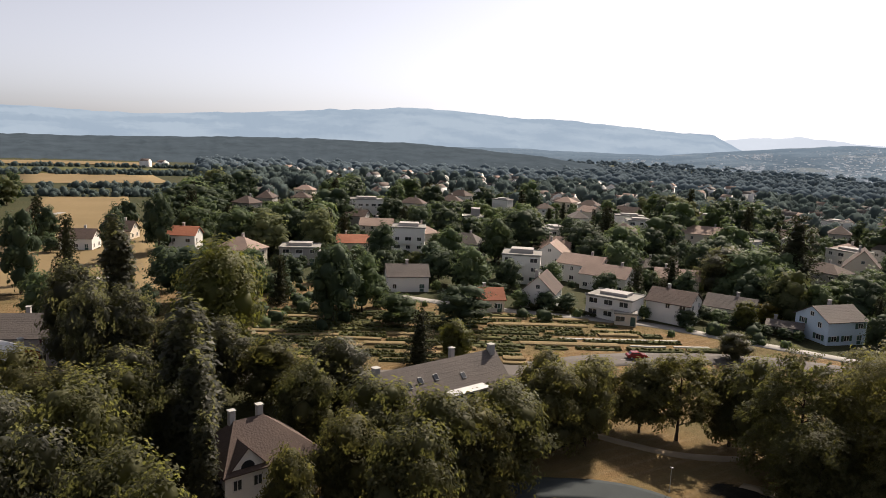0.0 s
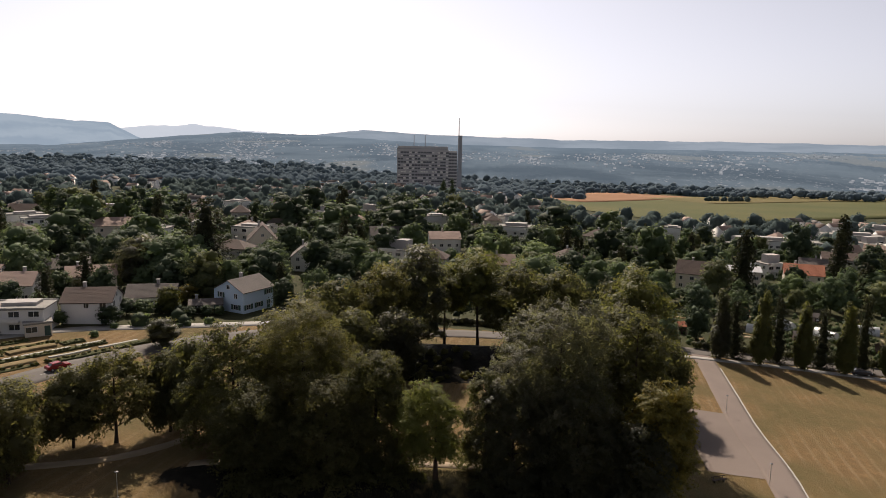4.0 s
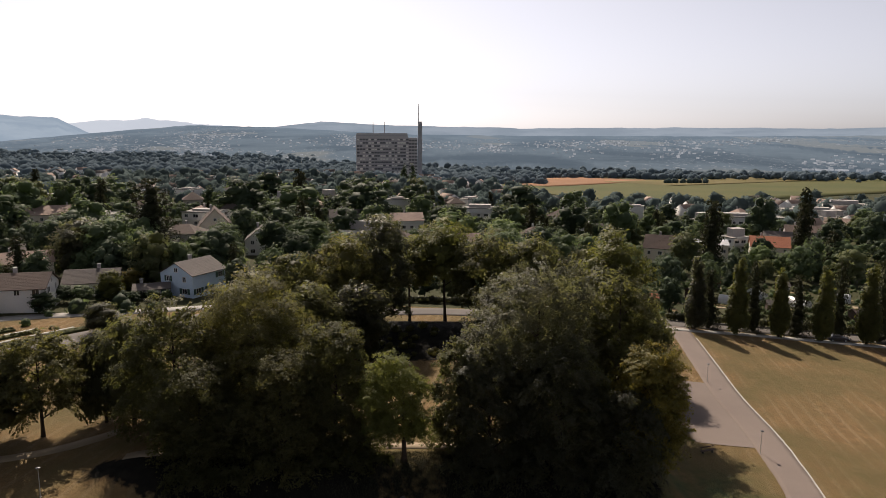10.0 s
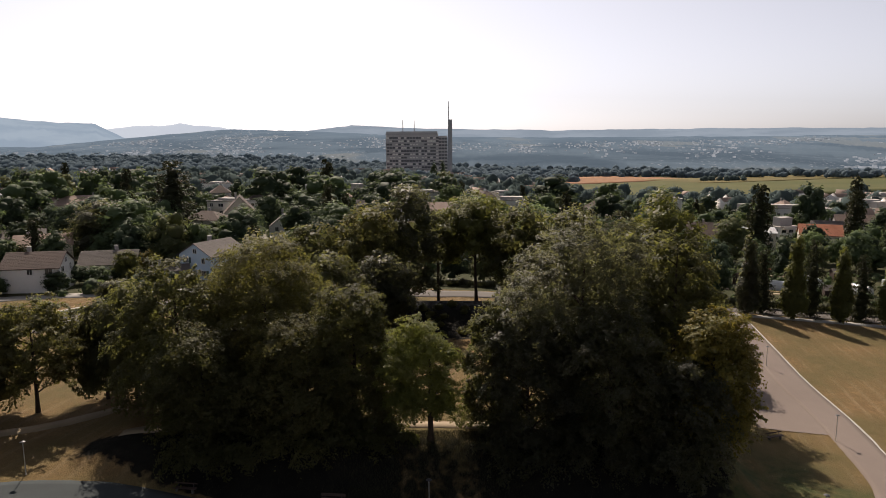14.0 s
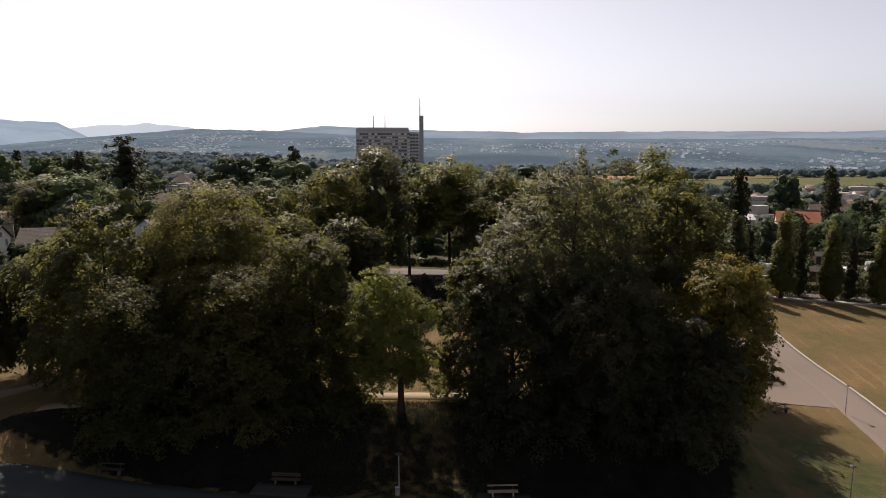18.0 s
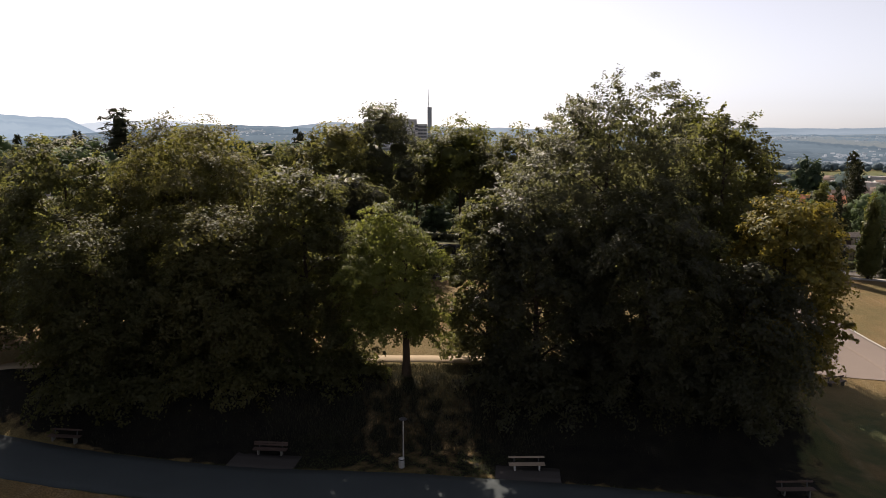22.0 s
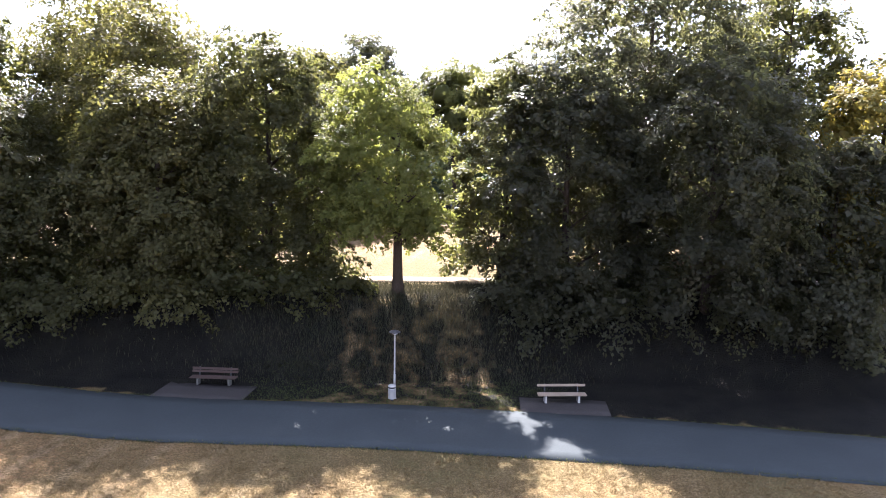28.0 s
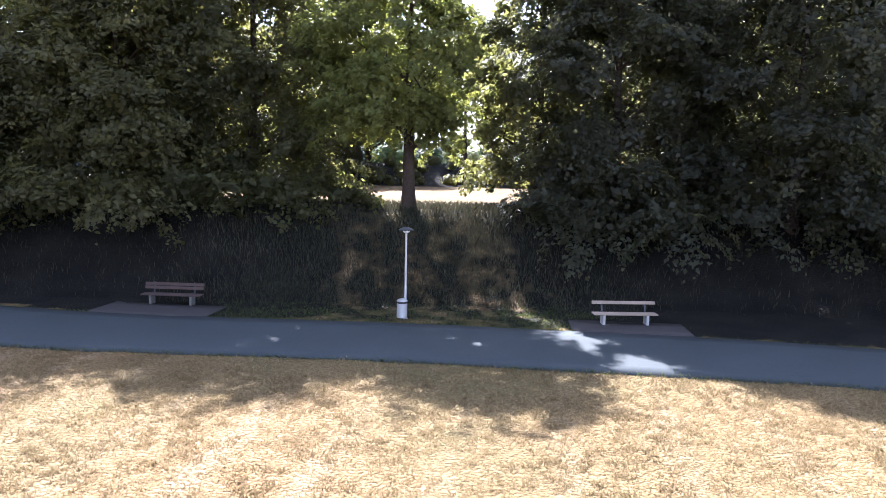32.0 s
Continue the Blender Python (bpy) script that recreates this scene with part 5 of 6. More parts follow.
# ---- the hospital tower ----
def tower():
    x, y, W, D, H = -57.0, 742.0, 68.0, 22.0, 58.0
    g = -14.0
    ob = thing("tower_block", x, y, g, 4, "wide grey twelve-storey tower block with rows of windows", "building")
    part("wall", boxes((-W / 2, W * 0.36, -D / 2, D / 2, -2, H - 2.2)), TOWER_WALL, ob)
    part("side_wing", boxes((W * 0.36 + 0.01, W * 0.52, -D / 2 + 2, D / 2 - 1, -2, H - 5)), TOWER_WALL, ob)
    part("roof_storey", boxes((-W / 2 + 0.5, W * 0.36 - 0.5, -D / 2 + 0.6, D / 2 - 0.6, H - 2.2, H)), TOWER_WALL, ob)
    part("cornice", boxes((-W / 2 - 0.6, W * 0.36 + 0.3, -D / 2 - 0.8, D / 2 + 0.6, H - 3.2, H - 2.6)), TOWER_DARK, ob)
    shaft = part("shaft", boxes((W * 0.53, W * 0.53 + 4.6, -D / 2 + 1, -D / 2 + 7, -2, H + 13)), TOWER_DARK, ob, "tall slab-like chimney shaft")
    part("mast", lathe([(0.55, H + 11), (0.45, H + 24), (0.3, H + 33)], 6), TOWER_WALL, shaft, "", Matrix.Translation((W * 0.53 + 0.8, -D / 2 + 4, 0)))
    for px in (-W * 0.22, -W * 0.03):
        part("mast", lathe([(0.5, H), (0.4, H + 8), (0.25, H + 13)], 6), TOWER_DARK, ob, "", Matrix.Translation((px, 0, 0)))
    rng = random.Random(5)
    band = from_bm("window_band", boxes((-1.5, 1.5, -0.12, 0.1, -1.0, 1.0)), TOWER_GLASS)
    sill = from_bm("spandrel", boxes((-W / 2 - 0.2, W * 0.36 + 0.2, -0.5, 0.0, -0.35, 0.35)), TOWER_WALL)
    ledge = from_bm("ledge", boxes((-W / 2 - 0.3, W * 0.36 + 0.3, -0.9, 0.0, -0.12, 0.12)), TOWER_DARK)
    blind = from_bm("blind", boxes((-1.4, 1.4, -0.16, -0.125, -0.9, 0.9)), WALL_WHITE)
    for s in range(13):
        z = 7 + s * 3.65
        part("spandrel", sill, None, ob, "", Matrix.Translation((0, -D / 2, z - 1.6)))
        for i in range(18):
            wx = -W / 2 + 2.2 + i * 3.27
            if rng.random() < 0.1:
                continue
            o = part("window", band, None, ob, "", Matrix.Translation((wx, -D / 2 - 0.06, z)))
            if rng.random() < 0.42:
                part("blind", blind, None, o)
        part("ledge", ledge, None, ob, "", Matrix.Translation((0, -D / 2, z - 2.15)))
        for i in range(3):
            part("window", band, None, ob, "", Matrix.Translation((W * 0.36 + 2.4 + i * 3.3, -D / 2 + 1.95, z - 1)))
    part("podium", boxes((-W * 0.9, -W * 0.5, -D / 2 - 6, D / 2, -2, 14)), WALL_WHITE, ob, "low white annexe")


tower()


# ---- cars ----
def car(x, y, yaw, paint, label):
    ob = thing("car", x, y, gz(x, y) + 0.05, yaw, label, "car", "cars on the streets")
    prof = [(-2.05, 0.35), (-2.1, 0.75), (-1.95, 0.95), (-1.55, 1.0), (-1.15, 1.42), (0.25, 1.46), (0.95, 1.0), (1.85, 0.86), (2.1, 0.62), (2.1, 0.32)]
    bm = bmesh.new()
    A = [bm.verts.new((px, -0.82 + (0.14 if pz > 1.1 else 0), pz)) for px, pz in prof]
    B = [bm.verts.new((px, 0.82 - (0.14 if pz > 1.1 else 0), pz)) for px, pz in prof]
    bm.faces.new(A)
    bm.faces.new(list(reversed(B)))
    for i in range(len(prof)):
        j = (i + 1) % len(prof)
        bm.faces.new((A[j], A[i], B[i], B[j]))
    bmesh.ops.recalc_face_normals(bm, faces=bm.faces)
    bmesh.ops.bevel(bm, geom=bm.edges[:], offset=0.05, segments=1, affect="EDGES")
    part("body", bm, paint, ob)
    for s in (-1, 1):
        part("side_window", boxes((-1.0, 0.3, s * 0.76 - 0.012, s * 0.76 + 0.012, 1.02, 1.36), bevel=0.005), GLASS, ob)
        part("headlight", boxes((2.02, 2.1, s * 0.6 - 0.16, s * 0.6 + 0.16, 0.62, 0.76), bevel=0.02), WHITE_LENS, ob)
        for wx in (-1.3, 1.32):
            bmw = lathe([(0.2, -0.11), (0.31, -0.1), (0.31, 0.1), (0.2, 0.11)], 14)
            w = part("wheel", bmw, RUBBER, ob, "", pose(wx, s * 0.72, 0.28, 90, 0, 0))
            part("rim", lathe([(0.17, -0.125), (0.19, -0.1), (0.19, 0.1), (0.17, 0.125)], 12), METAL_GREY, w)
    part("windscreen", boxes((-0.39, 0.39, -0.62, 0.62, -0.012, 0.012), bevel=0.005), GLASS, ob, "", pose(0.62, 0, 1.245, 0, 33, 0))
    part("rear_window", boxes((-0.25, 0.25, -0.6, 0.6, -0.012, 0.012), bevel=0.005), GLASS, ob, "", pose(-1.38, 0, 1.23, 0, -46, 0))
    return ob


car(-71.5, 44.0, 55, CAR_RED, "small red hatchback parked on the pale street")
car(-89.0, 66.0, 40, CAR_WHITE, "white car parked before a garage")
car(92.0, 82.0, -12, CAR_DARK, "dark car parked on the street beneath the poplars")


# ---- allotment beds between street and lane ----
rngb = random.Random(8)
axis = Vector((0.58, 0.815, 0))
side = Vector((-0.815, 0.58, 0))
start = Vector((-121, -28, 0))
plants = []
for k in range(-4, 11):
    off = 6.5 + k * 2.35 + rngb.uniform(-0.5, 0.5)
    u, end = rngb.uniform(0, 6) + max(0, k) * 0.9, (64 if k < 0 else 109 - k * 2.6)
    while u < end - 4:
        ln = rngb.uniform(5, 22)
        ln = min(ln, end - u)
        a, b = start + axis * u + side * off, start + axis * (u + ln) + side * off
        mt = rngb.choice((BED_GREEN, BED_GREEN, BED_GREEN, BED_STRAW, BED_STRAW, GREEN_FIELD))
        if k in (1, 3) and 66 < u < 100:
            mt = BED_PALE
        c = (a + b) / 2 + side * rngb.uniform(-0.45, 0.45)
        drape("garden_bed", [(a.x, a.y), (c.x, c.y), (b.x, b.y)], rngb.uniform(1.2, 2.2) if mt is not BED_PALE else 0.7, rngb.uniform(0.12, 0.45) if mt is not BED_PALE else 0.2, mt, 1.3, 3,
              {"garden_green": "row of green vegetables in the allotments", "green_field": "row of green herbs in the allotments", "garden_straw": "dry straw-coloured bed in the allotments"}.get(mt.name, "pale fleece-covered bed in the allotments"), "garden bed", "")
        if mt is BED_GREEN or mt is GREEN_FIELD:
            plants += [(*(a.lerp(b, rngb.random()) + side * rngb.uniform(-0.5, 0.5)).xy, rngb.uniform(0.25, 0.6)) for _ in range(int(ln * 2.4))]
        u += ln + rngb.uniform(0.5, 2.5)

rngq = random.Random(21)
for k in range(26):
    x, y = rngq.uniform(56, 126), rngq.uniform(100, 136)
    ln, mt = rngq.uniform(4, 9), rngq.choice((BED_GREEN, BED_STRAW, BED_STRAW, SAND))
    dx = Vector((0.97, -0.22)) if k % 2 else Vector((0.22, 0.97))
    drape("garden_bed", [(x, y), (x + dx.x * ln, y + dx.y * ln)], rngq.uniform(1.2, 2.6), rngq.uniform(0.08, 0.2), mt, 1.3, 2,
          "dry garden bed in the plots behind the columnar trees" if mt is not BED_GREEN else "green garden bed in the plots behind the columnar trees", "garden bed", "")

# ---- fields ----
drape("farm_track", [(-222, -42), (-236, -36), (-259, -32), (-290, -21), (-318, -12), (-338, -8), (-352, 2)], 3.0, 0.35, PALE, 5, 2, "pale farm track through the fields", "track")
drape("straw_field", [(-180, -36), (-257, -13), (-345, 8), (-430, 30)], 46, 0.2, STRAW_FIELD, 10, 8, "mown straw-yellow field", "field")
drape("straw_field", [(-535, 62), (-590, 72), (-650, 84)], 105, 0.4, STRAW_FIELD, 20, 6, "far straw-yellow field", "field")
drape("straw_field", [(-859, 32), (-845, 120), (-818, 209)], 80, 0.8, STRAW_FIELD, 30, 6, "far straw-yellow field", "field")
drape("green_field", [(-713, -11), (-700, 80), (-672, 172)], 95, 0.5, GREEN_FIELD, 30, 6, "far green field", "field")
drape("green_field", [(100, 588), (330, 720), (700, 930)], 285, 0.5, GREEN_FIELD, 25, 10, "wide green field behind the houses", "field")
drape("mown_field", [(250, 800), (460, 925), (760, 1085)], 118, 0.8, MOWN_FIELD, 25, 8, "yellowing mown strip of the wide field", "field")
drape("ploughed_field", [(72, 765), (170, 858), (262, 945)], 150, 0.7, TAN_FIELD, 20, 6, "bare reddish-brown ploughed field", "field")


# ---- trees of the park's side and the gardens ----
SIDE_TREES_A = [("mid", -72, -58, 16.4, 6.0), ("dark", -61, -65, 17.0, 5.5), ("mid", -55.7, -58.7, 15.8, 5.6), ("mid", -45.4, -59.2, 18.5, 4.8), ("olive", -55.0, -42.5, 11.8, 3.2), ("light", -110.9, -26, 22.3, 8.6), ("dark", -105, -43, 17.2, 5.0),
                ("olive", -89.3, -26.9, 10.6, 6.0), ("dark", -79.6, -21.5, 13.1, 6.1), ("conifer", -91.5, 4, 10.5, 2.8), ("light", -89.5, 11, 8.2, 3.4), ("mid", -61.3, -26.5, 13.6, 6.0), ("mid", -52.0, -25.0, 15.2, 6.4), ("mid", -51.5, -14.5, 14.2, 6.2),
                ("olive", -53.9, -3.3, 13.4, 5.4), ("olive", -53.0, 3.6, 12.6, 4.6), ("olive", -62.5, 5.3, 11.3, 4.3), ("dark", -118.8, -47, 19, 6.1), ("dark", -104.6, -48, 18.4, 4.6), ("olive", -51.2, 14.5, 11.5, 5.0), ("olive", -57.0, 11.0, 11.0, 4.8), ("mid", -41.0, 22.5, 12.5, 5.0)]
SIDE_TREES_B = [("dark", -59.8, 61.1, 6.0, 3.9), ("light", -70.0, 86.5, 7.0, 3.2), ("mid", -37, 22, 15, 5.2), ("dark", -96, -32, 13, 5.0),
                ("olive", -57, -34, 12.6, 5.0), ("mid", -47, -33, 15.0, 5.6), ("olive", -50, -20.5, 13.2, 5.0), ("mid", -80, -51, 14, 5.4), ("olive", -86, -57, 13, 6.0), ("dark", -92, -47, 12, 5.4),
                ("dark", -78, -65, 15, 5.6), ("dark", -75, -46, 12.5, 4.2), ("olive", -97, -60, 13, 5.2), ("dark", -98, -38, 14, 5.2), ("mid", -74, -30, 12.5, 4.6)]
for i, (kd, x, y, h, r) in enumerate(SIDE_TREES_A + SIDE_TREES_B):
    far_tree(kd, x, y, h, r, 300 + i, True, "beside the park", "trees beside the park")
far_tree("poplar", -87.5, -40.0, 19.5, 4.2, 340, True, "beside the houses", "poplars beside the houses")
far_tree("poplar", -82.5, -42.5, 18.5, 3.8, 341, True, "beside the houses", "poplars beside the houses")
far_tree("poplar", -72.0, -45.5, 17.0, 3.0, 343, True, "beside the houses", "poplars beside the houses")
far_tree("poplar", -64.5, -47.4, 13.0, 1.9, 344, True, "beside the houses", "poplars beside the houses")
far_tree("poplar", -145, -33, 22, 4.2, 342, True, "at the field's edge", "poplars beside the houses")
rngp = random.Random(12)
for i in range(14):
    t = i / 13
    x, y = 62 + 58 * t, 88.0 - 11 * t
    kd = ("cypress", "conifer")[i % 2] if i else "poplar"
    far_tree(kd, x + rngp.uniform(-0.6, 0.6), y + (2.2 if i % 2 else -1.2), rngp.uniform(13.5, 18.5), rngp.uniform(2.0, 2.6), 400 + i, True, "in the row along the street", "row of columnar trees along the street")
STREET_TREES_A = [("conifer", -77, 128, 24.5, 7.6), ("dark", -88.1, 112, 15.2, 9.2), ("mid", -124.7, 115.8, 15.7, 8.4), ("mid", 33.5, 65, 21, 7.5), ("conifer", 97.2, 169, 23.5, 4.2), ("mid", 88, 192, 13, 6), ("dark", 118, 176, 11, 5),
                  ("mid", 77.6, 217, 20, 9), ("dark", 58.8, 221, 17, 9), ("light", 7.2, 186.6, 15, 8.5), ("mid", -64.7, 130, 9, 6), ("mid", -37.9, 153, 12.8, 8.6), ("dark", -83.7, 245, 20, 13), ("mid", -55, 221, 19.7, 13),
                  ("dark", -28.6, 245, 21, 14), ("dark", 45.6, 284, 22, 14), ("dark", -123, 5, 17.9, 6), ("dark", -106, 28, 10, 7.3), ("mid", -128, 16, 13.7, 6), ("mid", -115, 17, 7, 6)]
STREET_TREES_B = [("mid", -149.5, -2, 13, 5.5), ("conifer", -196, -31, 17, 3), ("dark", -213, -15, 17, 4.5), ("dark", -183, -44, 21, 5.4), ("dark", -224, 2, 20, 6), ("conifer", -60, 252, 24, 4), ("poplar", -28, 560, 22, 4),
                  ("poplar", -20, 562, 22, 4), ("mid", 142, 172, 12, 5), ("dark", 176, 205, 19, 7), ("conifer", 152, 214, 20, 3.6), ("dark", 146, 238, 22, 8), ("conifer", 178, 262, 24, 4), ("light", 20, 120, 13, 6),
                  ("mid", -20, 118, 14, 6), ("olive", 5, 128, 14, 6), ("mid", 40, 135, 15, 7)]
GARDEN_TREES_A = [("dark", -78.5, 74.6, 4.4, 3.0), ("dark", -78.7, 83, 4.0, 2.7), ("mid", -75, 83.8, 4.0, 2.9), ("dark", -71.8, 86.5, 3.4, 2.4), ("dark", -63.8, 84.2, 2.7, 1.8), ("dark", -60.6, 86.4, 2.7, 1.8), ("mid", -57.9, 87.6, 2.4, 1.5),
                  ("yellow", -68.5, 95, 5.6, 3.6), ("mid", -88, 71, 3.6, 2.2), ("conifer", -88.8, 80, 8.5, 1.8), ("dark", -67, 85.5, 2.6, 1.8), ("conifer", -94, 74, 7, 1.6), ("olive", 84, 158, 14, 6.5), ("dark", 72, 142, 9, 5),
                  ("mid", 64, 150, 11, 5), ("light", 110, 160, 10, 5), ("dark", 122, 152, 11, 5), ("mid", 50, 146, 13, 6), ("dark", 98, 148, 9, 4.5), ("conifer", 134, 160, 15, 3)]
GARDEN_TREES_B = [("dark", 36, 156, 14, 7), ("mid", -99, 66, 4.2, 2.6), ("dark", -103, 60, 4.6, 3.0), ("dark", -106, 56, 5.0, 3.2), ("mid", -111, 52, 4.6, 3.0), ("dark", -118, 50, 5.6, 3.6), ("mid", -95, 76, 6.0, 3.0),
                  ("dark", -104, 78, 8.0, 3.8), ("conifer", -99, 84, 10, 2.4), ("dark", -108, 82, 6.5, 3.6), ("mid", -120, 74, 8.0, 4.0), ("dark", -127, 64, 9, 4.4), ("mid", -133, 58, 9, 4.6), ("dark", -70, 104, 8, 4.0),
                  ("mid", -62, 108, 8, 4.2), ("dark", -92, 96, 9, 4.0), ("conifer", -97, 98, 12, 2.6), ("mid", -104, 98, 7, 3.8), ("dark", -128, 104, 11, 5), ("dark", -108, 110, 10, 5)]
GARDEN_TREES_C = [("mid", -84, 104, 8, 4.4), ("dark", -118, 108, 9, 4.4), ("light", -50, 112, 9, 4.6), ("mid", -72, 116, 9, 4.6), ("dark", -102, 122, 13, 6), ("mid", -60, 138, 12, 6), ("dark", -46, 140, 13, 6),
                  ("mid", -90, 140, 13, 6.5), ("dark", -106, 140, 14, 7), ("dark", -64, 172, 13, 6), ("mid", -92, 168, 14, 7), ("conifer", -44, 176, 17, 3.4), ("dark", -30, 186, 14, 7), ("dark", -48, 190, 14, 7),
                  ("mid", -22, 206, 14, 7), ("dark", -100, 190, 15, 8), ("mid", -116, 170, 15, 8), ("dark", -130, 150, 15, 7), ("mid", -140, 130, 13, 6.5), ("dark", -156, 128, 14, 7)]
GARDEN_TREES_D = [("conifer", -150, 140, 18, 3.4), ("dark", -160, 92, 14, 6.5), ("mid", -158, 70, 13, 6), ("dark", -168, 50, 14, 6), ("dark", -150, 56, 11, 5), ("dark", -262, -22, 13, 4.6), ("conifer", -268, -24, 15, 3.0),
                  ("dark", -276, 8, 13, 5.0), ("mid", -252, -24, 5, 3.4), ("dark", -240, -26, 5, 3.2), ("mid", -250, 10, 6, 3.6)]
for i, (kd, x, y, h, r) in enumerate(STREET_TREES_A + STREET_TREES_B + GARDEN_TREES_A + GARDEN_TREES_B + GARDEN_TREES_C + GARDEN_TREES_D):
    far_tree(kd, x, y, h, r, 500 + i, i in (0, 1, 3))

for i in range(15):
    far_tree(("dark", "mid", "dark", "olive")[i % 4], -44 + i * 7.4 + rngp.uniform(-1.5, 1.5), 97 + rngp.uniform(-1, 5) - (5 if i < 2 else 0), rngp.uniform(7.5, 11.5), rngp.uniform(3.6, 5.0), 450 + i, False, "behind the street", "trees behind the street")

SHOWN = [(hx, hy, gz(hx, hy) + 2.6) for hx, hy in HOUSES]


def clear_of(x, y, gap=7.5):
    if any((x - hx) ** 2 + (y - hy) ** 2 < gap * gap for hx, hy in HOUSES):
        return False
    if -430 < x < -170 and abs(y - np.interp(x, [-420, -330, -250, -180], [36, 4, -22, -34])) < 40:
        return False
    if PLOTS[0] < x < PLOTS[1] and PLOTS[2] < y < PLOTS[3] and (gap > 8 or (int(x * 3) + int(y * 5)) % 4):
        return False
    u, v = (x - 330) * 0.866 + (y - 720) * 0.5, (y - 720) * 0.866 - (x - 330) * 0.5
    if -275 < u < 430 and abs(v) < 150:
        return False
    if y > 460 and -36 < math.degrees(math.atan2(4 - x, y + 74)) < -8.6 and 548 < math.hypot(x - 4, y + 74) < 1060:
        return False
    return True


def free_height(x, y, r):
    """How high a garden tree may grow without hiding the walls of the villas behind it."""
    best = 99.0
    for hx, hy, hz in SHOWN:
        dx, dy = hx - 4, hy + 74
        D = math.hypot(dx, dy)
        u, v = ((x - 4) * dx + (y + 74) * dy) / D, abs((x - 4) * dy - (y + 74) * dx) / D
        if 0 < u < D and v < 5.5 + r * 0.7 and D < 480:
            best = min(best, 44 + (hz - 44) * u / D - gz(x, y))
    return best


def hipped_roof(w, d, eave, rise, over=0.5):
    """A hipped tile roof with a thin eaves board."""
    bm = bmesh.new()
    a, b, k = w / 2 + over, d / 2 + over, max(0.3, (w - d) / 2)
    v = [bm.verts.new(q) for q in ((-a, -b, eave + 0.003), (a, -b, eave + 0.003), (a, b, eave + 0.003), (-a, b, eave + 0.003), (-a, -b, eave + 0.18), (a, -b, eave + 0.18), (a, b, eave + 0.18), (-a, b, eave + 0.18), (-k, 0, eave + rise), (k, 0, eave + rise))]
    for f in ((3, 2, 1, 0), (0, 1, 5, 4), (1, 2, 6, 5), (2, 3, 7, 6), (3, 0, 4, 7), (4, 5, 9, 8), (5, 6, 9), (6, 7, 8, 9), (7, 4, 8)):
        bm.faces.new([v[i] for i in f])
    return bm


def hipped_house(x, y, yaw, w, d, eave, rise, wall, roof, label, seed):
    rng = random.Random(seed)
    ob = thing("villa", x, y, gz(x, y), yaw, label, "house", "villas round the park")
    part("wall", boxes((-w / 2, w / 2, -d / 2, d / 2, -0.8, eave), bevel=0.02), wall, ob)
    part("hipped_roof", hipped_roof(w, d, eave, rise), roof, ob)
    chimney(ob, rng.uniform(-1, 1), d * 0.15, eave + rise - 1.4, eave + rise + 0.7)
    for side, ln in ((0, w), (1, d), (3, d)):
        for z in (1.5, 4.2):
            if z + 0.7 < eave:
                for i in range(int(ln / 3.4)):
                    u = -ln / 2 + ln * (i + 0.5) / int(ln / 3.4)
                    window(ob, pose(0, 0, 0, 0, 0, 90 * side) @ Matrix.Translation((u, -(d if side == 0 else w) / 2 - 0.02, z)), 1.3, 1.3)
    return ob


rngv = random.Random(91)
villas, tries = 0, 0
while villas < 72 and tries < 4000:
    tries += 1
    ang, dist = radians(rngv.uniform(-31, 66)), math.sqrt(rngv.uniform(215 ** 2, 450 ** 2))
    x, y = 4 - math.sin(ang) * dist, -74 + math.cos(ang) * dist
    if y < (120 if x > -45 else 118 + 0.75 * (x + 45)) or not clear_of(x, y, 17) or (40 < x < 150 and y < 200):
        continue
    wl, rf = rngv.choice(((WALL_WHITE, TILE_GREY), (WALL_CREAM, TILE_PALE), (WALL_CREAM, TILE_BROWN), (WALL_WHITE, TILE_BROWN), (WALL_WHITE, TILE_GREY), (WALL_WHITE, FLAT_ROOF), (WALL_WHITE, FLAT_ROOF), (WALL_GREY, TILE_BROWN)))
    tint = {"white_render": "white", "cream_render": "cream", "grey_render": "grey"}[wl.name]
    w, d, yaw = rngv.uniform(9, 14), rngv.uniform(8, 10), rngv.uniform(-45, 45)
    if rf is FLAT_ROOF:
        house(x, y, yaw, w, d, rngv.choice((5.6, 8.2)), 9.0, wl, rf, "white flat-roofed block among garden trees", True, rows=3, detail=dist < 330)
    elif villas % 3:
        hipped_house(x, y, yaw, w, d, rngv.choice((5.4, 5.8, 6.2)), rngv.uniform(2.6, 3.8), wl, rf, tint + " villa with a hipped tile roof among trees", villas)
    else:
        house(x, y, yaw, w, d, rngv.uniform(4.6, 5.6), rngv.uniform(7.4, 9.0), wl, rf, tint + " gabled house half hidden by garden trees", detail=dist < 330)
    HOUSES.append((x, y))
    if villas % 3:
        SHOWN.append((x, y, gz(x, y) + (5.6 if villas % 2 else 4.0)))
    villas += 1

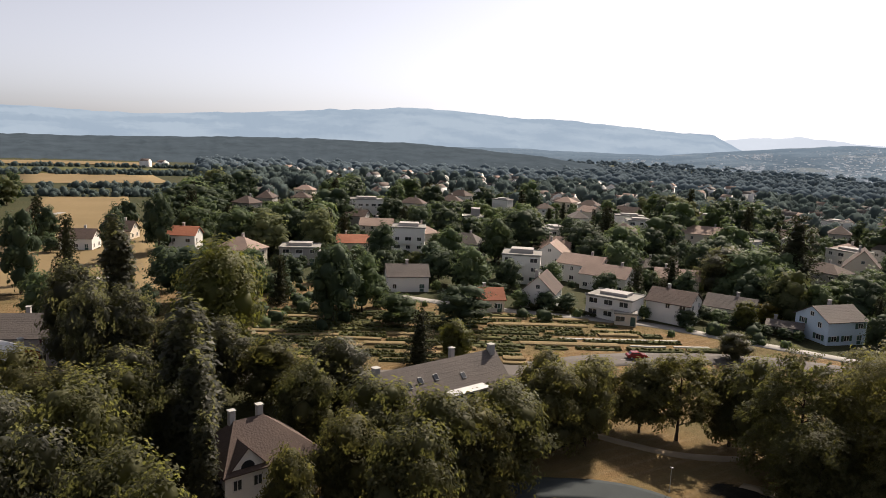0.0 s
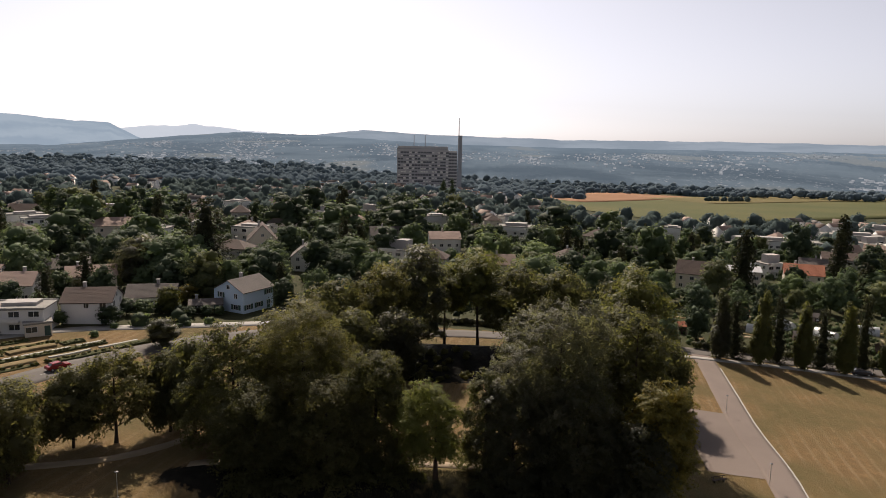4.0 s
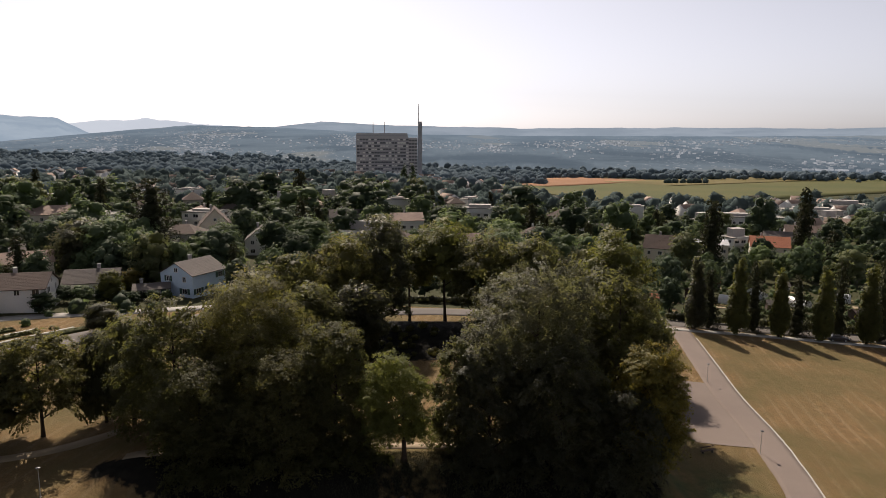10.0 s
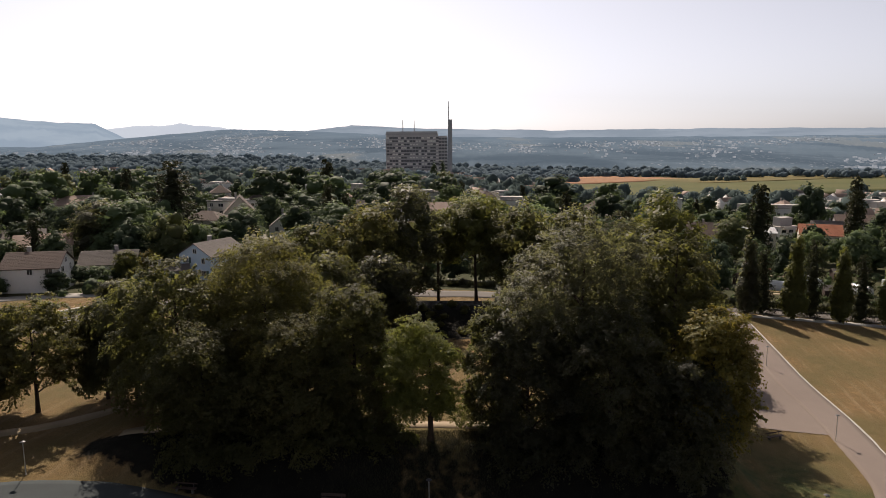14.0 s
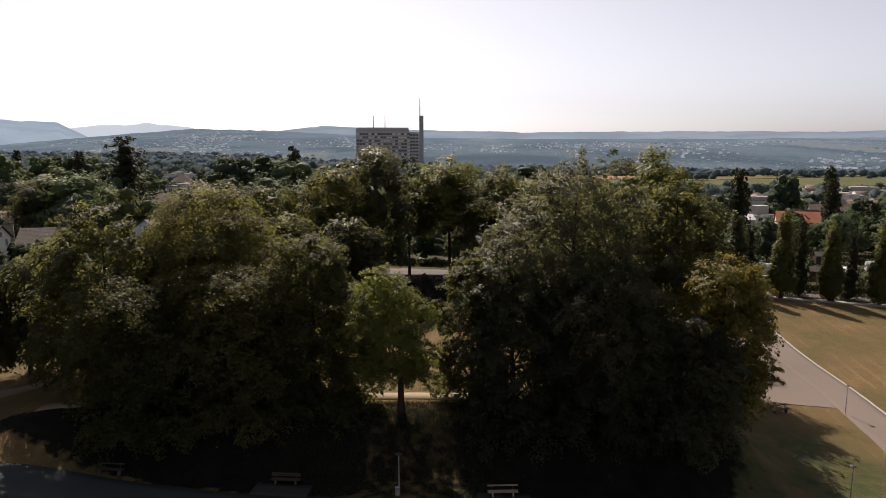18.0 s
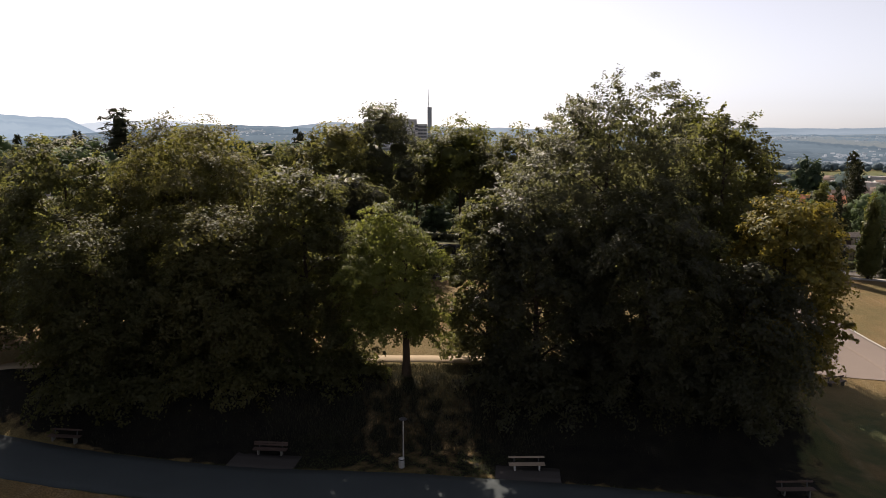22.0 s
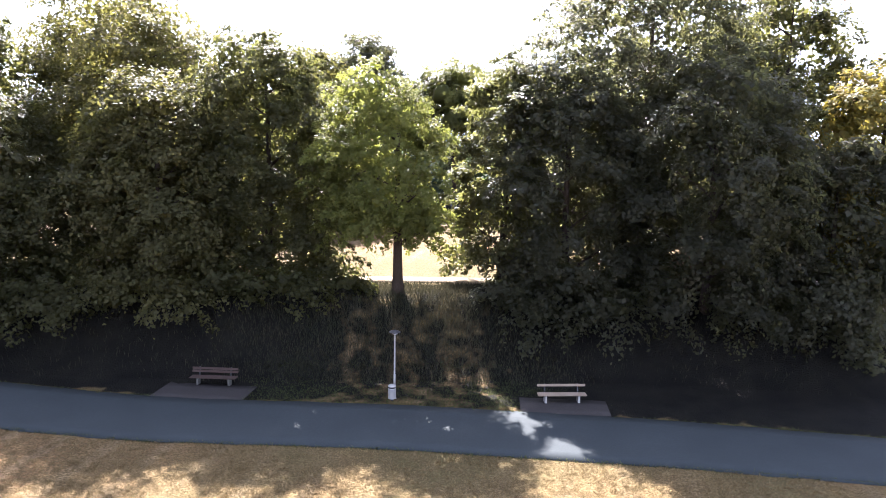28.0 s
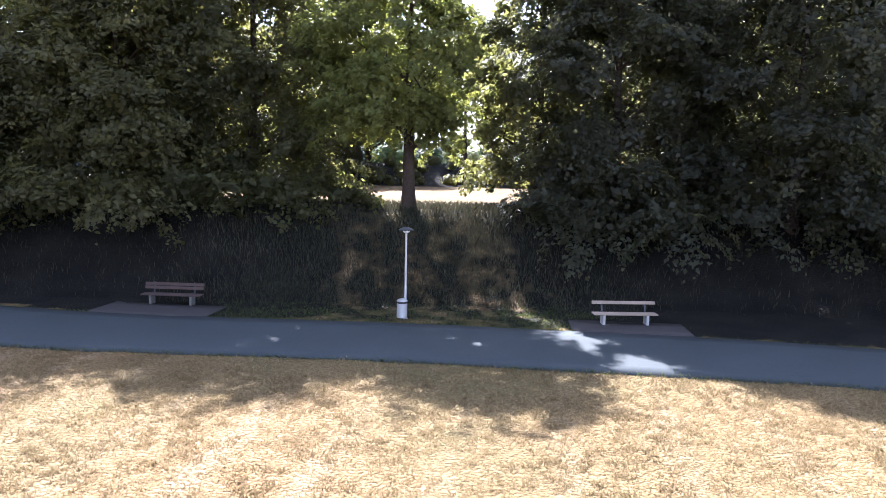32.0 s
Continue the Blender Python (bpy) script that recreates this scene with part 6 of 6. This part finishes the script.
rngt = random.Random(77)
made, tries = 0, 0
spots = []
while made < 800 and tries < 40000:
    tries += 1
    ang, dist = radians(rngt.uniform(-33, 86)), math.sqrt(rngt.uniform(150 ** 2, 430 ** 2))
    x, y = 4 - math.sin(ang) * dist, -74 + math.cos(ang) * dist
    road_y = 105 if x > -45 else 78 + 0.75 * (x + 45)
    if y < road_y + 12 - (0 if x > -120 else 60) or not clear_of(x, y) or (-128 < x < -36 and y < 100):
        continue
    if any((x - a) ** 2 + (y - b) ** 2 < (20 if dist < 260 else 36) for a, b in spots):
        continue
    spots.append((x, y))
    kd = rngt.choices(("dark", "mid", "light", "olive", "conifer", "poplar", "cypress"), (7, 6, 1.5, 1.5, 2.5, 0.8, 0.4))[0]
    h = rngt.uniform(9, 20) if not (x > 50 and y < 330) else rngt.uniform(6, 13)
    h = min(h, free_height(x, y, h * 0.35))
    if h < 2.6:
        continue
    r = h * rngt.uniform(0.40, 0.58) if kd not in ("conifer", "poplar", "cypress") else h * rngt.uniform(0.15, 0.2)
    far_tree(kd, x, y, h, r, 1000 + made)
    made += 1


# ---- far woods, suburbs and hills ----
def stuff_crowns(name, places, material, label, seed, cards=40, level=1, leaf=0.3, category="woods", tall=1.2, rough=0.17, core=0.72):
    """Many crowns or shrubs in one mesh: uneven lumps feathered with leaves."""
    rng = np.random.default_rng(seed)
    P = np.asarray(places, float)
    n = len(P)
    mid = P[:, :3] + np.array([0, 0, 1]) * P[:, 4:5]
    v, f, nn = lumps(mid, P[:, 3:4] * np.array([[core, core, core * tall]]), rng, level, rough)
    d = rng.normal(size=(n, cards, 3))
    d /= np.linalg.norm(d, axis=2, keepdims=True)
    d[:, :, 2] = np.abs(d[:, :, 2]) - 0.25
    pos = mid[:, None] + d * P[:, None, 3:4] * np.array([1, 1, tall]) * rng.uniform(0.82, 1.08, (n, cards, 1))
    v2, f2 = leaf_cards(pos.reshape(-1, 3), (d + rng.normal(0, 0.5, d.shape)).reshape(-1, 3), np.repeat(P[:, 3] * leaf, cards), rng, 1.0)
    v2 = v2.reshape(-1, 4, 3)[:, :3]
    turn = (np.cross(v2[:, 1] - v2[:, 0], v2[:, 2] - v2[:, 0]) * d.reshape(-1, 3)).sum(1) < 0
    v2[turn] = v2[turn][:, ::-1]
    v2 = v2.reshape(-1, 3)
    f2 = np.arange(len(v2)).reshape(-1, 3) + len(v)
    n2 = np.repeat((d + np.array([0, 0, 0.2])).reshape(-1, 3), 3, 0)
    nn = np.concatenate([nn, n2])
    nn /= np.linalg.norm(nn, axis=1, keepdims=True)
    return tagged(new(name, mesh_np(name, np.concatenate([v, v2]), np.concatenate([f, f2]), (material,), normals=nn)), label, category, "", "stuff")


rngw = random.Random(31)
near_w, far_w, edge_w = [], [], []
for i in range(6000):
    deg, dist = rngw.uniform(-36, 88), math.sqrt(rngw.uniform(400 ** 2, 1180 ** 2))
    x, y = 4 - math.sin(radians(deg)) * dist, -74 + math.cos(radians(deg)) * dist
    if not clear_of(x, y, 10) or (-110 < x < 10 and 690 < y < 790):
        continue
    if deg > 68.5:
        continue
    r = rngw.uniform(2.4, 7.0)
    if dist > 720:                        # the farthest crowns close up into one wood
        r *= 1.4
    (edge_w if dist < 570 else near_w if dist < 720 else far_w).append((x, y, gz(x, y), r, r * (rngw.uniform(0.6, 1.2) if dist < 720 else rngw.uniform(0.2, 0.6))))
for i in range(1000):
    deg, dist = rngw.uniform(-36, 55), rngw.uniform(1065, 1240)
    x, y, r = 4 - math.sin(radians(deg)) * dist, -74 + math.cos(radians(deg)) * dist, rngw.uniform(3.5, 7.5)
    far_w.append((x, y, gz(x, y), r, r * rngw.uniform(0.7, 1.2)))
for i in range(900):
    deg, dist = rngw.uniform(10, 54), rngw.uniform(1240, 1950)
    x, y, r = 4 - math.sin(radians(deg)) * dist, -74 + math.cos(radians(deg)) * dist, rngw.uniform(5, 9)
    far_w.append((x, y, gz(x, y), r, r * 0.6))
for dist, span, count in ((452, 20, 90), (474, 14, 50), (520, 18, 70), (662, 16, 120), (690, 20, 130), (797, 20, 120)):
    for i in range(count):                # hedgerows between the fields
        deg, d = 68.5 + span * rngw.random() ** 1.2, dist + rngw.uniform(-7, 7)
        x, y, r = 4 - math.sin(radians(deg)) * d, -74 + math.cos(radians(deg)) * d, rngw.uniform(1.5, 3.6)
        (edge_w if d < 570 else near_w).append((x, y, gz(x, y), r, r * 0.45))
for i in range(14):
    x, y = 290 + i * 4.2, 818 + rngw.uniform(-6, 8)
    near_w.append((x, y, gz(x, y), rngw.uniform(3, 5), 2.5))
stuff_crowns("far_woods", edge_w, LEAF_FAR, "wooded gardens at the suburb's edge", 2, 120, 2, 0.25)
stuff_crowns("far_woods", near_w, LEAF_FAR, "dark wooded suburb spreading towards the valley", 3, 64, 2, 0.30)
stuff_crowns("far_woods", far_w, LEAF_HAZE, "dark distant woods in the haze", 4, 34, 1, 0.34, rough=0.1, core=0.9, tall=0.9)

shrubs = []
while len(shrubs) < 2400:
    ang, dist = radians(rngw.uniform(-33, 86)), math.sqrt(rngw.uniform(140 ** 2, 430 ** 2))
    x, y = 4 - math.sin(ang) * dist, -74 + math.cos(ang) * dist
    road_y = 98 if x > -45 else 86 + 0.75 * (x + 45)
    if y < road_y - (0 if x > -120 else 40) or not clear_of(x, y, 8.5):
        continue
    r = rngw.uniform(0.9, 2.6)
    shrubs.append((x, y, gz(x, y) - 0.2, r, r * 0.5))
for i in range(420):
    x, y = rngw.uniform(PLOTS[0], PLOTS[1]), rngw.uniform(PLOTS[2], PLOTS[3])
    r = rngw.uniform(0.4, 1.2)
    shrubs.append((x, y, gz(x, y) - 0.1, r, r * 0.5))
bank_shrubs = [(rngw.uniform(-30, 28), rngw.uniform(45, 58), 0, rngw.uniform(0.5, 1.1), 0.3) for _ in range(150)]
bank_shrubs = [(a, b, gz(a, b), r, q) for a, b, _, r, q in bank_shrubs if not 4 < a < 9]
stuff_crowns("rampart_shrubs", bank_shrubs, LEAF_OLIVE, "low brown scrub on the inner rampart", 8, 60, 1, 0.34, "shrubs", 0.9)
stuff_crowns("garden_shrubs", shrubs[:1500], GARDEN_DARK, "dense dark hedges and shrubs between the houses", 6, 22, 1, 0.4, "shrubs", 1.0)
stuff_crowns("garden_shrubs", shrubs[1500:], GARDEN_MID, "dense green hedges and shrubs between the houses", 7, 22, 1, 0.4, "shrubs", 1.0)

stuff_crowns("allotment_plants", [(a, b, gz(a, b) + 0.25, r, 0.1) for a, b, r in plants], LEAF_MID, "leafy vegetable plants in the allotment beds", 9, 14, 1, 0.4, "plants", 0.8)


def hedge(line, h, w, material, label, seed):
    """A clipped hedge along a line: a bumpy body of leaves from the ground up."""
    rng = random.Random(seed)
    rows = []
    for (ax, ay), (bx, by) in zip(line, line[1:]):
        n = max(2, int(math.hypot(bx - ax, by - ay) / (w * 0.45)))
        for i in range(n):
            t = (i + rng.random()) / n
            x, y = ax + (bx - ax) * t + rng.uniform(-0.15, 0.15), ay + (by - ay) * t + rng.uniform(-0.15, 0.15)
            rows.append((x, y, gz(x, y), w * rng.uniform(0.5, 0.68), h * 0.42))
    ob = stuff_crowns("hedge", rows, material, label, seed, 60, 1, 0.34, "hedge", h / w * 0.95)
    return tagged(ob, label, "hedge", "garden hedges", "")


hedge([(58, 95), (80, 92.5), (98, 89), (126, 84)], 2.2, 1.6, LEAF_DARK, "dark clipped hedge behind the row of columnar trees", 61)
hedge([(-70.5, 85.4), (-64, 87.6), (-58, 89.6)], 1.9, 1.6, LEAF_DARK, "dark garden hedge before the villas", 62)
hedge([(-109, 53.5), (-100, 61)], 1.8, 1.6, LEAF_MID, "green garden hedge before the gabled villa", 63)
hedge([(-100, 62), (-95, 61.5)], 1.3, 1.3, LEAF_DARK, "low dark hedge beside the lane", 64)
hedge([(-30, 90.5), (0, 93), (30, 97), (52, 98)], 2.0, 1.8, LEAF_DARK, "dark hedge along the far side of the street", 65)

def valley_mat():
    """The far valley: woods, pale fields and specks of settlement, glowing and painted paler with distance for the
    haze.
    """
    m, n, l, b = node_mat("far_valley", 1.0, 0.0)
    mp = n.new("ShaderNodeMapping")
    mp.inputs["Scale"].default_value = (1.0, 0.1, 12.0)
    l.new(world_pos(n), mp.inputs["Vector"])
    p = mp.outputs[0]
    mq = n.new("ShaderNodeMapping")
    mq.inputs["Scale"].default_value = (2.0, 0.2, 7.0)
    l.new(world_pos(n), mq.inputs["Vector"])
    woods = noise_fac(n, l, 0.0042, 7, 0.44, 0.56, p, 0.6)
    rough = noise_fac(n, l, 0.03, 6, 0.3, 0.7, p)
    fields = noise_fac(n, l, 0.0031, 2, 0.60, 0.64, p, 0.4)
    towns = noise_fac(n, l, 0.0026, 3, 0.46, 0.56, p)
    specks = noise_fac(n, l, 0.10, 2, 0.635, 0.68, mq.outputs[0])
    col = mix_col(n, l, woods, (0.062, 0.092, 0.118), (0.17, 0.215, 0.24))
    f = n.new("ShaderNodeMath")
    f.operation = "MULTIPLY"
    f.inputs[1].default_value = 0.55
    l.new(rough, f.inputs[0])
    col = mix_col(n, l, f.outputs[0], col, (0.092, 0.12, 0.142))
    col = mix_col(n, l, fields, col, (0.24, 0.245, 0.22))
    g = n.new("ShaderNodeMath")
    g.operation = "MULTIPLY"
    l.new(towns, g.inputs[0])
    l.new(specks, g.inputs[1])
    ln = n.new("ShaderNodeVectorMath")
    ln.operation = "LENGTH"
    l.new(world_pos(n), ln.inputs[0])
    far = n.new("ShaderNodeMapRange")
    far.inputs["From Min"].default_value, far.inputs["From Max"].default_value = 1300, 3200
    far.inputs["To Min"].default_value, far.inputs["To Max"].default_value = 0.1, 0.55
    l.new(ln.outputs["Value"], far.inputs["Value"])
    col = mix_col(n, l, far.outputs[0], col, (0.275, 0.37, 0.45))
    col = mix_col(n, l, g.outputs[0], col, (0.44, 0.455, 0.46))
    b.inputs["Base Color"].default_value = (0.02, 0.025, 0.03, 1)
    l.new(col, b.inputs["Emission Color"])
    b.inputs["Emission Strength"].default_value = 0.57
    return m


# glowing colours hold the painted haze, paler and bluer on the farther chains
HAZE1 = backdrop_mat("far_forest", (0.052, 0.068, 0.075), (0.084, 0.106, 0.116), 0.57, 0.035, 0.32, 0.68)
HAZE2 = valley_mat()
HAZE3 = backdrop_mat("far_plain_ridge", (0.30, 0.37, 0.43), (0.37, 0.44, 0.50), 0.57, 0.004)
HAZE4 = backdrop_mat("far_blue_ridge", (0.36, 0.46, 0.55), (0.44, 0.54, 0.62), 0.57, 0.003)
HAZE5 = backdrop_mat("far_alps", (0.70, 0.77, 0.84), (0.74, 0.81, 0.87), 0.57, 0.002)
# the far houses glow too, with the same haze in their colour
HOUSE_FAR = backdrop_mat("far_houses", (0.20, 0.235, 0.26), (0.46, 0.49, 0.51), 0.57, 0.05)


def ridge(name, R, crest, depth, foot, material, label, rough=0.05, seed=1, step=0.25):
    """A far hill chain from a few headings (degrees to the left of +y) and heights of its crest (degrees above level)."""
    a = np.array([c[0] for c in crest])
    e = np.array([c[1] for c in crest])
    order = np.argsort(a)
    ang = np.arange(a.min(), a.max() + 1e-6, step)
    el = np.interp(ang, a[order], e[order])
    rng = np.random.default_rng(seed)
    for sc, am in ((24, 1.0), (7, 0.6), (2, 0.45)):
        k = rng.normal(0, 1, int(len(ang) / sc) + 3)
        el = el + rough * am * np.interp(np.arange(len(ang)) / sc, np.arange(len(k)), k)
    rows = 10
    verts = []
    for j in range(rows + 2):
        t = j / rows
        rr = R - depth * (1 - t) if j <= rows else R + depth * 0.4
        zc = 45 + R * np.tan(np.radians(el))
        z = foot + (zc - foot) * (t ** 0.8 if j <= rows else 0.4)
        if 0 < j < rows:
            z = z + rng.normal(0, 1, len(ang)) * rough * R * 0.012
        verts.append(np.stack([4 - np.sin(np.radians(ang)) * rr, -74 + np.cos(np.radians(ang)) * rr, z], 1))
    n = len(ang)
    ii = np.arange(n * (rows + 2)).reshape(rows + 2, n)
    f = np.stack([ii[:-1, :-1], ii[:-1, 1:], ii[1:, 1:], ii[1:, :-1]], -1).reshape(-1, 4)
    return tagged(new(name, mesh_np(name, np.concatenate(verts), f, (material,), True)), label, "hills", "", "structure")


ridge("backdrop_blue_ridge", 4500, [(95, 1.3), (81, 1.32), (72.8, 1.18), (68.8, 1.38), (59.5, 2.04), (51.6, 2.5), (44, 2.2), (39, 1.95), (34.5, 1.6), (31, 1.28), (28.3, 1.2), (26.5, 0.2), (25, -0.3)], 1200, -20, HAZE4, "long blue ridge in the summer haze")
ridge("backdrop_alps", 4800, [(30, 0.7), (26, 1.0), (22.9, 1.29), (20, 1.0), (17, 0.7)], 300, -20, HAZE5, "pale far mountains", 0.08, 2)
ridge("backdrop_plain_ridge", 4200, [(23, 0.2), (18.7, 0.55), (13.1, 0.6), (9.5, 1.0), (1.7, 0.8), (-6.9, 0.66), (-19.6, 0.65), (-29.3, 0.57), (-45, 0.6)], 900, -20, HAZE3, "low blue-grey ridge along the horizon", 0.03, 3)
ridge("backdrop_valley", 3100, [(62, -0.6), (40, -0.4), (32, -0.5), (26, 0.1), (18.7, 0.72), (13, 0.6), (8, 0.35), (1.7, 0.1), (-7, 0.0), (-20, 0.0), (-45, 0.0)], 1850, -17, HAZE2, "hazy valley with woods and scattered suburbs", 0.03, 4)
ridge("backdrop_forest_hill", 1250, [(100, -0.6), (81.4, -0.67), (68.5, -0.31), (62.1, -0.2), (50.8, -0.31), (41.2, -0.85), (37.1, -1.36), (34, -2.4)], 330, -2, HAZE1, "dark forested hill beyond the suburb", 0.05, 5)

rngh = np.random.default_rng(9)
hv, hf = [], []
towns = [(rngh.uniform(-34, 34), rngh.uniform(0.03, 0.7), rngh.uniform(0.5, 2.0)) for _ in range(44)]
for i in range(2300):
    ta, tt, tw = towns[int(44 * (i / 2300) ** 1.6)]
    deg, t = ta + rngh.normal(0, tw), min(0.85, max(0.03, tt + rngh.normal(0, 0.07)))
    rr, a = 1250 + 1850 * t, math.radians(deg)
    x, y = 4 - math.sin(a) * rr, -74 + math.cos(a) * rr
    top = 45 + 3100 * math.tan(math.radians(np.interp(deg, [-45, 1.7, 8, 13, 18.7, 26, 32, 40], [0.0, 0.1, 0.35, 0.6, 0.72, 0.1, -0.5, -0.4])))
    z = -17 + (top + 17) * t ** 0.8
    w, d, h = rngh.uniform(3, 7), rngh.uniform(3, 6), rngh.uniform(0.9, 2.0)
    b = len(hv)
    for sx, sy, sz in ((-1, -1, -1), (1, -1, -1), (1, 1, -1), (-1, 1, -1), (-1, -1, 1), (1, -1, 1), (1, 1, 1), (-1, 1, 1)):
        hv.append((x + sx * w / 2, y + sy * d / 2, z + 1 + sz * h))
    hf += [(b, b + 1, b + 5, b + 4), (b + 1, b + 2, b + 6, b + 5), (b + 2, b + 3, b + 7, b + 6), (b + 3, b, b + 4, b + 7), (b + 4, b + 5, b + 6, b + 7)]
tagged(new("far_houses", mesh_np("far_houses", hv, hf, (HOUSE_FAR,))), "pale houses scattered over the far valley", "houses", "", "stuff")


# suburb houses among the far woods
rngs = random.Random(44)
sv, sf = [], []
for i in range(420):
    ang, dist = radians(rngs.uniform(-34, 84)), math.sqrt(rngs.uniform(430 ** 2, 820 ** 2))
    x, y = 4 - math.sin(ang) * dist, -74 + math.cos(ang) * dist
    if not clear_of(x, y, 10) or (-1150 < x < -420 and -40 < y < 170):
        continue
    w, d, h, a = rngs.uniform(4, 7), rngs.uniform(3.5, 4.5), rngs.uniform(4, 6.5), rngs.uniform(0, 3.14)
    z, b = gz(x, y), len(sv)
    for px, py, pz in ((-w, -d, -2), (w, -d, -2), (w, d, -2), (-w, d, -2), (-w, -d, h), (w, -d, h), (w, d, h), (-w, d, h), (-w, 0, h + 2.6), (w, 0, h + 2.6), (w, 0, h + 2.6), (-w, 0, h + 2.6)):
        sv.append((x + px * math.cos(a) - py * math.sin(a), y + px * math.sin(a) + py * math.cos(a), z + pz))
    sf += [tuple(b + k for k in q) for q in ((0, 1, 5, 4), (1, 2, 6, 5), (2, 3, 7, 6), (3, 0, 4, 7), (4, 5, 9, 8), (6, 7, 11, 10), (5, 6, 10, 9), (7, 4, 8, 11))]
tagged(new("suburb_houses", mesh_np("suburb_houses", sv, sf, (WALL_WHITE, TILE_PALE, TILE_BROWN, TILE_GREY))), "pale houses scattered through the far suburb", "houses", "", "stuff")
bpy.data.meshes["suburb_houses"].polygons.foreach_set("material_index", np.concatenate([[0, 0, 0, 0, 1 + k % 3, 1 + k % 3, 0, 0] for k in range(len(sf) // 8)]).astype(np.int32))


# ---- grass ----
def blades(name, n, region, h, w, material, seed, label, lean=0.35, keep=None, tuft=0):
    rng = np.random.default_rng(seed)
    x, y = rng.uniform(region[0], region[1], n), rng.uniform(region[2], region[3], n)
    if tuft:                              # blades gather in tufts
        m = n // tuft
        x = np.repeat(x[:m], tuft) + rng.normal(0, 0.07, m * tuft)
        y = np.repeat(y[:m], tuft) + rng.normal(0, 0.07, m * tuft)
    if keep is not None:
        k = keep(x, y, rng)
        x, y = x[k], y[k]
    n = len(x)
    z = ground_z(x, y) - 0.02
    a = rng.uniform(0, 2 * np.pi, n)
    hh = h * rng.uniform(0.5, 1.4, n)
    le = hh * rng.normal(0, lean, n)
    le2 = hh * rng.normal(0, lean, n)
    base = np.stack([x, y, z], 1)
    wv = np.stack([np.cos(a), np.sin(a), 0 * a], 1) * w
    tip = base + np.stack([le, le2, hh], 1)
    mid = base + np.stack([le * 0.35, le2 * 0.35, hh * 0.6], 1)
    if h < 0.09:
        v, f = np.stack([base - wv, base + wv, tip], 1).reshape(-1, 3), np.arange(n * 3).reshape(n, 3)
    else:
        v, f = np.stack([base - wv, base + wv, mid + wv * 0.7, tip, mid - wv * 0.7], 1).reshape(-1, 3), np.arange(n * 5).reshape(n, 5)
    return tagged(new(name, mesh_np(name, v, f, (material,))), label, "grass", "", "stuff")


def path_mid(x):
    return np.interp(x, [-34, -20, -10, 0, 10, 20, 34], [3.6, -0.6, -2.0, -2.6, -3.9, -5.0, -5.0])


def lawn_keep(x, y, rng):
    return (y < path_mid(x) - 2.45 + rng.normal(0, 0.08, len(x)))


def bank_keep(x, y, rng):
    return (y > 3.0 + rng.normal(0, 0.35, len(x))) & (y < 10.6) & (rng.random(len(x)) < np.clip(1.5 - np.abs(x) / 7.5, 0.06, 1))


def verge_keep(x, y, rng):
    return (y > path_mid(x) + 2.45) & (y < 4.2) & (np.abs(x) < 7.5 + rng.normal(0, 1.2, len(x))) & ~((x > 5.9) & (x < 10.0) & (y < 1.1)) & ~((x > -11.3) & (x < -7.3) & (y < 2.7))


blades("lawn_grass", 60000, (-19, 19, -21, -2), 0.06, 0.014, BLADES_DRY, 1, "sunburnt mown lawn grass", 0.9, lawn_keep)
blades("lawn_tufts", 130000, (-17, 17, -18, -3), 0.085, 0.016, BLADES_DRY, 4, "straw-coloured tufts standing in the mown lawn", 0.8, lawn_keep, 16)
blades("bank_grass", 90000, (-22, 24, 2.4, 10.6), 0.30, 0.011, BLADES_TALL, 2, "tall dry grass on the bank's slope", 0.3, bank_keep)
blades("verge_grass", 70000, (-22, 26, -3.0, 4.2), 0.09, 0.011, BLADES_GREEN, 3, "short green verge grass beside the path", 0.6, verge_keep)


def fringe_keep(x, y, rng):
    d = np.abs(y - path_mid(x)) - 2.4
    return (d > -0.05) & (d < np.abs(rng.normal(0, 0.10, len(x)))) & ~((x > 5.9) & (x < 10.0) & (y > -2)) & ~((x > -11.5) & (x < -7.2) & (y > 0))


blades("path_fringe", 160000, (-20, 22, -8.0, 3.0), 0.11, 0.016, BLADES_GREEN, 5, "ragged grass fringe along the path's edges", 0.7, fringe_keep)
